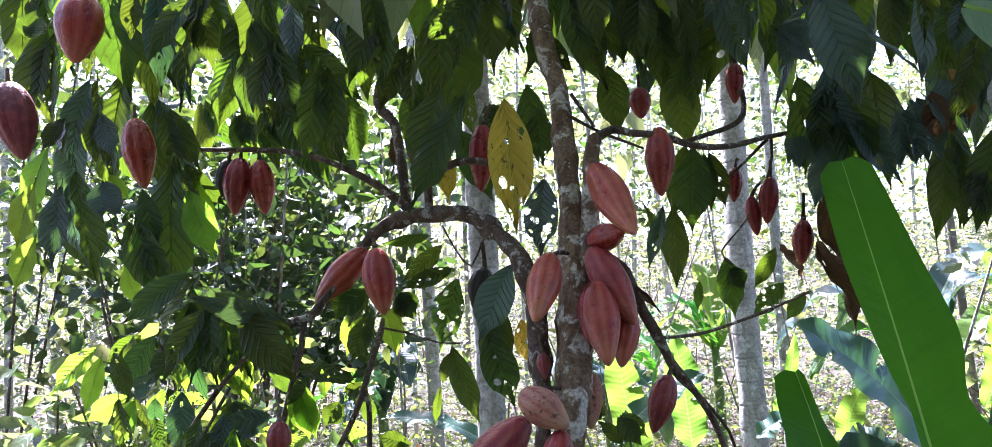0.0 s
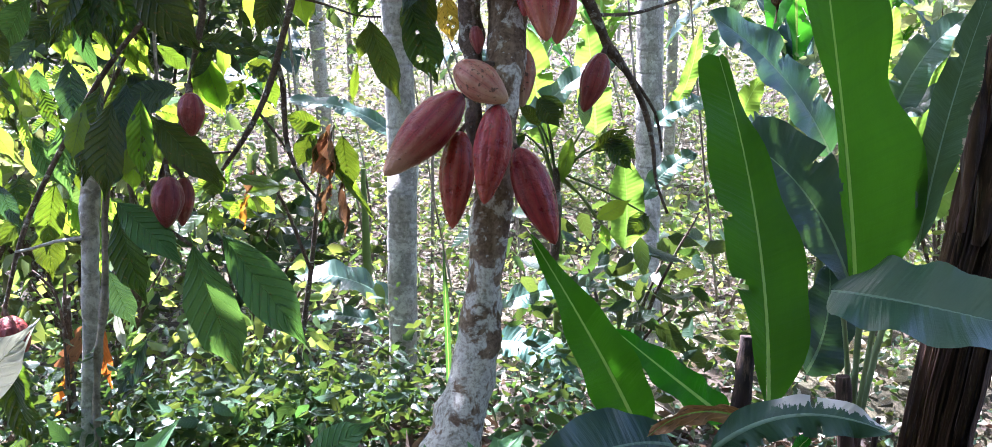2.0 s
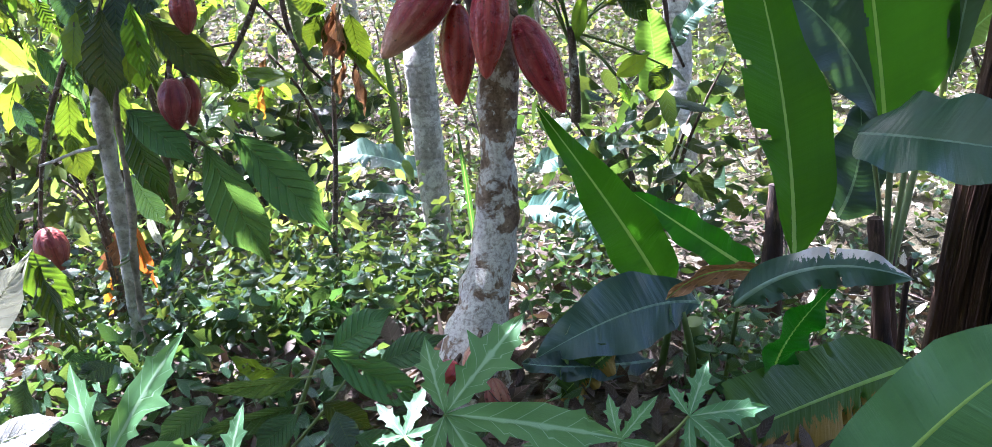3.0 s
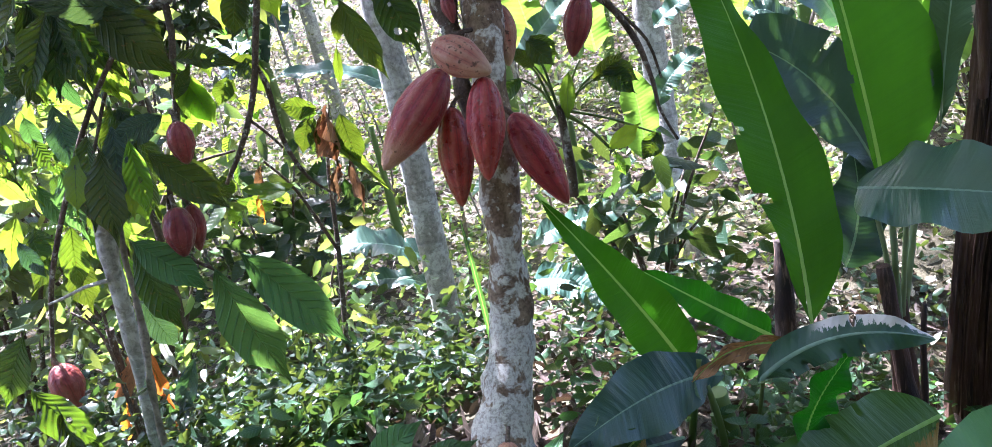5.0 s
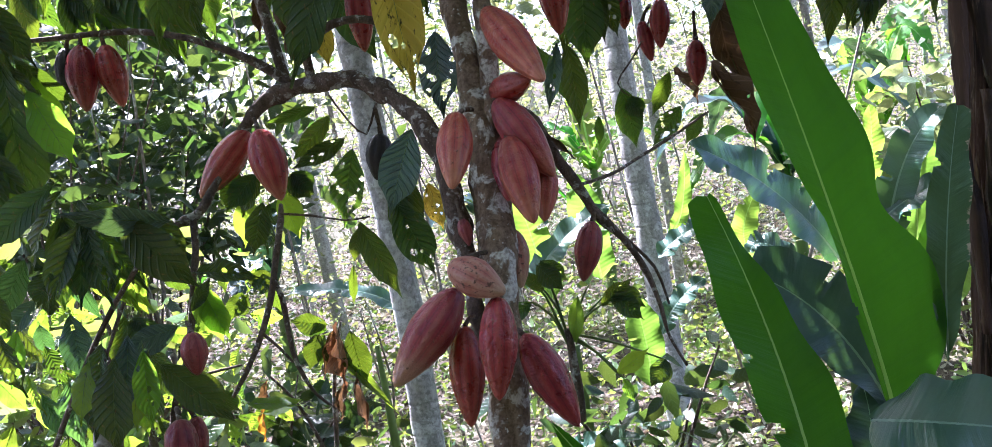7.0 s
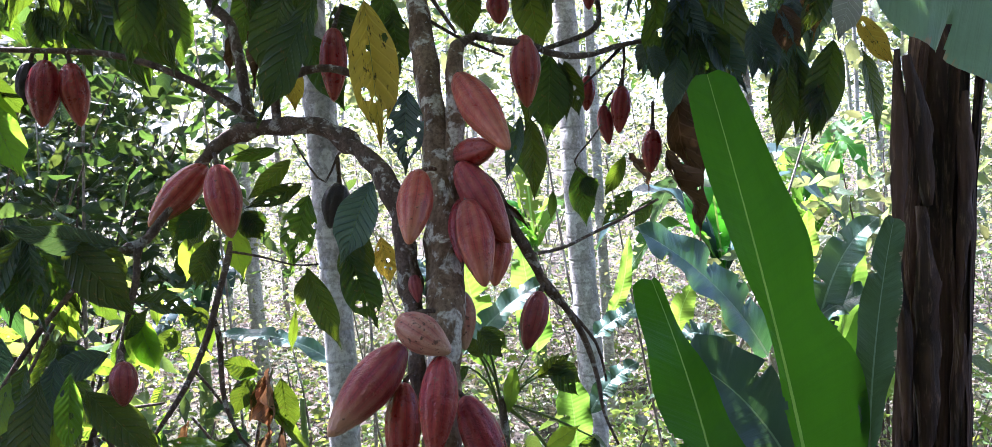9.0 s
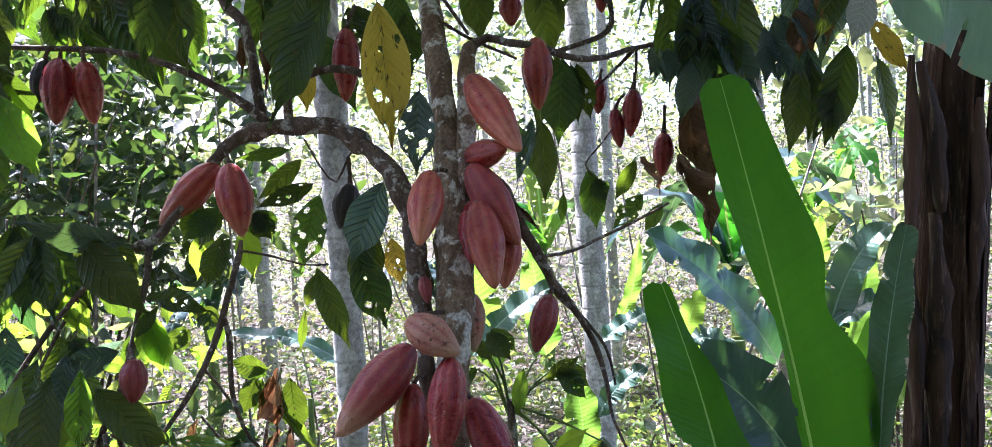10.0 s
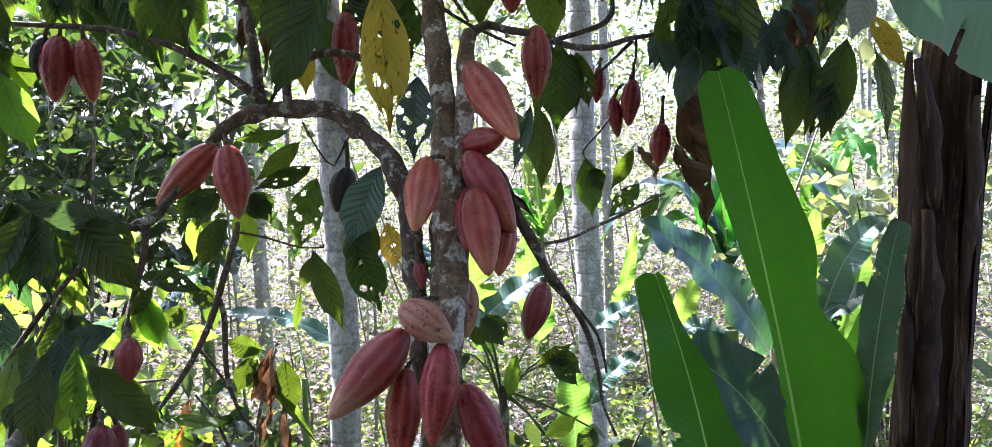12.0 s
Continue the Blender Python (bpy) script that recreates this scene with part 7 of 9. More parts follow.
stuff("undergrowth", "dark low weeds round the foot of the trees", "weeds", WEED_SHADED, 6, 7000, 6, -3, 3.5, 1.9, 3.5, 0.02, 0.3, 0.02, 0.065, clump=0.09, keep=clear)
stuff("undergrowth", "dark ferny seedlings beside the trunk", "weeds", WEED_SHADED, 17, 4200, 17, -1.1, 0.0, 2.15, 3.0, 0.02, 0.16, 0.025, 0.06, clump=0.05)
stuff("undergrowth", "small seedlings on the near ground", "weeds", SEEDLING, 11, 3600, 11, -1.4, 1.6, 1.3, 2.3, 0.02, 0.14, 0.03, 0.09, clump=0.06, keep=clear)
stuff("undergrowth", "knee-high leafy weeds and saplings", "weeds", WEED_SUNLIT, 3, 7500, 3, -7, 8, 4.0, 10, 0.15, 0.8, 0.04, 0.095, clump=0.16, keep=clear)
stuff("thicket", "sunlit bushes on the slope behind", "bushes", CANOPY, 4, 40000, 4, -13, 15, 7, 20, 0.1, 1.9, 0.035, 0.085, clump=0.28)
stuff("far_woods", "bright leaves of the woods up the slope", "woods", CANOPY, 5, 34000, 5, -30, 34, 18, 42, 0.3, 8.0, 0.12, 0.26, clump=0.8)


# ---- thin stems and twigs of the understorey ----
def thin_stems(n=130):
    rng = random.Random(12)
    for i in range(n):
        y = 3.9 + 13 * rng.random() ** 1.3
        x = rng.uniform(-0.62, 0.7) * (y + 1)
        g, h, r = ground_height(x, y), rng.uniform(0.5, 2.6) * (1 + 0.06 * y), rng.uniform(0.003, 0.012) * (1 + 0.03 * y)
        lean = Vector((rng.gauss(0, 0.22), rng.gauss(0, 0.22), 1)) * h
        o = Vector((x, y, g - 0.03))
        bm = bmesh.new()
        tube(bm, [(*o, r), (*(o + lean * 0.5 + Vector((rng.gauss(0, 0.03), 0, 0))), r * 0.8), (*(o + lean), r * 0.4)], 5, 0.6, 0.0)
        tagged(new("thin_sapling", finish("thin_sapling", bm, GREY_BARK)), "thin bare grey sapling stem", "sapling", "thin saplings")
    bm = bmesh.new()
    for i in range(260):
        y = 2.2 + 7 * rng.random()
        x = rng.uniform(-0.6, 0.7) * (y + 1)
        a, l = rng.uniform(0, 6.28), rng.uniform(0.1, 0.5)
        o, e = Vector((x, y, ground_height(x, y) + 0.02)), Vector((x + l * math.cos(a), y + l * math.sin(a), 0))
        e.z = ground_height(e.x, e.y) + rng.uniform(0.01, 0.08)
        tube(bm, [(*o, 0.005), (*e, 0.002)], 5, 0.6, 0.0)
    tagged(new("fallen_twigs", finish("fallen_twigs", bm, GREY_BARK)), "fallen twigs on the forest floor", "twigs", kind="stuff")


thin_stems()
def glade(x, y, lift):
    """Thin the boughs where the sun falls through on to the weeds behind the trunk."""
    gx, gy = x + 0.341 * lift, y - 0.642 * lift
    return ~((gx > -2.0) & (gx < 0.4) & (gy > 5.3) & (gy < 8.4) & ((x * 37.1) % 1.0 < 0.65))


stuff("understorey_leaves", "scattered small leaves of the understorey", "foliage", CANOPY, 10, 36000, 10, -8, 9, 4.5, 12, 0.15, 2.2, 0.022, 0.058, clump=0.22)


stuff("tree_foliage", "loose sprays of small leaves among the stems", "foliage", CANOPY, 13, 58000, 13, -11, 12, 6, 17, 1.4, 5.2, 0.04, 0.095, clump=0.3, keep=glade)


stuff("tree_foliage", "darker boughs of leaves high among the stems", "foliage", WEED_SHADED, 16, 8000, 16, -9, 10, 7, 14, 2.4, 6.0, 0.08, 0.17, clump=0.4, keep=glade)


# ---- trees behind ----
def forest_tree(seed, height, radius, bark, label, leaves=200, spread=1.9, size=(0.14, 0.28)):
    """A slim straight tree at the origin: tapered trunk, limbs, and a loose crown of single leaves."""
    rng = np.random.default_rng(seed)
    ob = thing("forest_tree", (0, 0, 0), label, "tree", "slim trees behind")
    lean = rng.normal(size=2) * 0.025 * height
    spine = [(lean[0] * k * k, lean[1] * k * k, height * k - 0.15, radius * (1.0 - 0.72 * k) * (1.35 if k == 0 else 1)) for k in (0, 0.08, 0.3, 0.55, 0.8, 1)]
    limb(ob, "trunk", spine, bark, 14, 0.25, 0.05)
    hubs = []
    for i in range(9):
        k = 0.5 + 0.5 * i / 9
        a = i * 2.4 + seed
        o = Vector((lean[0] * k * k, lean[1] * k * k, height * k - 0.15))
        r = spread * (0.5 + 0.6 * rng.random()) * (1.25 - k * 0.6)
        e = o + Vector((math.cos(a) * r, math.sin(a) * r, r * 0.45 * rng.random()))
        limb(ob, "limb", [(*o, radius * 0.35), (*((o + e) / 2 + Vector((0, 0, 0.1))), radius * 0.2), (*e, radius * 0.07)], bark, 6, 0.3, 0.06)
        hubs += [(np.array(o * (1 - q) + e * q), 0.28 + 0.3 * q) for q in (0.45, 0.75, 1.0)]
    pick = rng.integers(0, len(hubs), leaves)
    c = np.array([hubs[i][0] for i in pick]) + rng.normal(size=(leaves, 3)) * np.array([hubs[i][1] for i in pick])[:, None] * np.array((1, 1, 0.65))
    w = rng.normal(size=(leaves, 3))
    w[:, 2] = w[:, 2] * 0.4 - 0.5
    leaf_cloud("crown", c, rng.uniform(*size, leaves), w, CANOPY, seed, ob)
    return ob


def plant_trees():
    kinds = [forest_tree(21, 8.5, 0.05, PALE_BARK, "slim tree with pale ringed bark"), forest_tree(22, 7.0, 0.04, GREY_BARK, "slim tree with grey bark", 150, 1.6),
             forest_tree(23, 10.5, 0.065, PALE_BARK, "tall straight tree with grey bark", 240, 2.2), forest_tree(24, 6.0, 0.026, PALE_BARK, "thin pole-like sapling with pale bark", 110, 1.2)]
    rng = np.random.default_rng(7)
    spots, k = [], 0
    while len(spots) < 60 and k < 4000:
        k += 1
        y = 6.8 + 26 * rng.random() ** 1.5
        x = rng.uniform(-0.62, 0.72) * (y + 1.5)
        if all((x - a) ** 2 + (y - b) ** 2 > (0.3 + 0.055 * y) ** 2 for a, b in spots) and not (y < 7 and abs(x) < 0.5):
            spots.append((x, y))
    spots = [(x - 4.5, y + 1.0) if -4.6 < x < -2.2 and y < 8.6 else (x, y) for x, y in spots]
    spots = [(x - 3.5, y) if -3.4 < x < -2.8 and 10.8 < y < 11.5 else (x, y) for x, y in spots]
    # Unseen trees beside and behind the camera, added to shade the clearing.
    shade = [(-2.6, 0.6), (2.8, 0.3), (-1.5, -1.6), (1.6, -2.2), (0.2, -3.2), (-3.4, -1.2), (3.6, -1.6)]
    spots += shade + [(-4.5, 1.0), (5.2, 0.5), (-3.8, -3.5), (3.5, -4.5), (0.5, -5.5)]
    for i, (x, y) in enumerate(spots):
        m = pose(x, y, ground_height(x, y), rng.uniform(-3, 3), rng.uniform(-3, 3), rng.uniform(0, 360))
        if i < 4:
            kinds[i].matrix_basis = m
        else:
            copy_thing(kinds[(i * 7 + i // 4) % 4], m)


plant_trees()

pale_tree = thing("forest_tree", (-0.103, 3.150, -0.441), "pale grey trunk with faint rings, close behind the cacao", "tree", "slim trees behind")
limb(pale_tree, "trunk", [(-0.093, 3.150, -0.591, 0.0722), (-0.114, 3.150, -0.265, 0.0559), (-0.103, 3.200, 0.443, 0.0559), (-0.095, 3.250, 0.523, 0.0559), (-0.103, 3.300, 0.838, 0.0559), (-0.113, 3.350, 1.183, 0.0559), (-0.124, 3.420, 1.609, 0.0559), (-0.175, 3.720, 3.535, 0.0504), (-0.247, 4.140, 6.232, 0.0360)], PALE_BARK, 20, 0.06, 0.05)
pale_tree_far = thing("forest_tree", (1.105, 4.000, -0.670), "pale grey trunk with faint rings and lichen", "tree", "slim trees behind")
limb(pale_tree_far, "trunk", [(1.105, 4.000, -0.970, 0.0698), (1.012, 4.000, -0.239, 0.0642), (1.051, 4.200, 0.230, 0.0642), (1.067, 4.300, 0.746, 0.0642), (1.076, 4.400, 1.377, 0.0642), (1.109, 4.550, 2.039, 0.0642), (1.192, 5.050, 4.624, 0.0576), (1.316, 5.800, 8.503, 0.0416)], PALE_BARK, 20, 0.06, 0.05)


def top_crown(tree, x, y, z, seed, n=420, spread=1.3):
    rng = np.random.default_rng(seed)
    c = rng.normal(size=(n, 3)) * np.array((spread, spread, 0.7)) + np.array((x, y, z))
    w = rng.normal(size=(n, 3))
    w[:, 2] -= 0.6
    leaf_cloud("crown", c, rng.uniform(0.14, 0.28, n), w, CANOPY, seed, tree)


top_crown(pale_tree, 0.12, 4.2, 6.2, 31)
top_crown(pale_tree_far, 1.32, 5.80, 8.50, 32)
sapling = thing("sapling", (-0.953, 2.140, -0.497), "thin pale grey sapling with a slimmer stem twined against it", "sapling")
limb(sapling, "stem", [(-0.953, 2.140, -0.497, 0.0223), (-0.934, 2.160, -0.310, 0.0202), (-0.917, 2.170, -0.167, 0.0188), (-0.893, 2.180, -0.010, 0.0182), (-0.878, 2.190, 0.101, 0.0183), (-0.862, 2.200, 0.247, 0.0191), (-0.843, 2.200, 0.391, 0.0206), (-0.828, 2.200, 0.525, 0.0214), (-0.814, 2.200, 0.651, 0.0222), (-0.797, 2.210, 0.750, 0.0200), (-0.774, 2.220, 0.837, 0.0154)], PALE_BARK, 14, 0.02, 0.10)
limb(sapling, "stem", [(-0.899, 2.130, -0.404, 0.0096), (-0.881, 2.140, -0.280, 0.0097), (-0.855, 2.140, -0.113, 0.0089), (-0.847, 2.140, 0.008, 0.0089), (-0.837, 2.150, 0.157, 0.0082), (-0.819, 2.160, 0.298, 0.0082), (-0.793, 2.170, 0.432, 0.0090), (-0.783, 2.180, 0.547, 0.0076), (-0.770, 2.180, 0.659, 0.0076), (-0.745, 2.200, 0.792, 0.0061)], GREY_BARK, 10, 0.02, 0.12, "slimmer grey stem")
limb(sapling, "twig", [(-0.830, 2.180, 0.582, 0.0068), (-0.904, 2.200, 0.571, 0.0046), (-0.976, 2.220, 0.548, 0.0039), (-1.016, 2.220, 0.541, 0.0031)], PALE_BARK, 7, 0.03, 0.1, "pale dead twig")
dark_sapling = thing("sapling", (-1.079, 2.500, -0.504), "dark dead sapling with rotting fibrous stem", "sapling")
limb(dark_sapling, "stem", [(-1.079, 2.500, -0.504, 0.0157), (-1.066, 2.500, -0.187, 0.0142), (-1.054, 2.500, -0.006, 0.0126), (-1.045, 2.500, 0.187, 0.0110), (-1.031, 2.500, 0.329, 0.0094)], BRANCH, 8, 0.03, 0.14)
limb(dark_sapling, "stem", [(-1.082, 2.470, -0.357, 0.0078), (-1.058, 2.470, -0.124, 0.0070), (-1.047, 2.470, 0.074, 0.0062), (-1.029, 2.470, 0.281, 0.0054), (-1.014, 2.470, 0.408, 0.0047)], BRANCH, 8, 0.03, 0.14)
limb(dark_sapling, "stem", [(-1.045, 2.440, -0.153, 0.0060), (-1.035, 2.440, 0.024, 0.0054), (-1.023, 2.440, 0.212, 0.0048), (-1.033, 2.440, 0.353, 0.0042), (-1.087, 2.440, 0.428, 0.0036)], BRANCH, 8, 0.03, 0.14)
limb(dark_sapling, "stem", [(-1.028, 2.410, -0.091, 0.0042), (-1.018, 2.410, 0.123, 0.0037), (-1.012, 2.410, 0.324, 0.0032), (-1.036, 2.410, 0.423, 0.0026)], BRANCH, 8, 0.03, 0.14)
leaf(dark_sapling, (-0.916, 2.420, 0.327), (-0.914, 2.400, 0.069), 0.051, ORANGE, 0, 20, label="orange dead leaf")
leaf(dark_sapling, (-0.921, 2.450, 0.030), (-0.889, 2.430, -0.055), 0.038, ORANGE, 6, 0, label="orange-brown dead leaf")
leaf(dark_sapling, (-0.984, 2.500, 0.242), (-1.052, 2.480, 0.070), 0.031, ROLLED, 6, 10, label="brown curled dead leaf")
leaf(dark_sapling, (-1.043, 2.500, 0.102), (-1.105, 2.480, -0.033), 0.028, ORANGE, 7, 10, label="orange-brown dead leaf")
leaf(dark_sapling, (-0.828, 2.300, 0.466), (-0.773, 2.280, 0.302), 0.074, CACAO_BLUE, 0, 10)
leaf(dark_sapling, (-0.756, 2.320, 0.263), (-0.860, 2.300, 0.078), 0.058, CACAO_BLUE, 1, -15)
leaf(dark_sapling, (-0.859, 2.400, 0.329), (-0.843, 2.380, 0.197), 0.023, PALE, 0, 10, label="pale bleached hanging leaf")
leaf(dark_sapling, (-0.828, 1.750, 0.464), (-0.796, 1.700, 0.222), 0.082, CACAO, 1, 10)


# ---- bananas further back ----
def far_banana(x, y, height, count, seed, material, width=0.3):
    rng = random.Random(seed)
    g = ground_height(x, y)
    ob = thing("banana_plant", (x, y, g), "banana plant with arching sunlit leaves, further back", "banana plant", "bananas behind")
    limb(ob, "pseudostem", [(x, y, g - 0.05, 0.06), (x + 0.02, y, g + height * 0.35, 0.05), (x, y, g + height * 0.7, 0.035)], STALK, 12, 0.1, 0.05)
    for i in range(count):
        a = i * 2.399 + seed
        out, up = rng.uniform(0.35, 0.8) * height * 0.75, rng.uniform(0.2, 0.75) * height
        b = Vector((x, y, g + height * 0.66))
        tip = b + Vector((math.cos(a) * out, math.sin(a) * out * 0.8, up * 0.5 - 0.3 * out))
        mid = b + Vector((math.cos(a) * out * 0.45, math.sin(a) * out * 0.36, up * 0.62))
        banana_leaf(ob, b, mid, tip, width * rng.uniform(0.8, 1.1), material if i % 3 else BANANA, (0, -0.2, 1), 0.35, 0.012, seed + i, rng.randint(2, 6), 0.2, wave=0.02)


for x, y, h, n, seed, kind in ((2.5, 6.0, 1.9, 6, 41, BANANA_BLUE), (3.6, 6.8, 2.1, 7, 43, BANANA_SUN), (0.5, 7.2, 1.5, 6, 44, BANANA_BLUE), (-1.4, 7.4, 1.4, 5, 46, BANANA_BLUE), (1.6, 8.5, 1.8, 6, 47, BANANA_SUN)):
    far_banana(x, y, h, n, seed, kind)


# ---- shrubs and a second cacao behind ----
def shrub(name, label, category, x, y, z0, z1, rx, ry, n, size, material, seed, stems=5, slim=0.42):
    rng = np.random.default_rng(seed)
    g = ground_height(x, y)
    ob = thing(name, (x, y, g), label, category)
    hubs = []
    for i in range(stems):
        a = 2.4 * i + seed
        e = Vector((x + math.cos(a) * rx * rng.uniform(0.4, 1), y + math.sin(a) * ry * rng.uniform(0.4, 1), g + rng.uniform(z0 + (z1 - z0) * 0.4, z1)))
        o = Vector((x, y, g - 0.05))
        mid = o.lerp(e, 0.5) + Vector((0, 0, 0.15 * (z1 - z0)))
        limb(ob, "stem", [(*o, 0.012), (*mid, 0.008), (*e, 0.003)], BRANCH, 7, 0.12, 0.1)
        hubs += [np.array(mid), np.array(mid.lerp(e, 0.5)), np.array(e)]
    hubs = np.array(hubs)
    c = hubs[rng.integers(0, len(hubs), n)] + rng.normal(size=(n, 3)) * np.array((rx, ry, (z1 - z0) * 0.4)) * 0.34
    c[:, 2] = np.clip(c[:, 2], g + z0 * 0.7 + 0.05, None)
    w = rng.normal(size=(n, 3))
    w[:, 2] = w[:, 2] * 0.4 - 0.45
    leaf_cloud("foliage", c, rng.uniform(*size, n), w, material, seed, ob, slim=slim)
    return ob


for name, label, cat, *rest in (
        ("shrub", "dense dark-leaved shrub beyond the cacao's branch", "shrub", -2.1, 4.8, 1.6, 3.2, 0.9, 0.6, 420, (0.09, 0.18), WEED_SHADED, 51, 7),
        ("shrub", "dense small-leaved shrub in deep shade", "shrub", -1.9, 5.6, 2.15, 3.3, 1.25, 0.5, 2300, (0.08, 0.17), WEED_SHADED, 57, 9),
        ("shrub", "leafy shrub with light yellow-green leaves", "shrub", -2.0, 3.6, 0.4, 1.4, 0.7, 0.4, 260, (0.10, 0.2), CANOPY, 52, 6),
        ("shrub", "leafy shrub in half shade", "shrub", -3.6, 5.6, 1.9, 4.6, 1.1, 0.8, 520, (0.10, 0.2), WEED_SHADED, 53, 7),
        ("shrub", "low leafy shrub on the forest floor", "shrub", -0.6, 3.0, 0.05, 0.5, 0.3, 0.2, 160, (0.05, 0.10), WEED_SUNLIT, 58, 7),
        ("shrub", "low leafy shrub on the forest floor", "shrub", -1.2, 3.1, 0.05, 0.6, 0.35, 0.25, 180, (0.05, 0.10), WEED_SUNLIT, 61, 8),
        ("shrub", "young shrub with broad leaves", "shrub", -1.0, 4.4, 0.3, 1.0, 0.6, 0.4, 220, (0.10, 0.18), WEED_SHADED, 54, 5),
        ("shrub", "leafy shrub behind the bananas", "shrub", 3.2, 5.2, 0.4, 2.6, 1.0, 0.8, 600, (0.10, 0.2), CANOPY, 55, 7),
        ("shrub", "bushy young shrub with light leaves in the sun", "shrub", -1.55, 3.75, 0.5, 1.6, 0.7, 0.35, 520, (0.07, 0.15), WEED_SUNLIT, 62, 8),
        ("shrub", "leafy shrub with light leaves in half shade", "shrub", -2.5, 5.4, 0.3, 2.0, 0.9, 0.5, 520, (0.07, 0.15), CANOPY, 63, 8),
        ("shrub", "tall dense shrub in deep shade", "shrub", -2.3, 6.6, 2.1, 4.0, 0.9, 0.4, 2600, (0.08, 0.15), WEED_SHADED, 64, 9),
        ("shrub", "low shrub behind the trunk", "shrub", 0.7, 3.2, 0.1, 0.8, 0.4, 0.3, 160, (0.08, 0.16), WEED_SHADED, 56, 6)):
    shrub(name, label, cat, *rest)

banana_behind = thing("banana_plant", (1.629, 3.500, -0.018), "banana plant with a broad tattered waxy leaf, behind", "banana plant", "bananas behind")
limb(banana_behind, "pseudostem", [(1.629, 3.500, -0.318, 0.022), (1.629, 3.500, -0.018, 0.018), (1.629, 3.500, 0.282, 0.012)], STALK, 12, 0.06, 0.06)
banana_leaf(banana_behind, (1.614, 3.450, 0.527), (1.369, 3.400, 0.855), (1.062, 3.400, 1.094), 0.212, BANANA_TEAL, seed=81, blunt=0.4, roll=0.2, wave=0.02, face=(-0.2, -0.6, 0.8), tears=5)
banana_leaf(banana_behind, (1.781, 3.400, 0.527), (1.853, 3.300, 0.894), (1.981, 3.200, 1.081), 0.150, BANANA_TEAL, seed=82, blunt=0.3, face=(-0.2, -0.6, 0.8), tears=5)
banana_leaf(banana_behind, (1.755, 3.400, 0.632), (1.851, 3.300, 0.744), (2.031, 3.200, 0.810), 0.120, BANANA_TEAL, seed=83, blunt=0.3, face=(-0.2, -0.6, 0.8), tears=5)
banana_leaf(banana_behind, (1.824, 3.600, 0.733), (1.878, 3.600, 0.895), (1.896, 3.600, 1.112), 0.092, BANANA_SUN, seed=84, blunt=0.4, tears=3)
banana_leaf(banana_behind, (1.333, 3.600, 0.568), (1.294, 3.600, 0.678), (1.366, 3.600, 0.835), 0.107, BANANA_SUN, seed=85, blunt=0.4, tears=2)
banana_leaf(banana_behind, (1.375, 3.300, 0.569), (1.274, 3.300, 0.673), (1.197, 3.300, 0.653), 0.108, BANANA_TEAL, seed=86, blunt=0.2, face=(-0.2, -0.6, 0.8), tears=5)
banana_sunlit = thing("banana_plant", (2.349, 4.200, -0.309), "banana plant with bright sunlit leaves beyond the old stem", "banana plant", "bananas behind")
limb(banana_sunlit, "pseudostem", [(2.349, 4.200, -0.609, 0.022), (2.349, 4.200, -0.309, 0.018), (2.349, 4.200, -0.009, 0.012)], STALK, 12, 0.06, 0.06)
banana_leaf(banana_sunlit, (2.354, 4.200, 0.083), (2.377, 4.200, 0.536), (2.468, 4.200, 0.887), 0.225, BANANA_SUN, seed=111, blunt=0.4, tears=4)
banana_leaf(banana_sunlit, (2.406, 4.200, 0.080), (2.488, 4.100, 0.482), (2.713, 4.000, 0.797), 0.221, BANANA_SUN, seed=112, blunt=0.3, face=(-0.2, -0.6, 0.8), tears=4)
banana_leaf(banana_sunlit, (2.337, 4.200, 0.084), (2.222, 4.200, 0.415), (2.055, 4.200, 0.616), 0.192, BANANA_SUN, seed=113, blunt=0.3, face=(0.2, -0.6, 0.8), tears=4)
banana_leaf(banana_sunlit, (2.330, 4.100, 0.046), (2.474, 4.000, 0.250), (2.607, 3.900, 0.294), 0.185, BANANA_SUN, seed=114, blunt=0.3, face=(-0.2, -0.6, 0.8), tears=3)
banana_beyond = thing("banana_plant", (0.504, 3.400, 0.103), "banana plant with pale sunlit leaves, behind the trunk", "banana plant", "bananas behind")
limb(banana_beyond, "pseudostem", [(0.504, 3.400, -0.197, 0.022), (0.504, 3.400, 0.103, 0.018), (0.504, 3.400, 0.403, 0.012)], STALK, 12, 0.06, 0.06)
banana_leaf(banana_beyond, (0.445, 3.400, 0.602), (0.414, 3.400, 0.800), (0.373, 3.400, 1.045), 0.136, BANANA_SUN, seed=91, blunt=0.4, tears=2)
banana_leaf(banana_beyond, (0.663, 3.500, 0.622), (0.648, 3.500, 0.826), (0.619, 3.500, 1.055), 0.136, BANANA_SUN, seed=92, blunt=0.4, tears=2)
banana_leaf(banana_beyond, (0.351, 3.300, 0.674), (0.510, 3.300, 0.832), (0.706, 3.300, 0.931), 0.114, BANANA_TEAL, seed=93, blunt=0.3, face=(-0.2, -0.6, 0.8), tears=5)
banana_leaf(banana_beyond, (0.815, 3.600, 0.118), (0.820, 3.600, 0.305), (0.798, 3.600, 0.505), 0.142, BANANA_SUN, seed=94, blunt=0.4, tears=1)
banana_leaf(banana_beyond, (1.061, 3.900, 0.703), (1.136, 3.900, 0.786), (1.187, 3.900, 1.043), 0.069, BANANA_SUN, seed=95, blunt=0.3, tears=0)
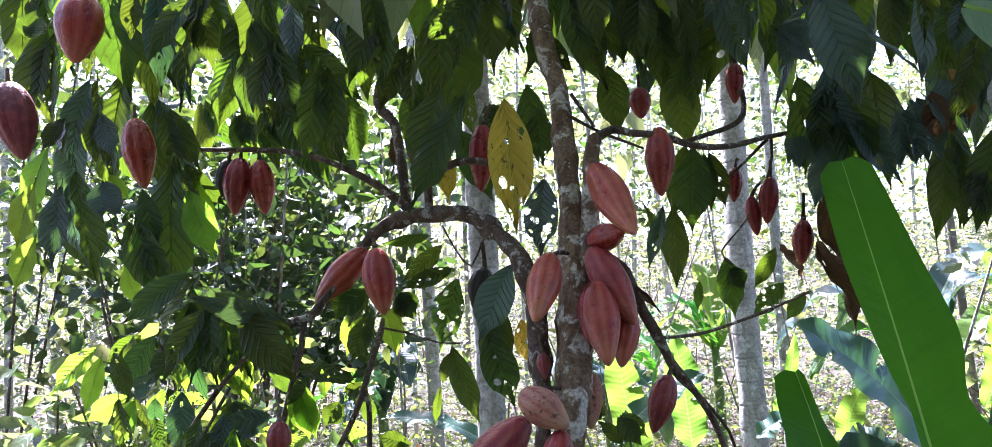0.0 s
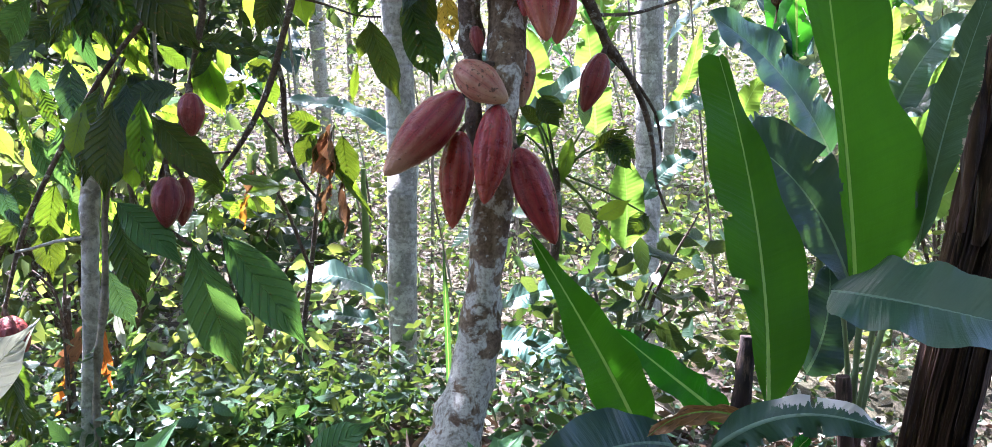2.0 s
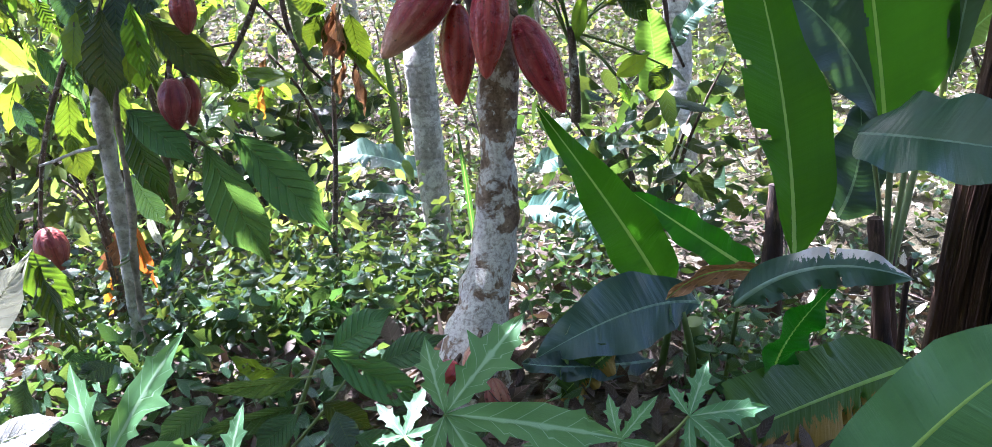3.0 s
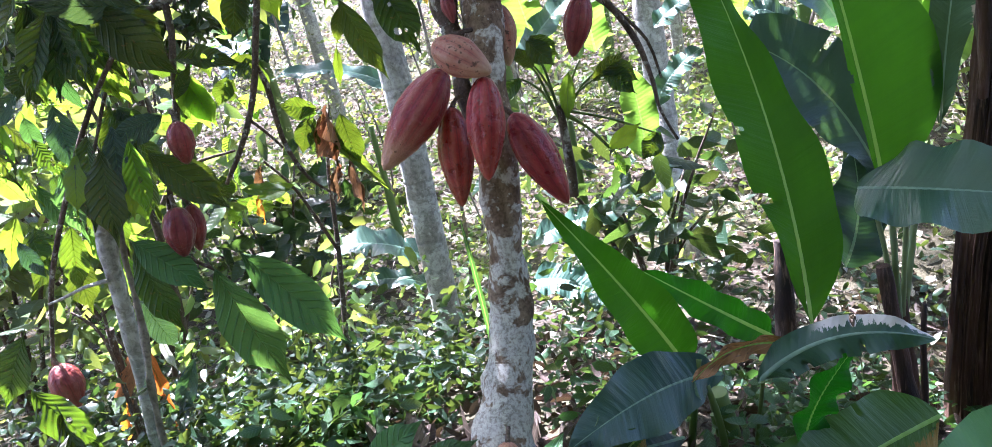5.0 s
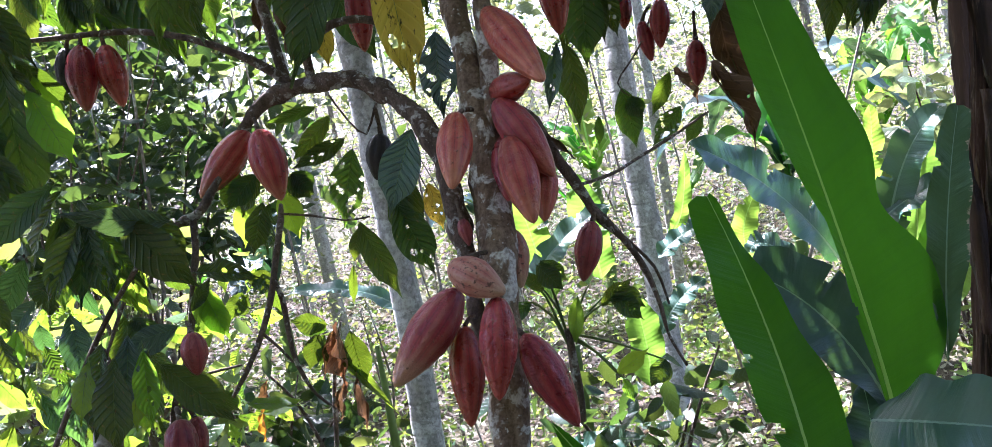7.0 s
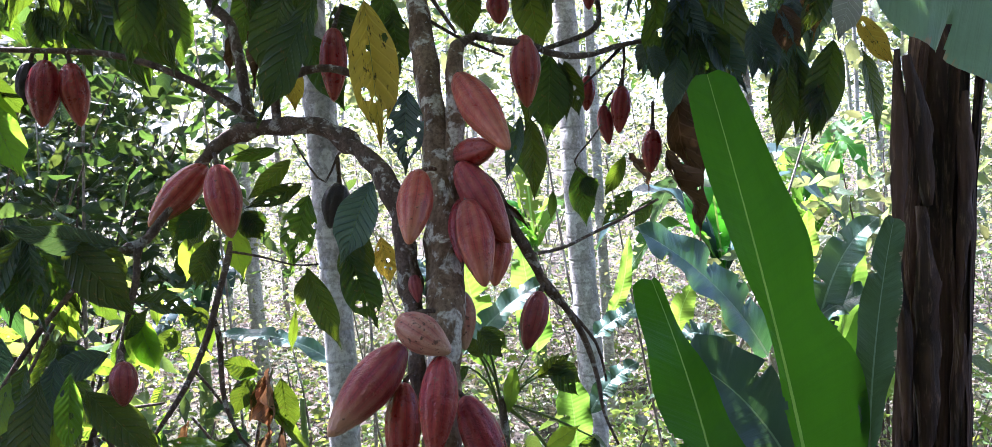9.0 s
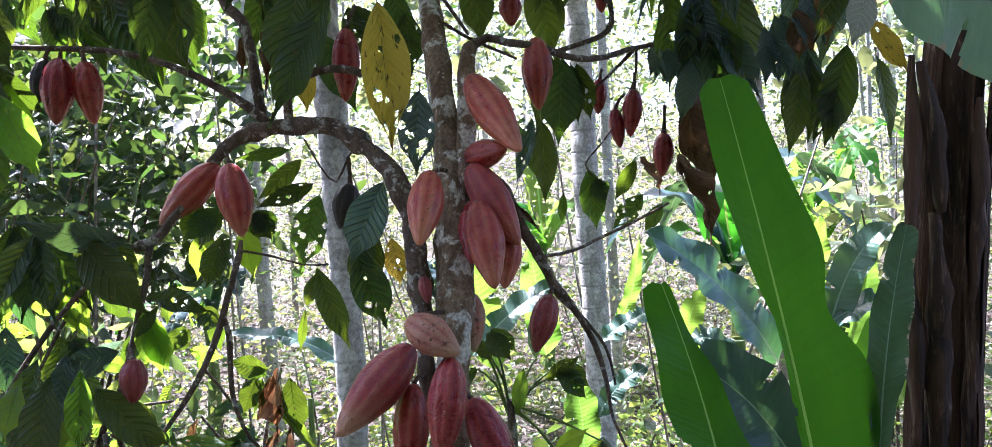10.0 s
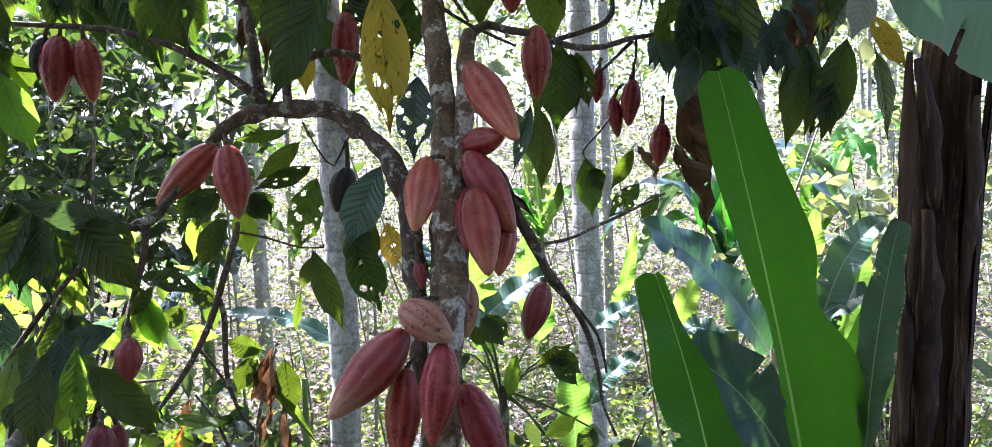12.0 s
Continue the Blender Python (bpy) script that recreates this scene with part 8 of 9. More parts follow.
banana_leaf(banana_beyond, (0.974, 3.800, 0.609), (1.090, 3.800, 0.687), (1.236, 3.800, 0.736), 0.100, BANANA_TEAL, seed=96, blunt=0.3, face=(-0.2, -0.6, 0.8), tears=5)
banana_leaf(banana_beyond, (0.888, 3.600, 0.327), (0.986, 3.600, 0.454), (1.111, 3.600, 0.527), 0.095, BANANA_TEAL, seed=97, blunt=0.3, face=(-0.2, -0.6, 0.8), tears=5)
banana_leaf(banana_beyond, (0.213, 3.000, -0.048), (0.363, 2.900, -0.041), (0.496, 2.800, -0.139), 0.125, BANANA_TEAL, seed=98, blunt=0.3, face=(-0.2, -0.6, 0.8), tears=5)
banana_leaf(banana_beyond, (0.238, 3.200, 0.019), (0.448, 3.100, 0.110), (0.620, 3.000, 0.141), 0.102, BANANA_TEAL, seed=99, blunt=0.3, face=(-0.2, -0.6, 0.8), tears=5)
banana_left = thing("banana_plant", (-0.332, 4.200, 0.078), "banana plant with a pale bluish leaf, further behind", "banana plant", "bananas behind")
limb(banana_left, "pseudostem", [(-0.332, 4.200, -0.222, 0.022), (-0.332, 4.200, 0.078, 0.018), (-0.332, 4.200, 0.378, 0.012)], STALK, 12, 0.06, 0.06)
banana_leaf(banana_left, (-0.124, 4.100, 0.502), (-0.385, 4.100, 0.675), (-0.702, 4.100, 0.706), 0.097, BANANA_TEAL, seed=101, blunt=0.3, face=(0, -0.5, 0.9), tears=3)
banana_leaf(banana_left, (-0.151, 3.600, -0.134), (-0.327, 3.500, 0.038), (-0.561, 3.500, 0.066), 0.157, BANANA_TEAL, seed=102, blunt=0.3, face=(0, -0.4, 0.9), tears=3)
banana_leaf(banana_left, (-0.155, 3.600, -0.271), (-0.289, 3.500, -0.132), (-0.501, 3.500, -0.109), 0.106, BANANA_TEAL, seed=103, blunt=0.3, face=(0, -0.4, 0.9), tears=3)
young_cacao = thing("cacao_seedling", (0.397, 2.700, 0.425), "young cacao with leaves on radiating green stalks", "seedling")
limb(young_cacao, "stem", [(0.395, 2.700, 0.346, 0.0155), (0.401, 2.700, 0.503, 0.0135), (0.398, 2.700, 0.640, 0.0116)], BRANCH, 9, 0.03, 0.1)
limb(young_cacao, "stalk", [(0.396, 2.700, 0.576, 0.0048), (0.350, 2.690, 0.749, 0.0038), (0.292, 2.680, 0.852, 0.0028)], STALK, 6, 0.03, 0.0)
leaf(young_cacao, (0.299, 2.680, 0.858), (0.222, 2.625, 0.930), 0.069, CACAO, 0, -26)
leaf(young_cacao, (0.285, 2.680, 0.846), (0.226, 2.655, 0.934), 0.069, CACAO, 1, -8)
limb(young_cacao, "stalk", [(0.397, 2.700, 0.603, 0.0048), (0.376, 2.690, 0.752, 0.0038), (0.344, 2.680, 0.859, 0.0029)], STALK, 6, 0.03, 0.0)
leaf(young_cacao, (0.336, 2.680, 0.853), (0.399, 2.625, 0.775), 0.069, CACAO, 0, 7)
leaf(young_cacao, (0.351, 2.680, 0.865), (0.417, 2.655, 0.788), 0.069, CACAO, 1, 25)
limb(young_cacao, "stalk", [(0.396, 2.700, 0.583, 0.0048), (0.355, 2.690, 0.695, 0.0038), (0.302, 2.680, 0.746, 0.0029)], STALK, 6, 0.03, 0.0)
leaf(young_cacao, (0.302, 2.680, 0.746), (0.198, 2.640, 0.703), 0.055, CACAO, 1, 3)
limb(young_cacao, "stalk", [(0.396, 2.700, 0.572, 0.0048), (0.446, 2.690, 0.704, 0.0039), (0.482, 2.680, 0.765, 0.0029)], STALK, 6, 0.03, 0.0)
leaf(young_cacao, (0.482, 2.680, 0.765), (0.479, 2.640, 0.896), 0.050, CACAO_BLUE, 2, 15)
limb(young_cacao, "stalk", [(0.396, 2.700, 0.578, 0.0048), (0.478, 2.690, 0.688, 0.0039), (0.546, 2.680, 0.733, 0.0029)], STALK, 6, 0.03, 0.0)
leaf(young_cacao, (0.540, 2.680, 0.726), (0.628, 2.625, 0.649), 0.069, CACAO, 1, -16)
leaf(young_cacao, (0.552, 2.680, 0.740), (0.646, 2.655, 0.670), 0.069, CACAO, 2, 2)
limb(young_cacao, "stalk", [(0.397, 2.700, 0.620, 0.0048), (0.378, 2.690, 0.708, 0.0038), (0.347, 2.680, 0.773, 0.0029)], STALK, 6, 0.03, 0.0)
leaf(young_cacao, (0.347, 2.680, 0.773), (0.287, 2.640, 0.849), 0.048, CACAO, 2, 15)
limb(young_cacao, "stalk", [(0.397, 2.700, 0.609, 0.0048), (0.460, 2.690, 0.669, 0.0039), (0.509, 2.680, 0.696, 0.0029)], STALK, 6, 0.03, 0.0)
leaf(young_cacao, (0.509, 2.680, 0.696), (0.610, 2.640, 0.765), 0.057, CACAO, 1, 5)
limb(young_cacao, "stalk", [(0.396, 2.700, 0.591, 0.0048), (0.426, 2.690, 0.691, 0.0038), (0.442, 2.680, 0.738, 0.0029)], STALK, 6, 0.03, 0.0)
leaf(young_cacao, (0.442, 2.680, 0.738), (0.403, 2.640, 0.596), 0.049, CACAO_SUNLIT, 2, 13)
limb(young_cacao, "stalk", [(0.397, 2.700, 0.628, 0.0048), (0.466, 2.690, 0.562, 0.0039), (0.523, 2.680, 0.480, 0.0029)], STALK, 6, 0.03, 0.0)
leaf(young_cacao, (0.523, 2.680, 0.480), (0.624, 2.640, 0.543), 0.058, CACAO_SUNLIT, 0, 13)
limb(young_cacao, "stalk", [(0.397, 2.700, 0.617, 0.0048), (0.476, 2.690, 0.551, 0.0039), (0.542, 2.680, 0.460, 0.0029)], STALK, 6, 0.03, 0.0)
leaf(young_cacao, (0.542, 2.680, 0.460), (0.552, 2.640, 0.393), 0.036, CACAO_SUNLIT, 1, 19)
limb(young_cacao, "stalk", [(0.397, 2.700, 0.628, 0.0048), (0.545, 2.690, 0.566, 0.0039), (0.682, 2.680, 0.489, 0.0029)], STALK, 6, 0.03, 0.0)
leaf(young_cacao, (0.675, 2.680, 0.496), (0.620, 2.625, 0.433), 0.069, CACAO, 1, -20)
leaf(young_cacao, (0.689, 2.680, 0.483), (0.622, 2.655, 0.430), 0.069, CACAO, 2, -2)
withered_seedling = thing("seedling", (-0.433, 2.900, -0.300), "withered seedling with hanging dead leaves and one green shoot", "seedling")
limb(withered_seedling, "stem", [(-0.483, 2.900, -0.169, 0.0096), (-0.401, 2.900, 0.268, 0.0084), (-0.355, 2.900, 0.566, 0.0062), (-0.298, 2.900, 0.758, 0.0041)], BRANCH)
limb(withered_seedling, "stem", [(-0.401, 2.900, 0.268, 0.0063), (-0.478, 2.900, 0.504, 0.0052), (-0.552, 2.900, 0.624, 0.0041)], BRANCH)
leaf(withered_seedling, (-0.294, 2.900, 0.758), (-0.324, 2.880, 0.522), 0.098, ROLLED, 6, 15)
leaf(withered_seedling, (-0.320, 2.900, 0.752), (-0.386, 2.880, 0.578), 0.082, ROLLED, 7, -20)
leaf(withered_seedling, (-0.274, 2.900, 0.722), (-0.256, 2.880, 0.529), 0.089, CACAO, 0, 10)
leaf(withered_seedling, (-0.270, 2.900, 0.592), (-0.278, 2.880, 0.382), 0.083, DRY, 6, 0)
leaf(withered_seedling, (-0.375, 2.900, 0.733), (-0.419, 2.865, 0.624), 0.069, CACAO, 0, -9)
leaf(withered_seedling, (-0.358, 2.900, 0.726), (-0.399, 2.895, 0.617), 0.069, CACAO, 1, 9)
leaf(withered_seedling, (-0.315, 2.900, 0.557), (-0.362, 2.880, 0.443), 0.083, DRY, 7, 10)
leaf(withered_seedling, (-0.554, 2.900, 0.615), (-0.599, 2.880, 0.527), 0.070, ROLLED, 6, 0)
leaf(withered_seedling, (-0.585, 2.900, 0.531), (-0.614, 2.880, 0.419), 0.054, ORANGE, 7, 10)
leaf(withered_seedling, (-0.363, 2.900, 0.697), (-0.154, 2.880, 0.432), 0.053, CACAO_SUNLIT, 0, -30)
leaf(withered_seedling, (-0.339, 2.900, 0.755), (-0.455, 2.865, 0.789), 0.069, CACAO, 1, -29)
leaf(withered_seedling, (-0.345, 2.900, 0.737), (-0.455, 2.895, 0.790), 0.069, CACAO, 2, -11)


# ---- papaya saplings close to the camera ----
LOBE_EDGES = (((0.0, 0.01), (0.16, 0.075), (0.24, 0.07), (0.31, 0.135), (0.345, 0.085), (0.45, 0.10), (0.55, 0.215), (0.585, 0.115), (0.69, 0.095), (0.76, 0.115), (0.79, 0.07), (0.9, 0.035), (1.0, 0.0)),
              ((0.0, 0.01), (0.16, 0.075), (0.27, 0.075), (0.39, 0.15), (0.43, 0.095), (0.55, 0.105), (0.64, 0.165), (0.675, 0.09), (0.8, 0.075), (0.9, 0.035), (1.0, 0.0)),
              ((0.0, 0.01), (0.18, 0.08), (0.36, 0.10), (0.52, 0.125), (0.68, 0.105), (0.75, 0.125), (0.78, 0.075), (0.9, 0.035), (1.0, 0.0)))


def papaya_leaf_mesh(seed):
    """A hand of five deeply cut lobes with a few sharp teeth, 1 long from the stalk's end to the middle lobe's tip, lying in x-y."""
    rng = random.Random(seed)
    bm = bmesh.new()
    uv = bm.loops.layers.uv.new("UVMap")
    across = (-1.0, -0.5, -0.08, 0.0, 0.08, 0.5, 1.0)
    for i, a in enumerate((-112, -55, 0, 57, 115)):
        long = (0.48, 0.78, 1.0, 0.74, 0.44)[i] * rng.uniform(0.93, 1.07)
        turn, bow = radians(a + rng.uniform(-5, 5)), rng.uniform(-0.05, 0.05)
        sides = [LOBE_EDGES[rng.randrange(3)] for _ in range(2)]
        fat = (1.25, 1.12, 1.0, 1.15, 1.3)[i]
        knots = sorted({k / 24 for k in range(25)} | {k[0] for e in sides for k in e})
        rows = []
        for u in knots:
            row = []
            for v in across:
                edge = sides[0] if v < 0 else sides[1]
                half = min(u * 0.5, float(np.interp(u, [k[0] for k in edge], [k[1] for k in edge])) * fat) * long
                x, y = v * max(half, 0.0015) + bow * u * u, u * long + 0.25 * abs(v) * max(0.0, half - 0.09 * long)
                z = -0.20 * (x * x + y * y) + 0.16 * abs(v) * half + 0.012 * math.sin(13 * u + i + seed) * abs(v) + (0.004 if v == 0 else 0.0)
                row.append(bm.verts.new((x * math.cos(turn) + y * math.sin(turn), y * math.cos(turn) - x * math.sin(turn), z)))
            rows.append(row)
        for j in range(len(knots) - 1):
            for k in range(len(across) - 1):
                f = bm.faces.new((rows[j][k], rows[j][k + 1], rows[j + 1][k + 1], rows[j + 1][k]))
                f.smooth = True
                for loop, (p, q) in zip(f.loops, ((j, k), (j, k + 1), (j + 1, k + 1), (j + 1, k))):
                    loop[uv].uv = (knots[p], across[q] * 0.5 + 0.5)
    return finish("papaya_leaf", bm, PAPAYA)


PAPAYA_FORMS = [papaya_leaf_mesh(s) for s in (1, 2, 3)]


def papaya(x, y, label, leaves):
    """A sapling: a green stem, and leaves (hub, tip of the middle lobe), each on a long stalk."""
    g = ground_height(x, y)
    top = max(l[0][2] for l in leaves) - 0.06
    ob = thing("papaya_sapling", (x, y, g), label, "papaya sapling", "papaya saplings")
    limb(ob, "stem", [(x, y, g - 0.02, 0.012), (x + 0.01, y, (g + top) / 2, 0.009), (x, y, top, 0.006)], STALK, 8, 0.05, 0.05)
    for i, (at, tip) in enumerate(leaves):
        way = Vector(tip) - Vector(at)
        size = way.length
        way.normalize()
        face = Vector((0, -0.62, 0.78))
        face = (face - way * face.dot(way)).normalized()
        m = Matrix.Translation(at) @ Matrix((way.cross(face), way, face)).transposed().to_4x4() @ Matrix.Diagonal((size, size, size, 1))
        o = hold(new("leaf", PAPAYA_FORMS[i % 3]), ob, m)
        a = Vector(at)
        s = Vector((x, y, top))
        limb(ob, "stalk", [(*s, 0.0045), (*(s.lerp(a, 0.5) + Vector((0, 0, -0.02))), 0.0035), (*a, 0.0028)], STALK, 6, 0.04, 0.0)


papaya(0.02, 1.02, "papaya sapling with deeply cut toothed leaves", [((0.037, 1.020, 0.502), (0.276, 1.030, 0.455)), ((-0.036, 1.120, 0.401), (-0.008, 1.200, 0.441))])
papaya(0.27, 1.12, "papaya sapling with small toothed leaves", [((0.370, 1.120, 0.382), (0.491, 1.130, 0.391)), ((0.270, 1.140, 0.336), (0.332, 1.170, 0.391)), ((0.170, 1.160, 0.325), (0.152, 1.190, 0.369))])
papaya(-0.40, 1.0, "papaya sapling with broad lobed leaves", [((-0.395, 1.000, 0.494), (-0.304, 1.060, 0.648)), ((-0.270, 1.050, 0.413), (-0.252, 1.100, 0.498)), ((-0.178, 1.100, 0.353), (-0.158, 1.160, 0.387))])
light_cacao = thing("cacao_seedling", (-1.036, 3.000, -0.300), "young cacao with light sunlit leaves, behind the dark branch", "seedling")
limb(light_cacao, "stem", [(-1.031, 3.000, 0.068, 0.0162), (-0.992, 3.000, 0.475, 0.0121), (-1.035, 3.000, 0.761, 0.0090), (-1.064, 3.000, 0.924, 0.0050)], BRANCH, 8, 0.04, 0.1)
limb(light_cacao, "stem", [(-0.992, 3.000, 0.475, 0.0091), (-0.851, 3.000, 0.629, 0.0071), (-0.644, 2.950, 0.668, 0.0040)], BRANCH, 8, 0.04, 0.1)
leaf(light_cacao, (-1.208, 3.136, 0.933), (-1.317, 3.136, 0.888), 0.054, CACAO_SUNLIT, 5, 11)
leaf(light_cacao, (-1.217, 3.074, 0.688), (-1.288, 3.074, 0.614), 0.046, CACAO_SUNLIT, 1, 47)
leaf(light_cacao, (-1.246, 2.985, 0.711), (-1.254, 2.970, 0.591), 0.069, CACAO, 2, 18)
leaf(light_cacao, (-1.228, 2.985, 0.709), (-1.248, 3.000, 0.591), 0.069, CACAO, 3, 36)
leaf(light_cacao, (-1.097, 3.189, 0.464), (-1.201, 3.189, 0.409), 0.054, CACAO_SUNLIT, 2, 33)
leaf(light_cacao, (-1.206, 3.184, 0.425), (-1.327, 3.184, 0.395), 0.052, CACAO_SUNLIT, 5, -14)
leaf(light_cacao, (-0.963, 2.977, 0.533), (-0.911, 2.962, 0.452), 0.069, CACAO, 5, 19)
leaf(light_cacao, (-0.946, 2.977, 0.541), (-0.909, 2.992, 0.454), 0.069, CACAO, 0, 37)
leaf(light_cacao, (-0.656, 2.967, 1.021), (-0.634, 2.967, 0.907), 0.053, CACAO_SUNLIT, 2, -45)
leaf(light_cacao, (-1.013, 2.827, 1.055), (-0.891, 2.827, 1.012), 0.046, CACAO, 1, 35)
leaf(light_cacao, (-0.621, 2.873, 0.653), (-0.664, 2.873, 0.549), 0.049, CACAO_SUNLIT, 1, 34)
leaf(light_cacao, (-1.018, 2.850, 1.017), (-0.924, 2.850, 0.973), 0.048, CACAO_SUNLIT, 2, 21)
leaf(light_cacao, (-0.790, 2.867, 0.602), (-0.814, 2.867, 0.492), 0.044, CACAO_SUNLIT, 1, 4)
leaf(light_cacao, (-1.180, 2.947, 1.045), (-1.127, 2.947, 0.983), 0.038, CACAO_SUNLIT, 3, -13)
leaf(light_cacao, (-0.903, 3.126, 1.010), (-0.802, 3.126, 0.914), 0.064, CACAO, 4, 41)
leaf(light_cacao, (-0.590, 2.976, 0.504), (-0.690, 2.976, 0.427), 0.057, CACAO_SUNLIT, 5, -7)
leaf(light_cacao, (-1.022, 2.765, 0.768), (-0.948, 2.765, 0.722), 0.040, CACAO_SUNLIT, 2, -26)
leaf(light_cacao, (-0.735, 3.060, 0.782), (-0.864, 3.060, 0.700), 0.070, CACAO_SUNLIT, 1, 1)
leaf(light_cacao, (-0.552, 2.841, 0.941), (-0.452, 2.826, 0.921), 0.069, CACAO, 5, -25)
leaf(light_cacao, (-0.546, 2.841, 0.959), (-0.454, 2.856, 0.916), 0.069, CACAO, 0, -7)
leaf(light_cacao, (-0.719, 3.047, 0.481), (-0.586, 3.047, 0.412), 0.058, CACAO, 4, 41)
leaf(light_cacao, (-0.761, 3.140, 0.548), (-0.861, 3.140, 0.470), 0.058, CACAO_SUNLIT, 1, 18)
leaf(light_cacao, (-0.552, 3.117, 0.909), (-0.506, 3.117, 0.788), 0.059, CACAO, 2, -27)
leaf(light_cacao, (-1.242, 2.997, 0.963), (-1.263, 2.997, 0.887), 0.036, CACAO_SUNLIT, 5, -40)
leaf(light_cacao, (-0.947, 3.148, 0.792), (-0.807, 3.148, 0.747), 0.057, CACAO_SUNLIT, 4, 7)
leaf(light_cacao, (-0.599, 3.001, 0.821), (-0.486, 3.001, 0.781), 0.055, CACAO_SUNLIT, 1, 11)
leaf(light_cacao, (-1.073, 3.049, 0.539), (-1.189, 3.049, 0.498), 0.051, CACAO, 2, -38)
leaf(light_cacao, (-1.102, 2.769, 0.894), (-1.174, 2.754, 0.837), 0.069, CACAO, 5, 40)
leaf(light_cacao, (-1.092, 2.769, 0.879), (-1.176, 2.784, 0.839), 0.069, CACAO, 0, 58)
leaf(light_cacao, (-1.185, 3.036, 0.731), (-1.305, 3.036, 0.685), 0.059, CACAO_SUNLIT, 3, 15)
leaf(light_cacao, (-0.609, 3.008, 0.896), (-0.665, 2.993, 0.809), 0.069, CACAO, 4, -28)
leaf(light_cacao, (-0.594, 3.008, 0.885), (-0.665, 3.023, 0.809), 0.069, CACAO, 5, -10)
leaf(light_cacao, (-0.601, 2.936, 0.528), (-0.583, 2.936, 0.451), 0.036, CACAO_SUNLIT, 2, 30)
leaf(light_cacao, (-0.538, 2.958, 0.972), (-0.583, 2.958, 0.895), 0.041, CACAO_SUNLIT, 3, -9)
leaf(light_cacao, (-1.314, 3.150, 0.433), (-1.240, 3.150, 0.307), 0.063, CACAO_SUNLIT, 2, 8)
leaf(light_cacao, (-0.653, 3.006, 0.717), (-0.707, 3.006, 0.621), 0.051, CACAO_SUNLIT, 3, 34)
leaf(light_cacao, (-1.082, 2.895, 0.631), (-1.002, 2.895, 0.593), 0.041, CACAO_SUNLIT, 2, 50)
leaf(light_cacao, (-1.025, 3.080, 0.660), (-1.006, 3.080, 0.575), 0.040, CACAO_SUNLIT, 4, -37)
leaf(light_cacao, (-0.797, 2.881, 0.633), (-0.938, 2.881, 0.593), 0.051, CACAO_SUNLIT, 5, -21)
leaf(light_cacao, (-1.224, 2.980, 0.782), (-1.308, 2.980, 0.728), 0.046, CACAO_SUNLIT, 3, 29)
leaf(light_cacao, (-0.840, 2.790, 1.031), (-0.897, 2.790, 0.914), 0.060, CACAO_SUNLIT, 2, -3)
leaf(light_cacao, (-0.562, 2.952, 0.821), (-0.534, 2.952, 0.743), 0.038, CACAO_SUNLIT, 1, -32)
leaf(light_cacao, (-0.707, 2.935, 0.599), (-0.707, 2.920, 0.512), 0.069, CACAO, 3, -19)
leaf(light_cacao, (-0.689, 2.935, 0.596), (-0.721, 2.950, 0.514), 0.069, CACAO, 4, -1)
leaf(light_cacao, (-1.031, 2.879, 0.696), (-1.057, 2.879, 0.591), 0.050, CACAO_SUNLIT, 1, -26)
leaf(light_cacao, (-0.820, 3.155, 0.863), (-0.816, 3.140, 0.751), 0.069, CACAO, 2, -47)
leaf(light_cacao, (-0.802, 3.155, 0.863), (-0.817, 3.170, 0.751), 0.069, CACAO, 3, -29)
leaf(light_cacao, (-1.007, 2.975, 0.677), (-1.129, 2.975, 0.601), 0.045, CACAO_SUNLIT, 3, 17)
leaf(light_cacao, (-1.090, 2.916, 0.514), (-0.989, 2.916, 0.480), 0.049, CACAO_SUNLIT, 0, 39)
leaf(light_cacao, (-1.071, 2.779, 0.957), (-0.978, 2.779, 0.927), 0.045, CACAO_SUNLIT, 5, 24)
leaf(light_cacao, (-0.558, 2.871, 0.540), (-0.491, 2.871, 0.470), 0.045, CACAO_SUNLIT, 3, -28)
leaf(light_cacao, (-1.042, 2.855, 0.504), (-0.941, 2.855, 0.422), 0.054, CACAO_SUNLIT, 5, 45)
leaf(light_cacao, (-0.699, 2.877, 0.503), (-0.687, 2.877, 0.407), 0.044, CACAO_SUNLIT, 5, -17)


# ---- low plants round the foot ----
low_cacao = thing("cacao_seedling", (-0.25, 1.5, 0), "cacao seedling with large drooping leaves", "seedling")
leaf(low_cacao, (-0.231, 1.600, 0.272), (-0.094, 1.580, 0.365), 0.072, CACAO_SOFT, 0, -10)
leaf(low_cacao, (-0.220, 1.500, 0.336), (-0.024, 1.480, 0.182), 0.075, CACAO_SOFT, 3, -15)
leaf(low_cacao, (-0.152, 1.650, 0.200), (-0.004, 1.630, 0.264), 0.068, CACAO_SOFT, 0, -20)
leaf(low_cacao, (-0.267, 1.500, 0.281), (-0.481, 1.480, 0.275), 0.065, CACAO_SOFT, 0, -30)
leaf(low_cacao, (-0.278, 1.450, 0.255), (-0.488, 1.430, 0.213), 0.065, CACAO_SOFT, 0, -25)
leaf(low_cacao, (-0.244, 1.500, 0.222), (-0.156, 1.480, 0.144), 0.067, CACAO, 2, 0)
leaf(low_cacao, (-0.272, 1.420, 0.255), (-0.369, 1.400, 0.192), 0.056, CACAO_SOFT, 0, 10)
leaf(low_cacao, (-0.204, 1.420, 0.252), (-0.182, 1.400, 0.166), 0.054, CACAO_BLUE, 0, -10)
leaf(low_cacao, (-0.347, 1.600, 0.235), (-0.439, 1.580, 0.282), 0.044, CACAO_SUNLIT, 1, -30)
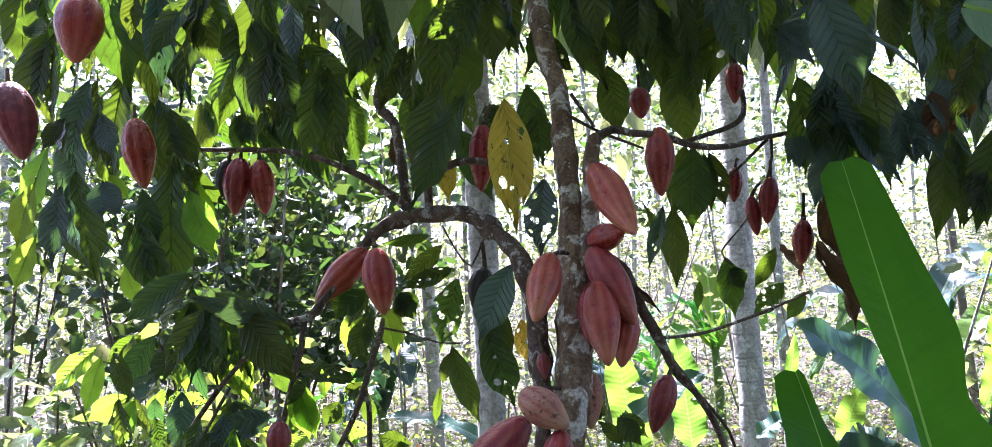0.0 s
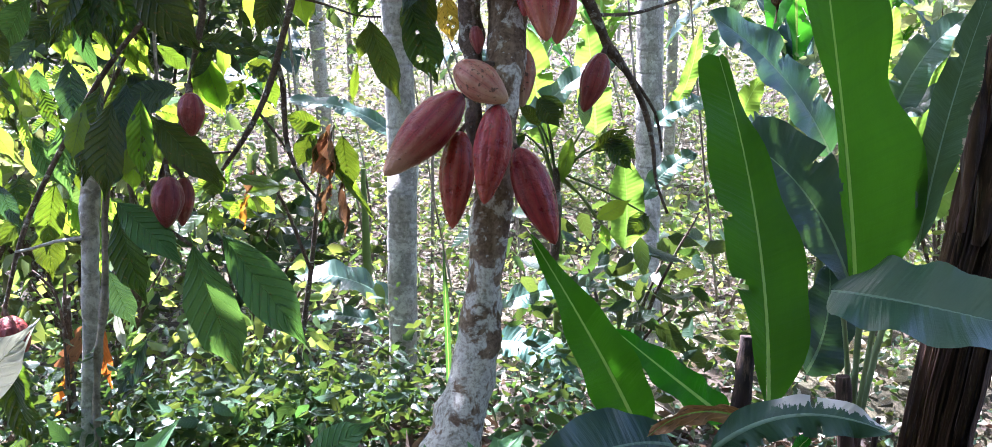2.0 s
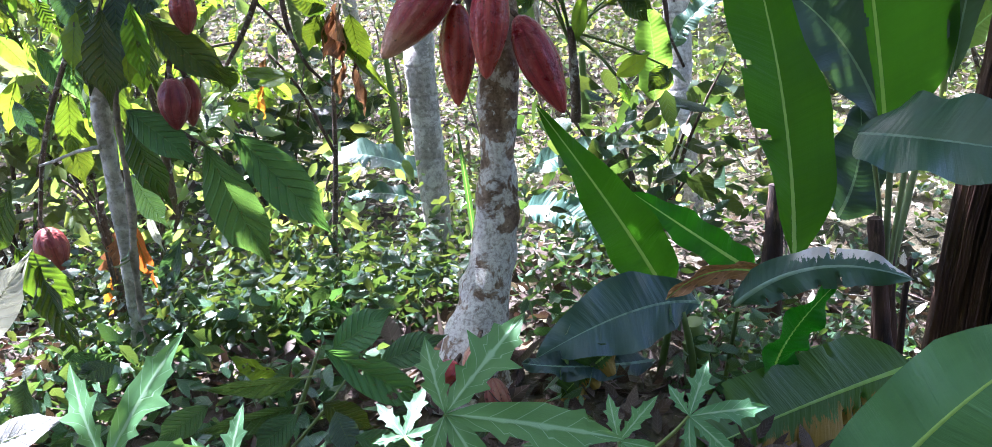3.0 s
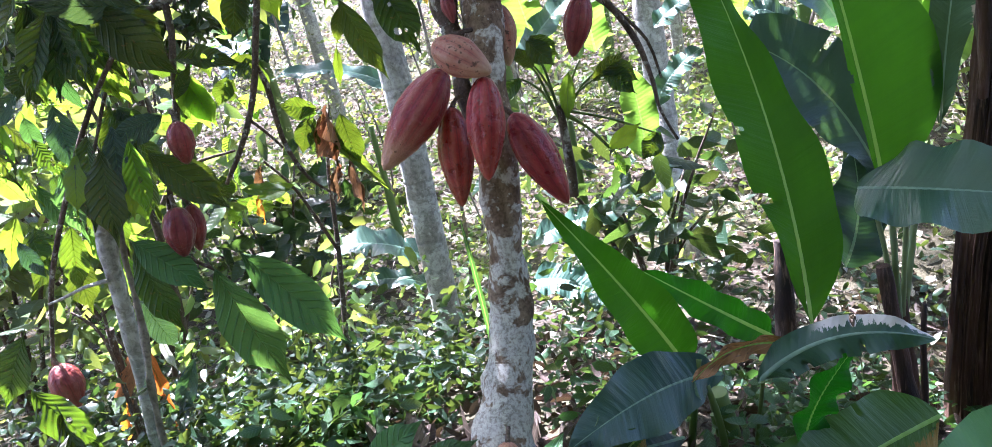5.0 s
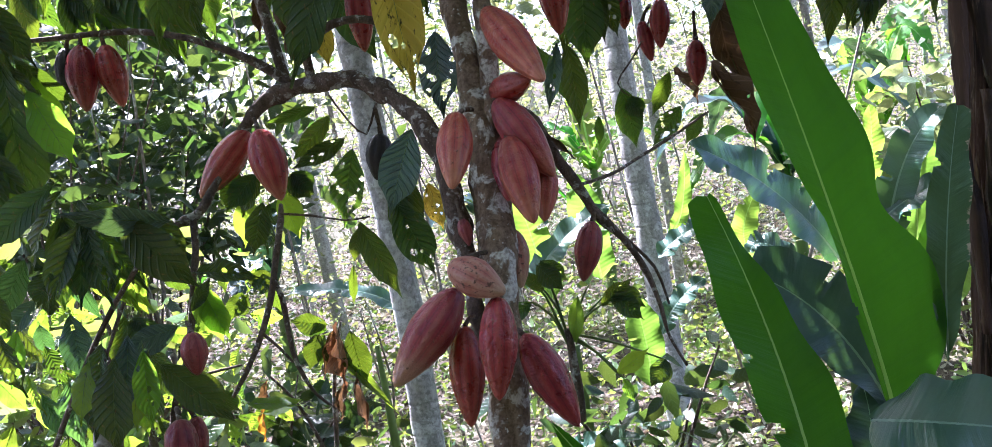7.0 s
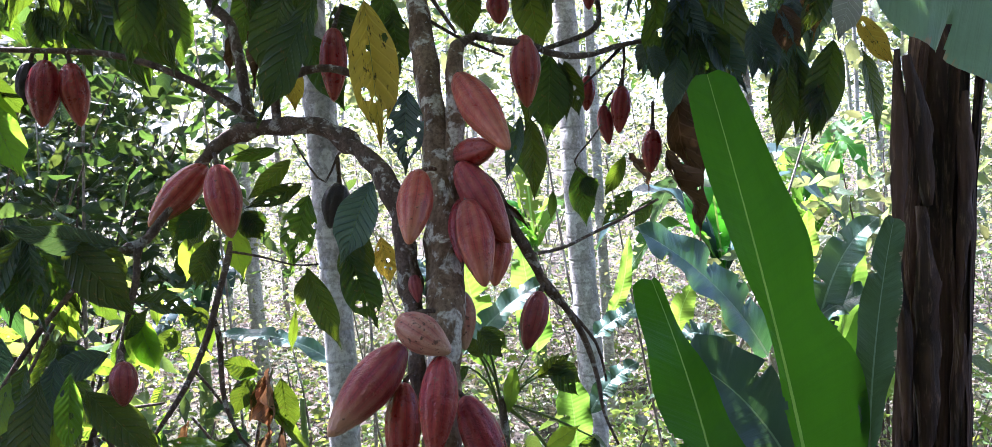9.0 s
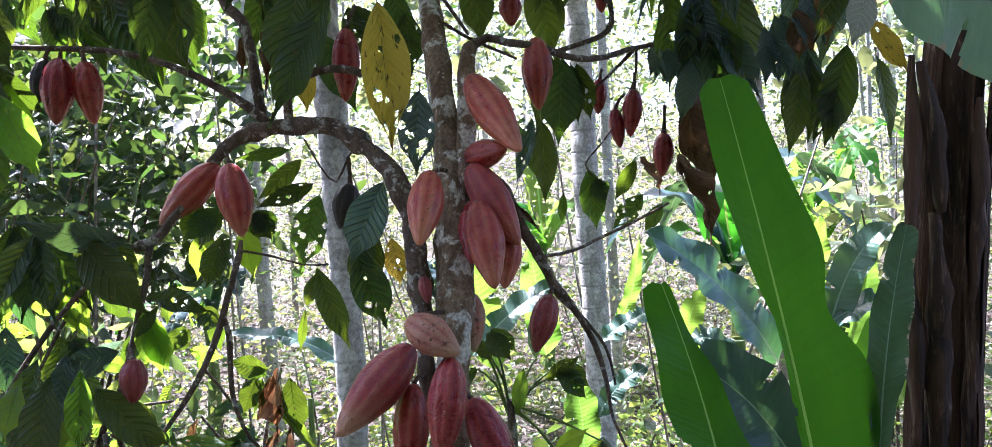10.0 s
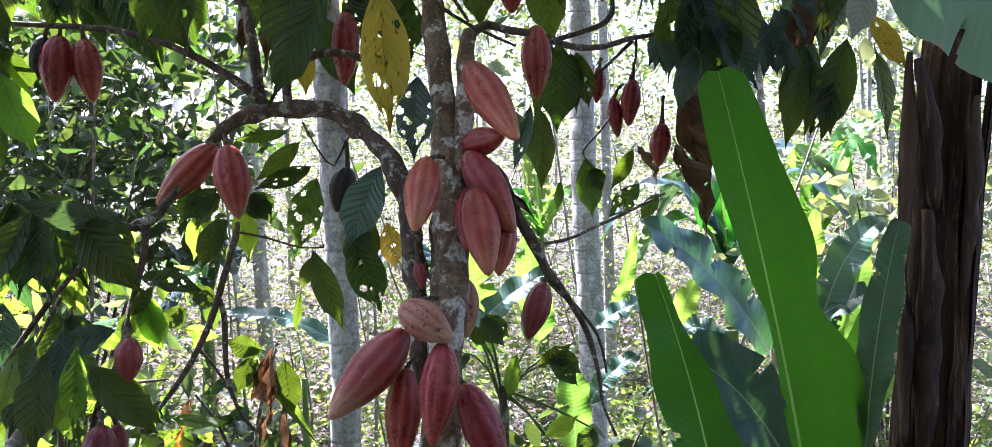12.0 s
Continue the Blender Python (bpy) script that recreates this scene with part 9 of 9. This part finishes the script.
leaf(low_cacao, (-0.059, 1.450, 0.226), (-0.126, 1.430, 0.164), 0.055, CACAO, 0, 10)
leaf(low_cacao, (-0.416, 1.400, 0.309), (-0.526, 1.380, 0.250), 0.053, CACAO_SOFT, 0, 0)
leaf(low_cacao, (-0.609, 1.500, 0.356), (-0.676, 1.480, 0.343), 0.061, CACAO_BLUE, 0, -29)
leaf(low_cacao, (-0.637, 1.500, 0.380), (-0.689, 1.480, 0.359), 0.047, CACAO_SOFT, 1, -11)
leaf(low_cacao, (-0.713, 1.400, 0.401), (-0.744, 1.380, 0.314), 0.042, CACAO_SOFT, 0, 10)
leaf(low_cacao, (0.101, 1.450, 0.183), (-0.020, 1.430, 0.164), 0.049, CACAO, 1, -30)
leaf(low_cacao, (0.185, 1.450, 0.193), (0.285, 1.430, 0.122), 0.055, CACAO_SOFT, 3, 20)
leaf(low_cacao, (0.212, 1.400, 0.155), (0.117, 1.380, 0.141), 0.047, CACAO_BLUE, 0, -10)
leaf(low_cacao, (-0.162, 1.350, 0.244), (-0.055, 1.330, 0.215), 0.047, CACAO_SOFT, 2, -25)
limb(low_cacao, "stem", [(-0.359, 1.500, -0.057, 0.0076), (-0.347, 1.520, 0.093, 0.0062), (-0.290, 1.560, 0.211, 0.0050), (-0.253, 1.600, 0.285, 0.0031)], STALK)
limb(low_cacao, "stem", [(-0.347, 1.520, 0.093, 0.0044), (-0.257, 1.540, 0.175, 0.0031), (-0.174, 1.650, 0.237, 0.0026)], STALK)
pale_shoot = thing("seedling", (-0.488, 1.000, 0.000), "seedling with a silvery purple-grey leaf", "seedling")
leaf(pale_shoot, (-0.548, 1.050, 0.650), (-0.424, 1.050, 0.772), 0.056, PALE, 4, 20, label="silvery purple-grey leaf")
leaf(pale_shoot, (-0.624, 1.100, 0.464), (-0.484, 1.100, 0.514), 0.053, PALE, 0, -30)
limb(pale_shoot, "stem", [(-0.720, 1.080, 0.290, 0.0036), (-0.618, 1.070, 0.508, 0.0025), (-0.548, 1.050, 0.650, 0.0016)], STALK)


def grass_blades():
    """The pair of tall green blades beside the foot of the trunk."""
    tuft = thing("grass_tuft", (0.0, 2.25, -0.05), "tall green grass blades beside the trunk", "grass")
    for i, (dx, lean, h) in enumerate(((0.055, -0.004, 0.52), (0.075, 0.004, 0.36))):
        banana_leaf(tuft, (0.0 + dx, 2.25, -0.05), (dx + lean, 2.25, h * 0.55), (dx + lean * 2.5, 2.23, h), 0.016, BANANA_TOP, (0.3, -1, 0), 0.1, 0.002, 61 + i, 0, 0.3, wave=0.0, name="blade")


grass_blades()


# ---- the cacao's own crown above the branches, mostly unseen, added to cast shade ----
def crown(n=1500, low=(-0.7, 1.7, 2.15), high=(2.4, 4.6, 4.2), seed=71):
    rng = np.random.default_rng(seed)
    c = rng.uniform(low, high, (n, 3))
    c[:, 2] += 0.22 * (c[:, 1] - 2.2)
    w = rng.normal(size=(n, 3)) * np.array((0.6, 0.6, 0.3))
    w[:, 2] -= 0.8
    leaf_cloud("crown", c, rng.uniform(0.2, 0.34, n), w, CANOPY, seed, tree, slim=0.36)


crown()
# Extra unseen leaf patches, each set to block sun from plants below.
crown(230, (-1.1, 3.0, 2.9), (0.0, 4.3, 3.7), 72)
crown(130, (0.0, 2.9, 2.7), (0.8, 3.9, 3.3), 73)
crown(46, (-0.8, 2.2, 2.62), (-0.3, 2.5, 2.85), 74)
crown(14, (-1.55, 3.6, 2.55), (-1.2, 3.95, 2.7), 75)


def gap(x, y, lift):
    """The opening left in the added overhead leaves, sized to let the sky light the tree."""
    return (x + 0.85) ** 2 / 2.1 ** 2 + (y + 0.45) ** 2 / 2.05 ** 2 > 1


# ---- unseen leaves added behind and above the camera to block sky light ----
stuff("thicket_behind", "unseen leaves added behind the camera to block sky light", "bushes", WEED_SHADED, 8, 20000, 8, -6, 6, -6.0, -1.2, 0.1, 3.6, 0.2, 0.4, clump=0.45)
stuff("overhead_leaves", "unseen leaves added overhead to block sky light", "foliage", CANOPY, 9, 9000, 9, -5, 5, -5, 2.0, 3.4, 6.0, 0.2, 0.4, clump=0.45, keep=gap)
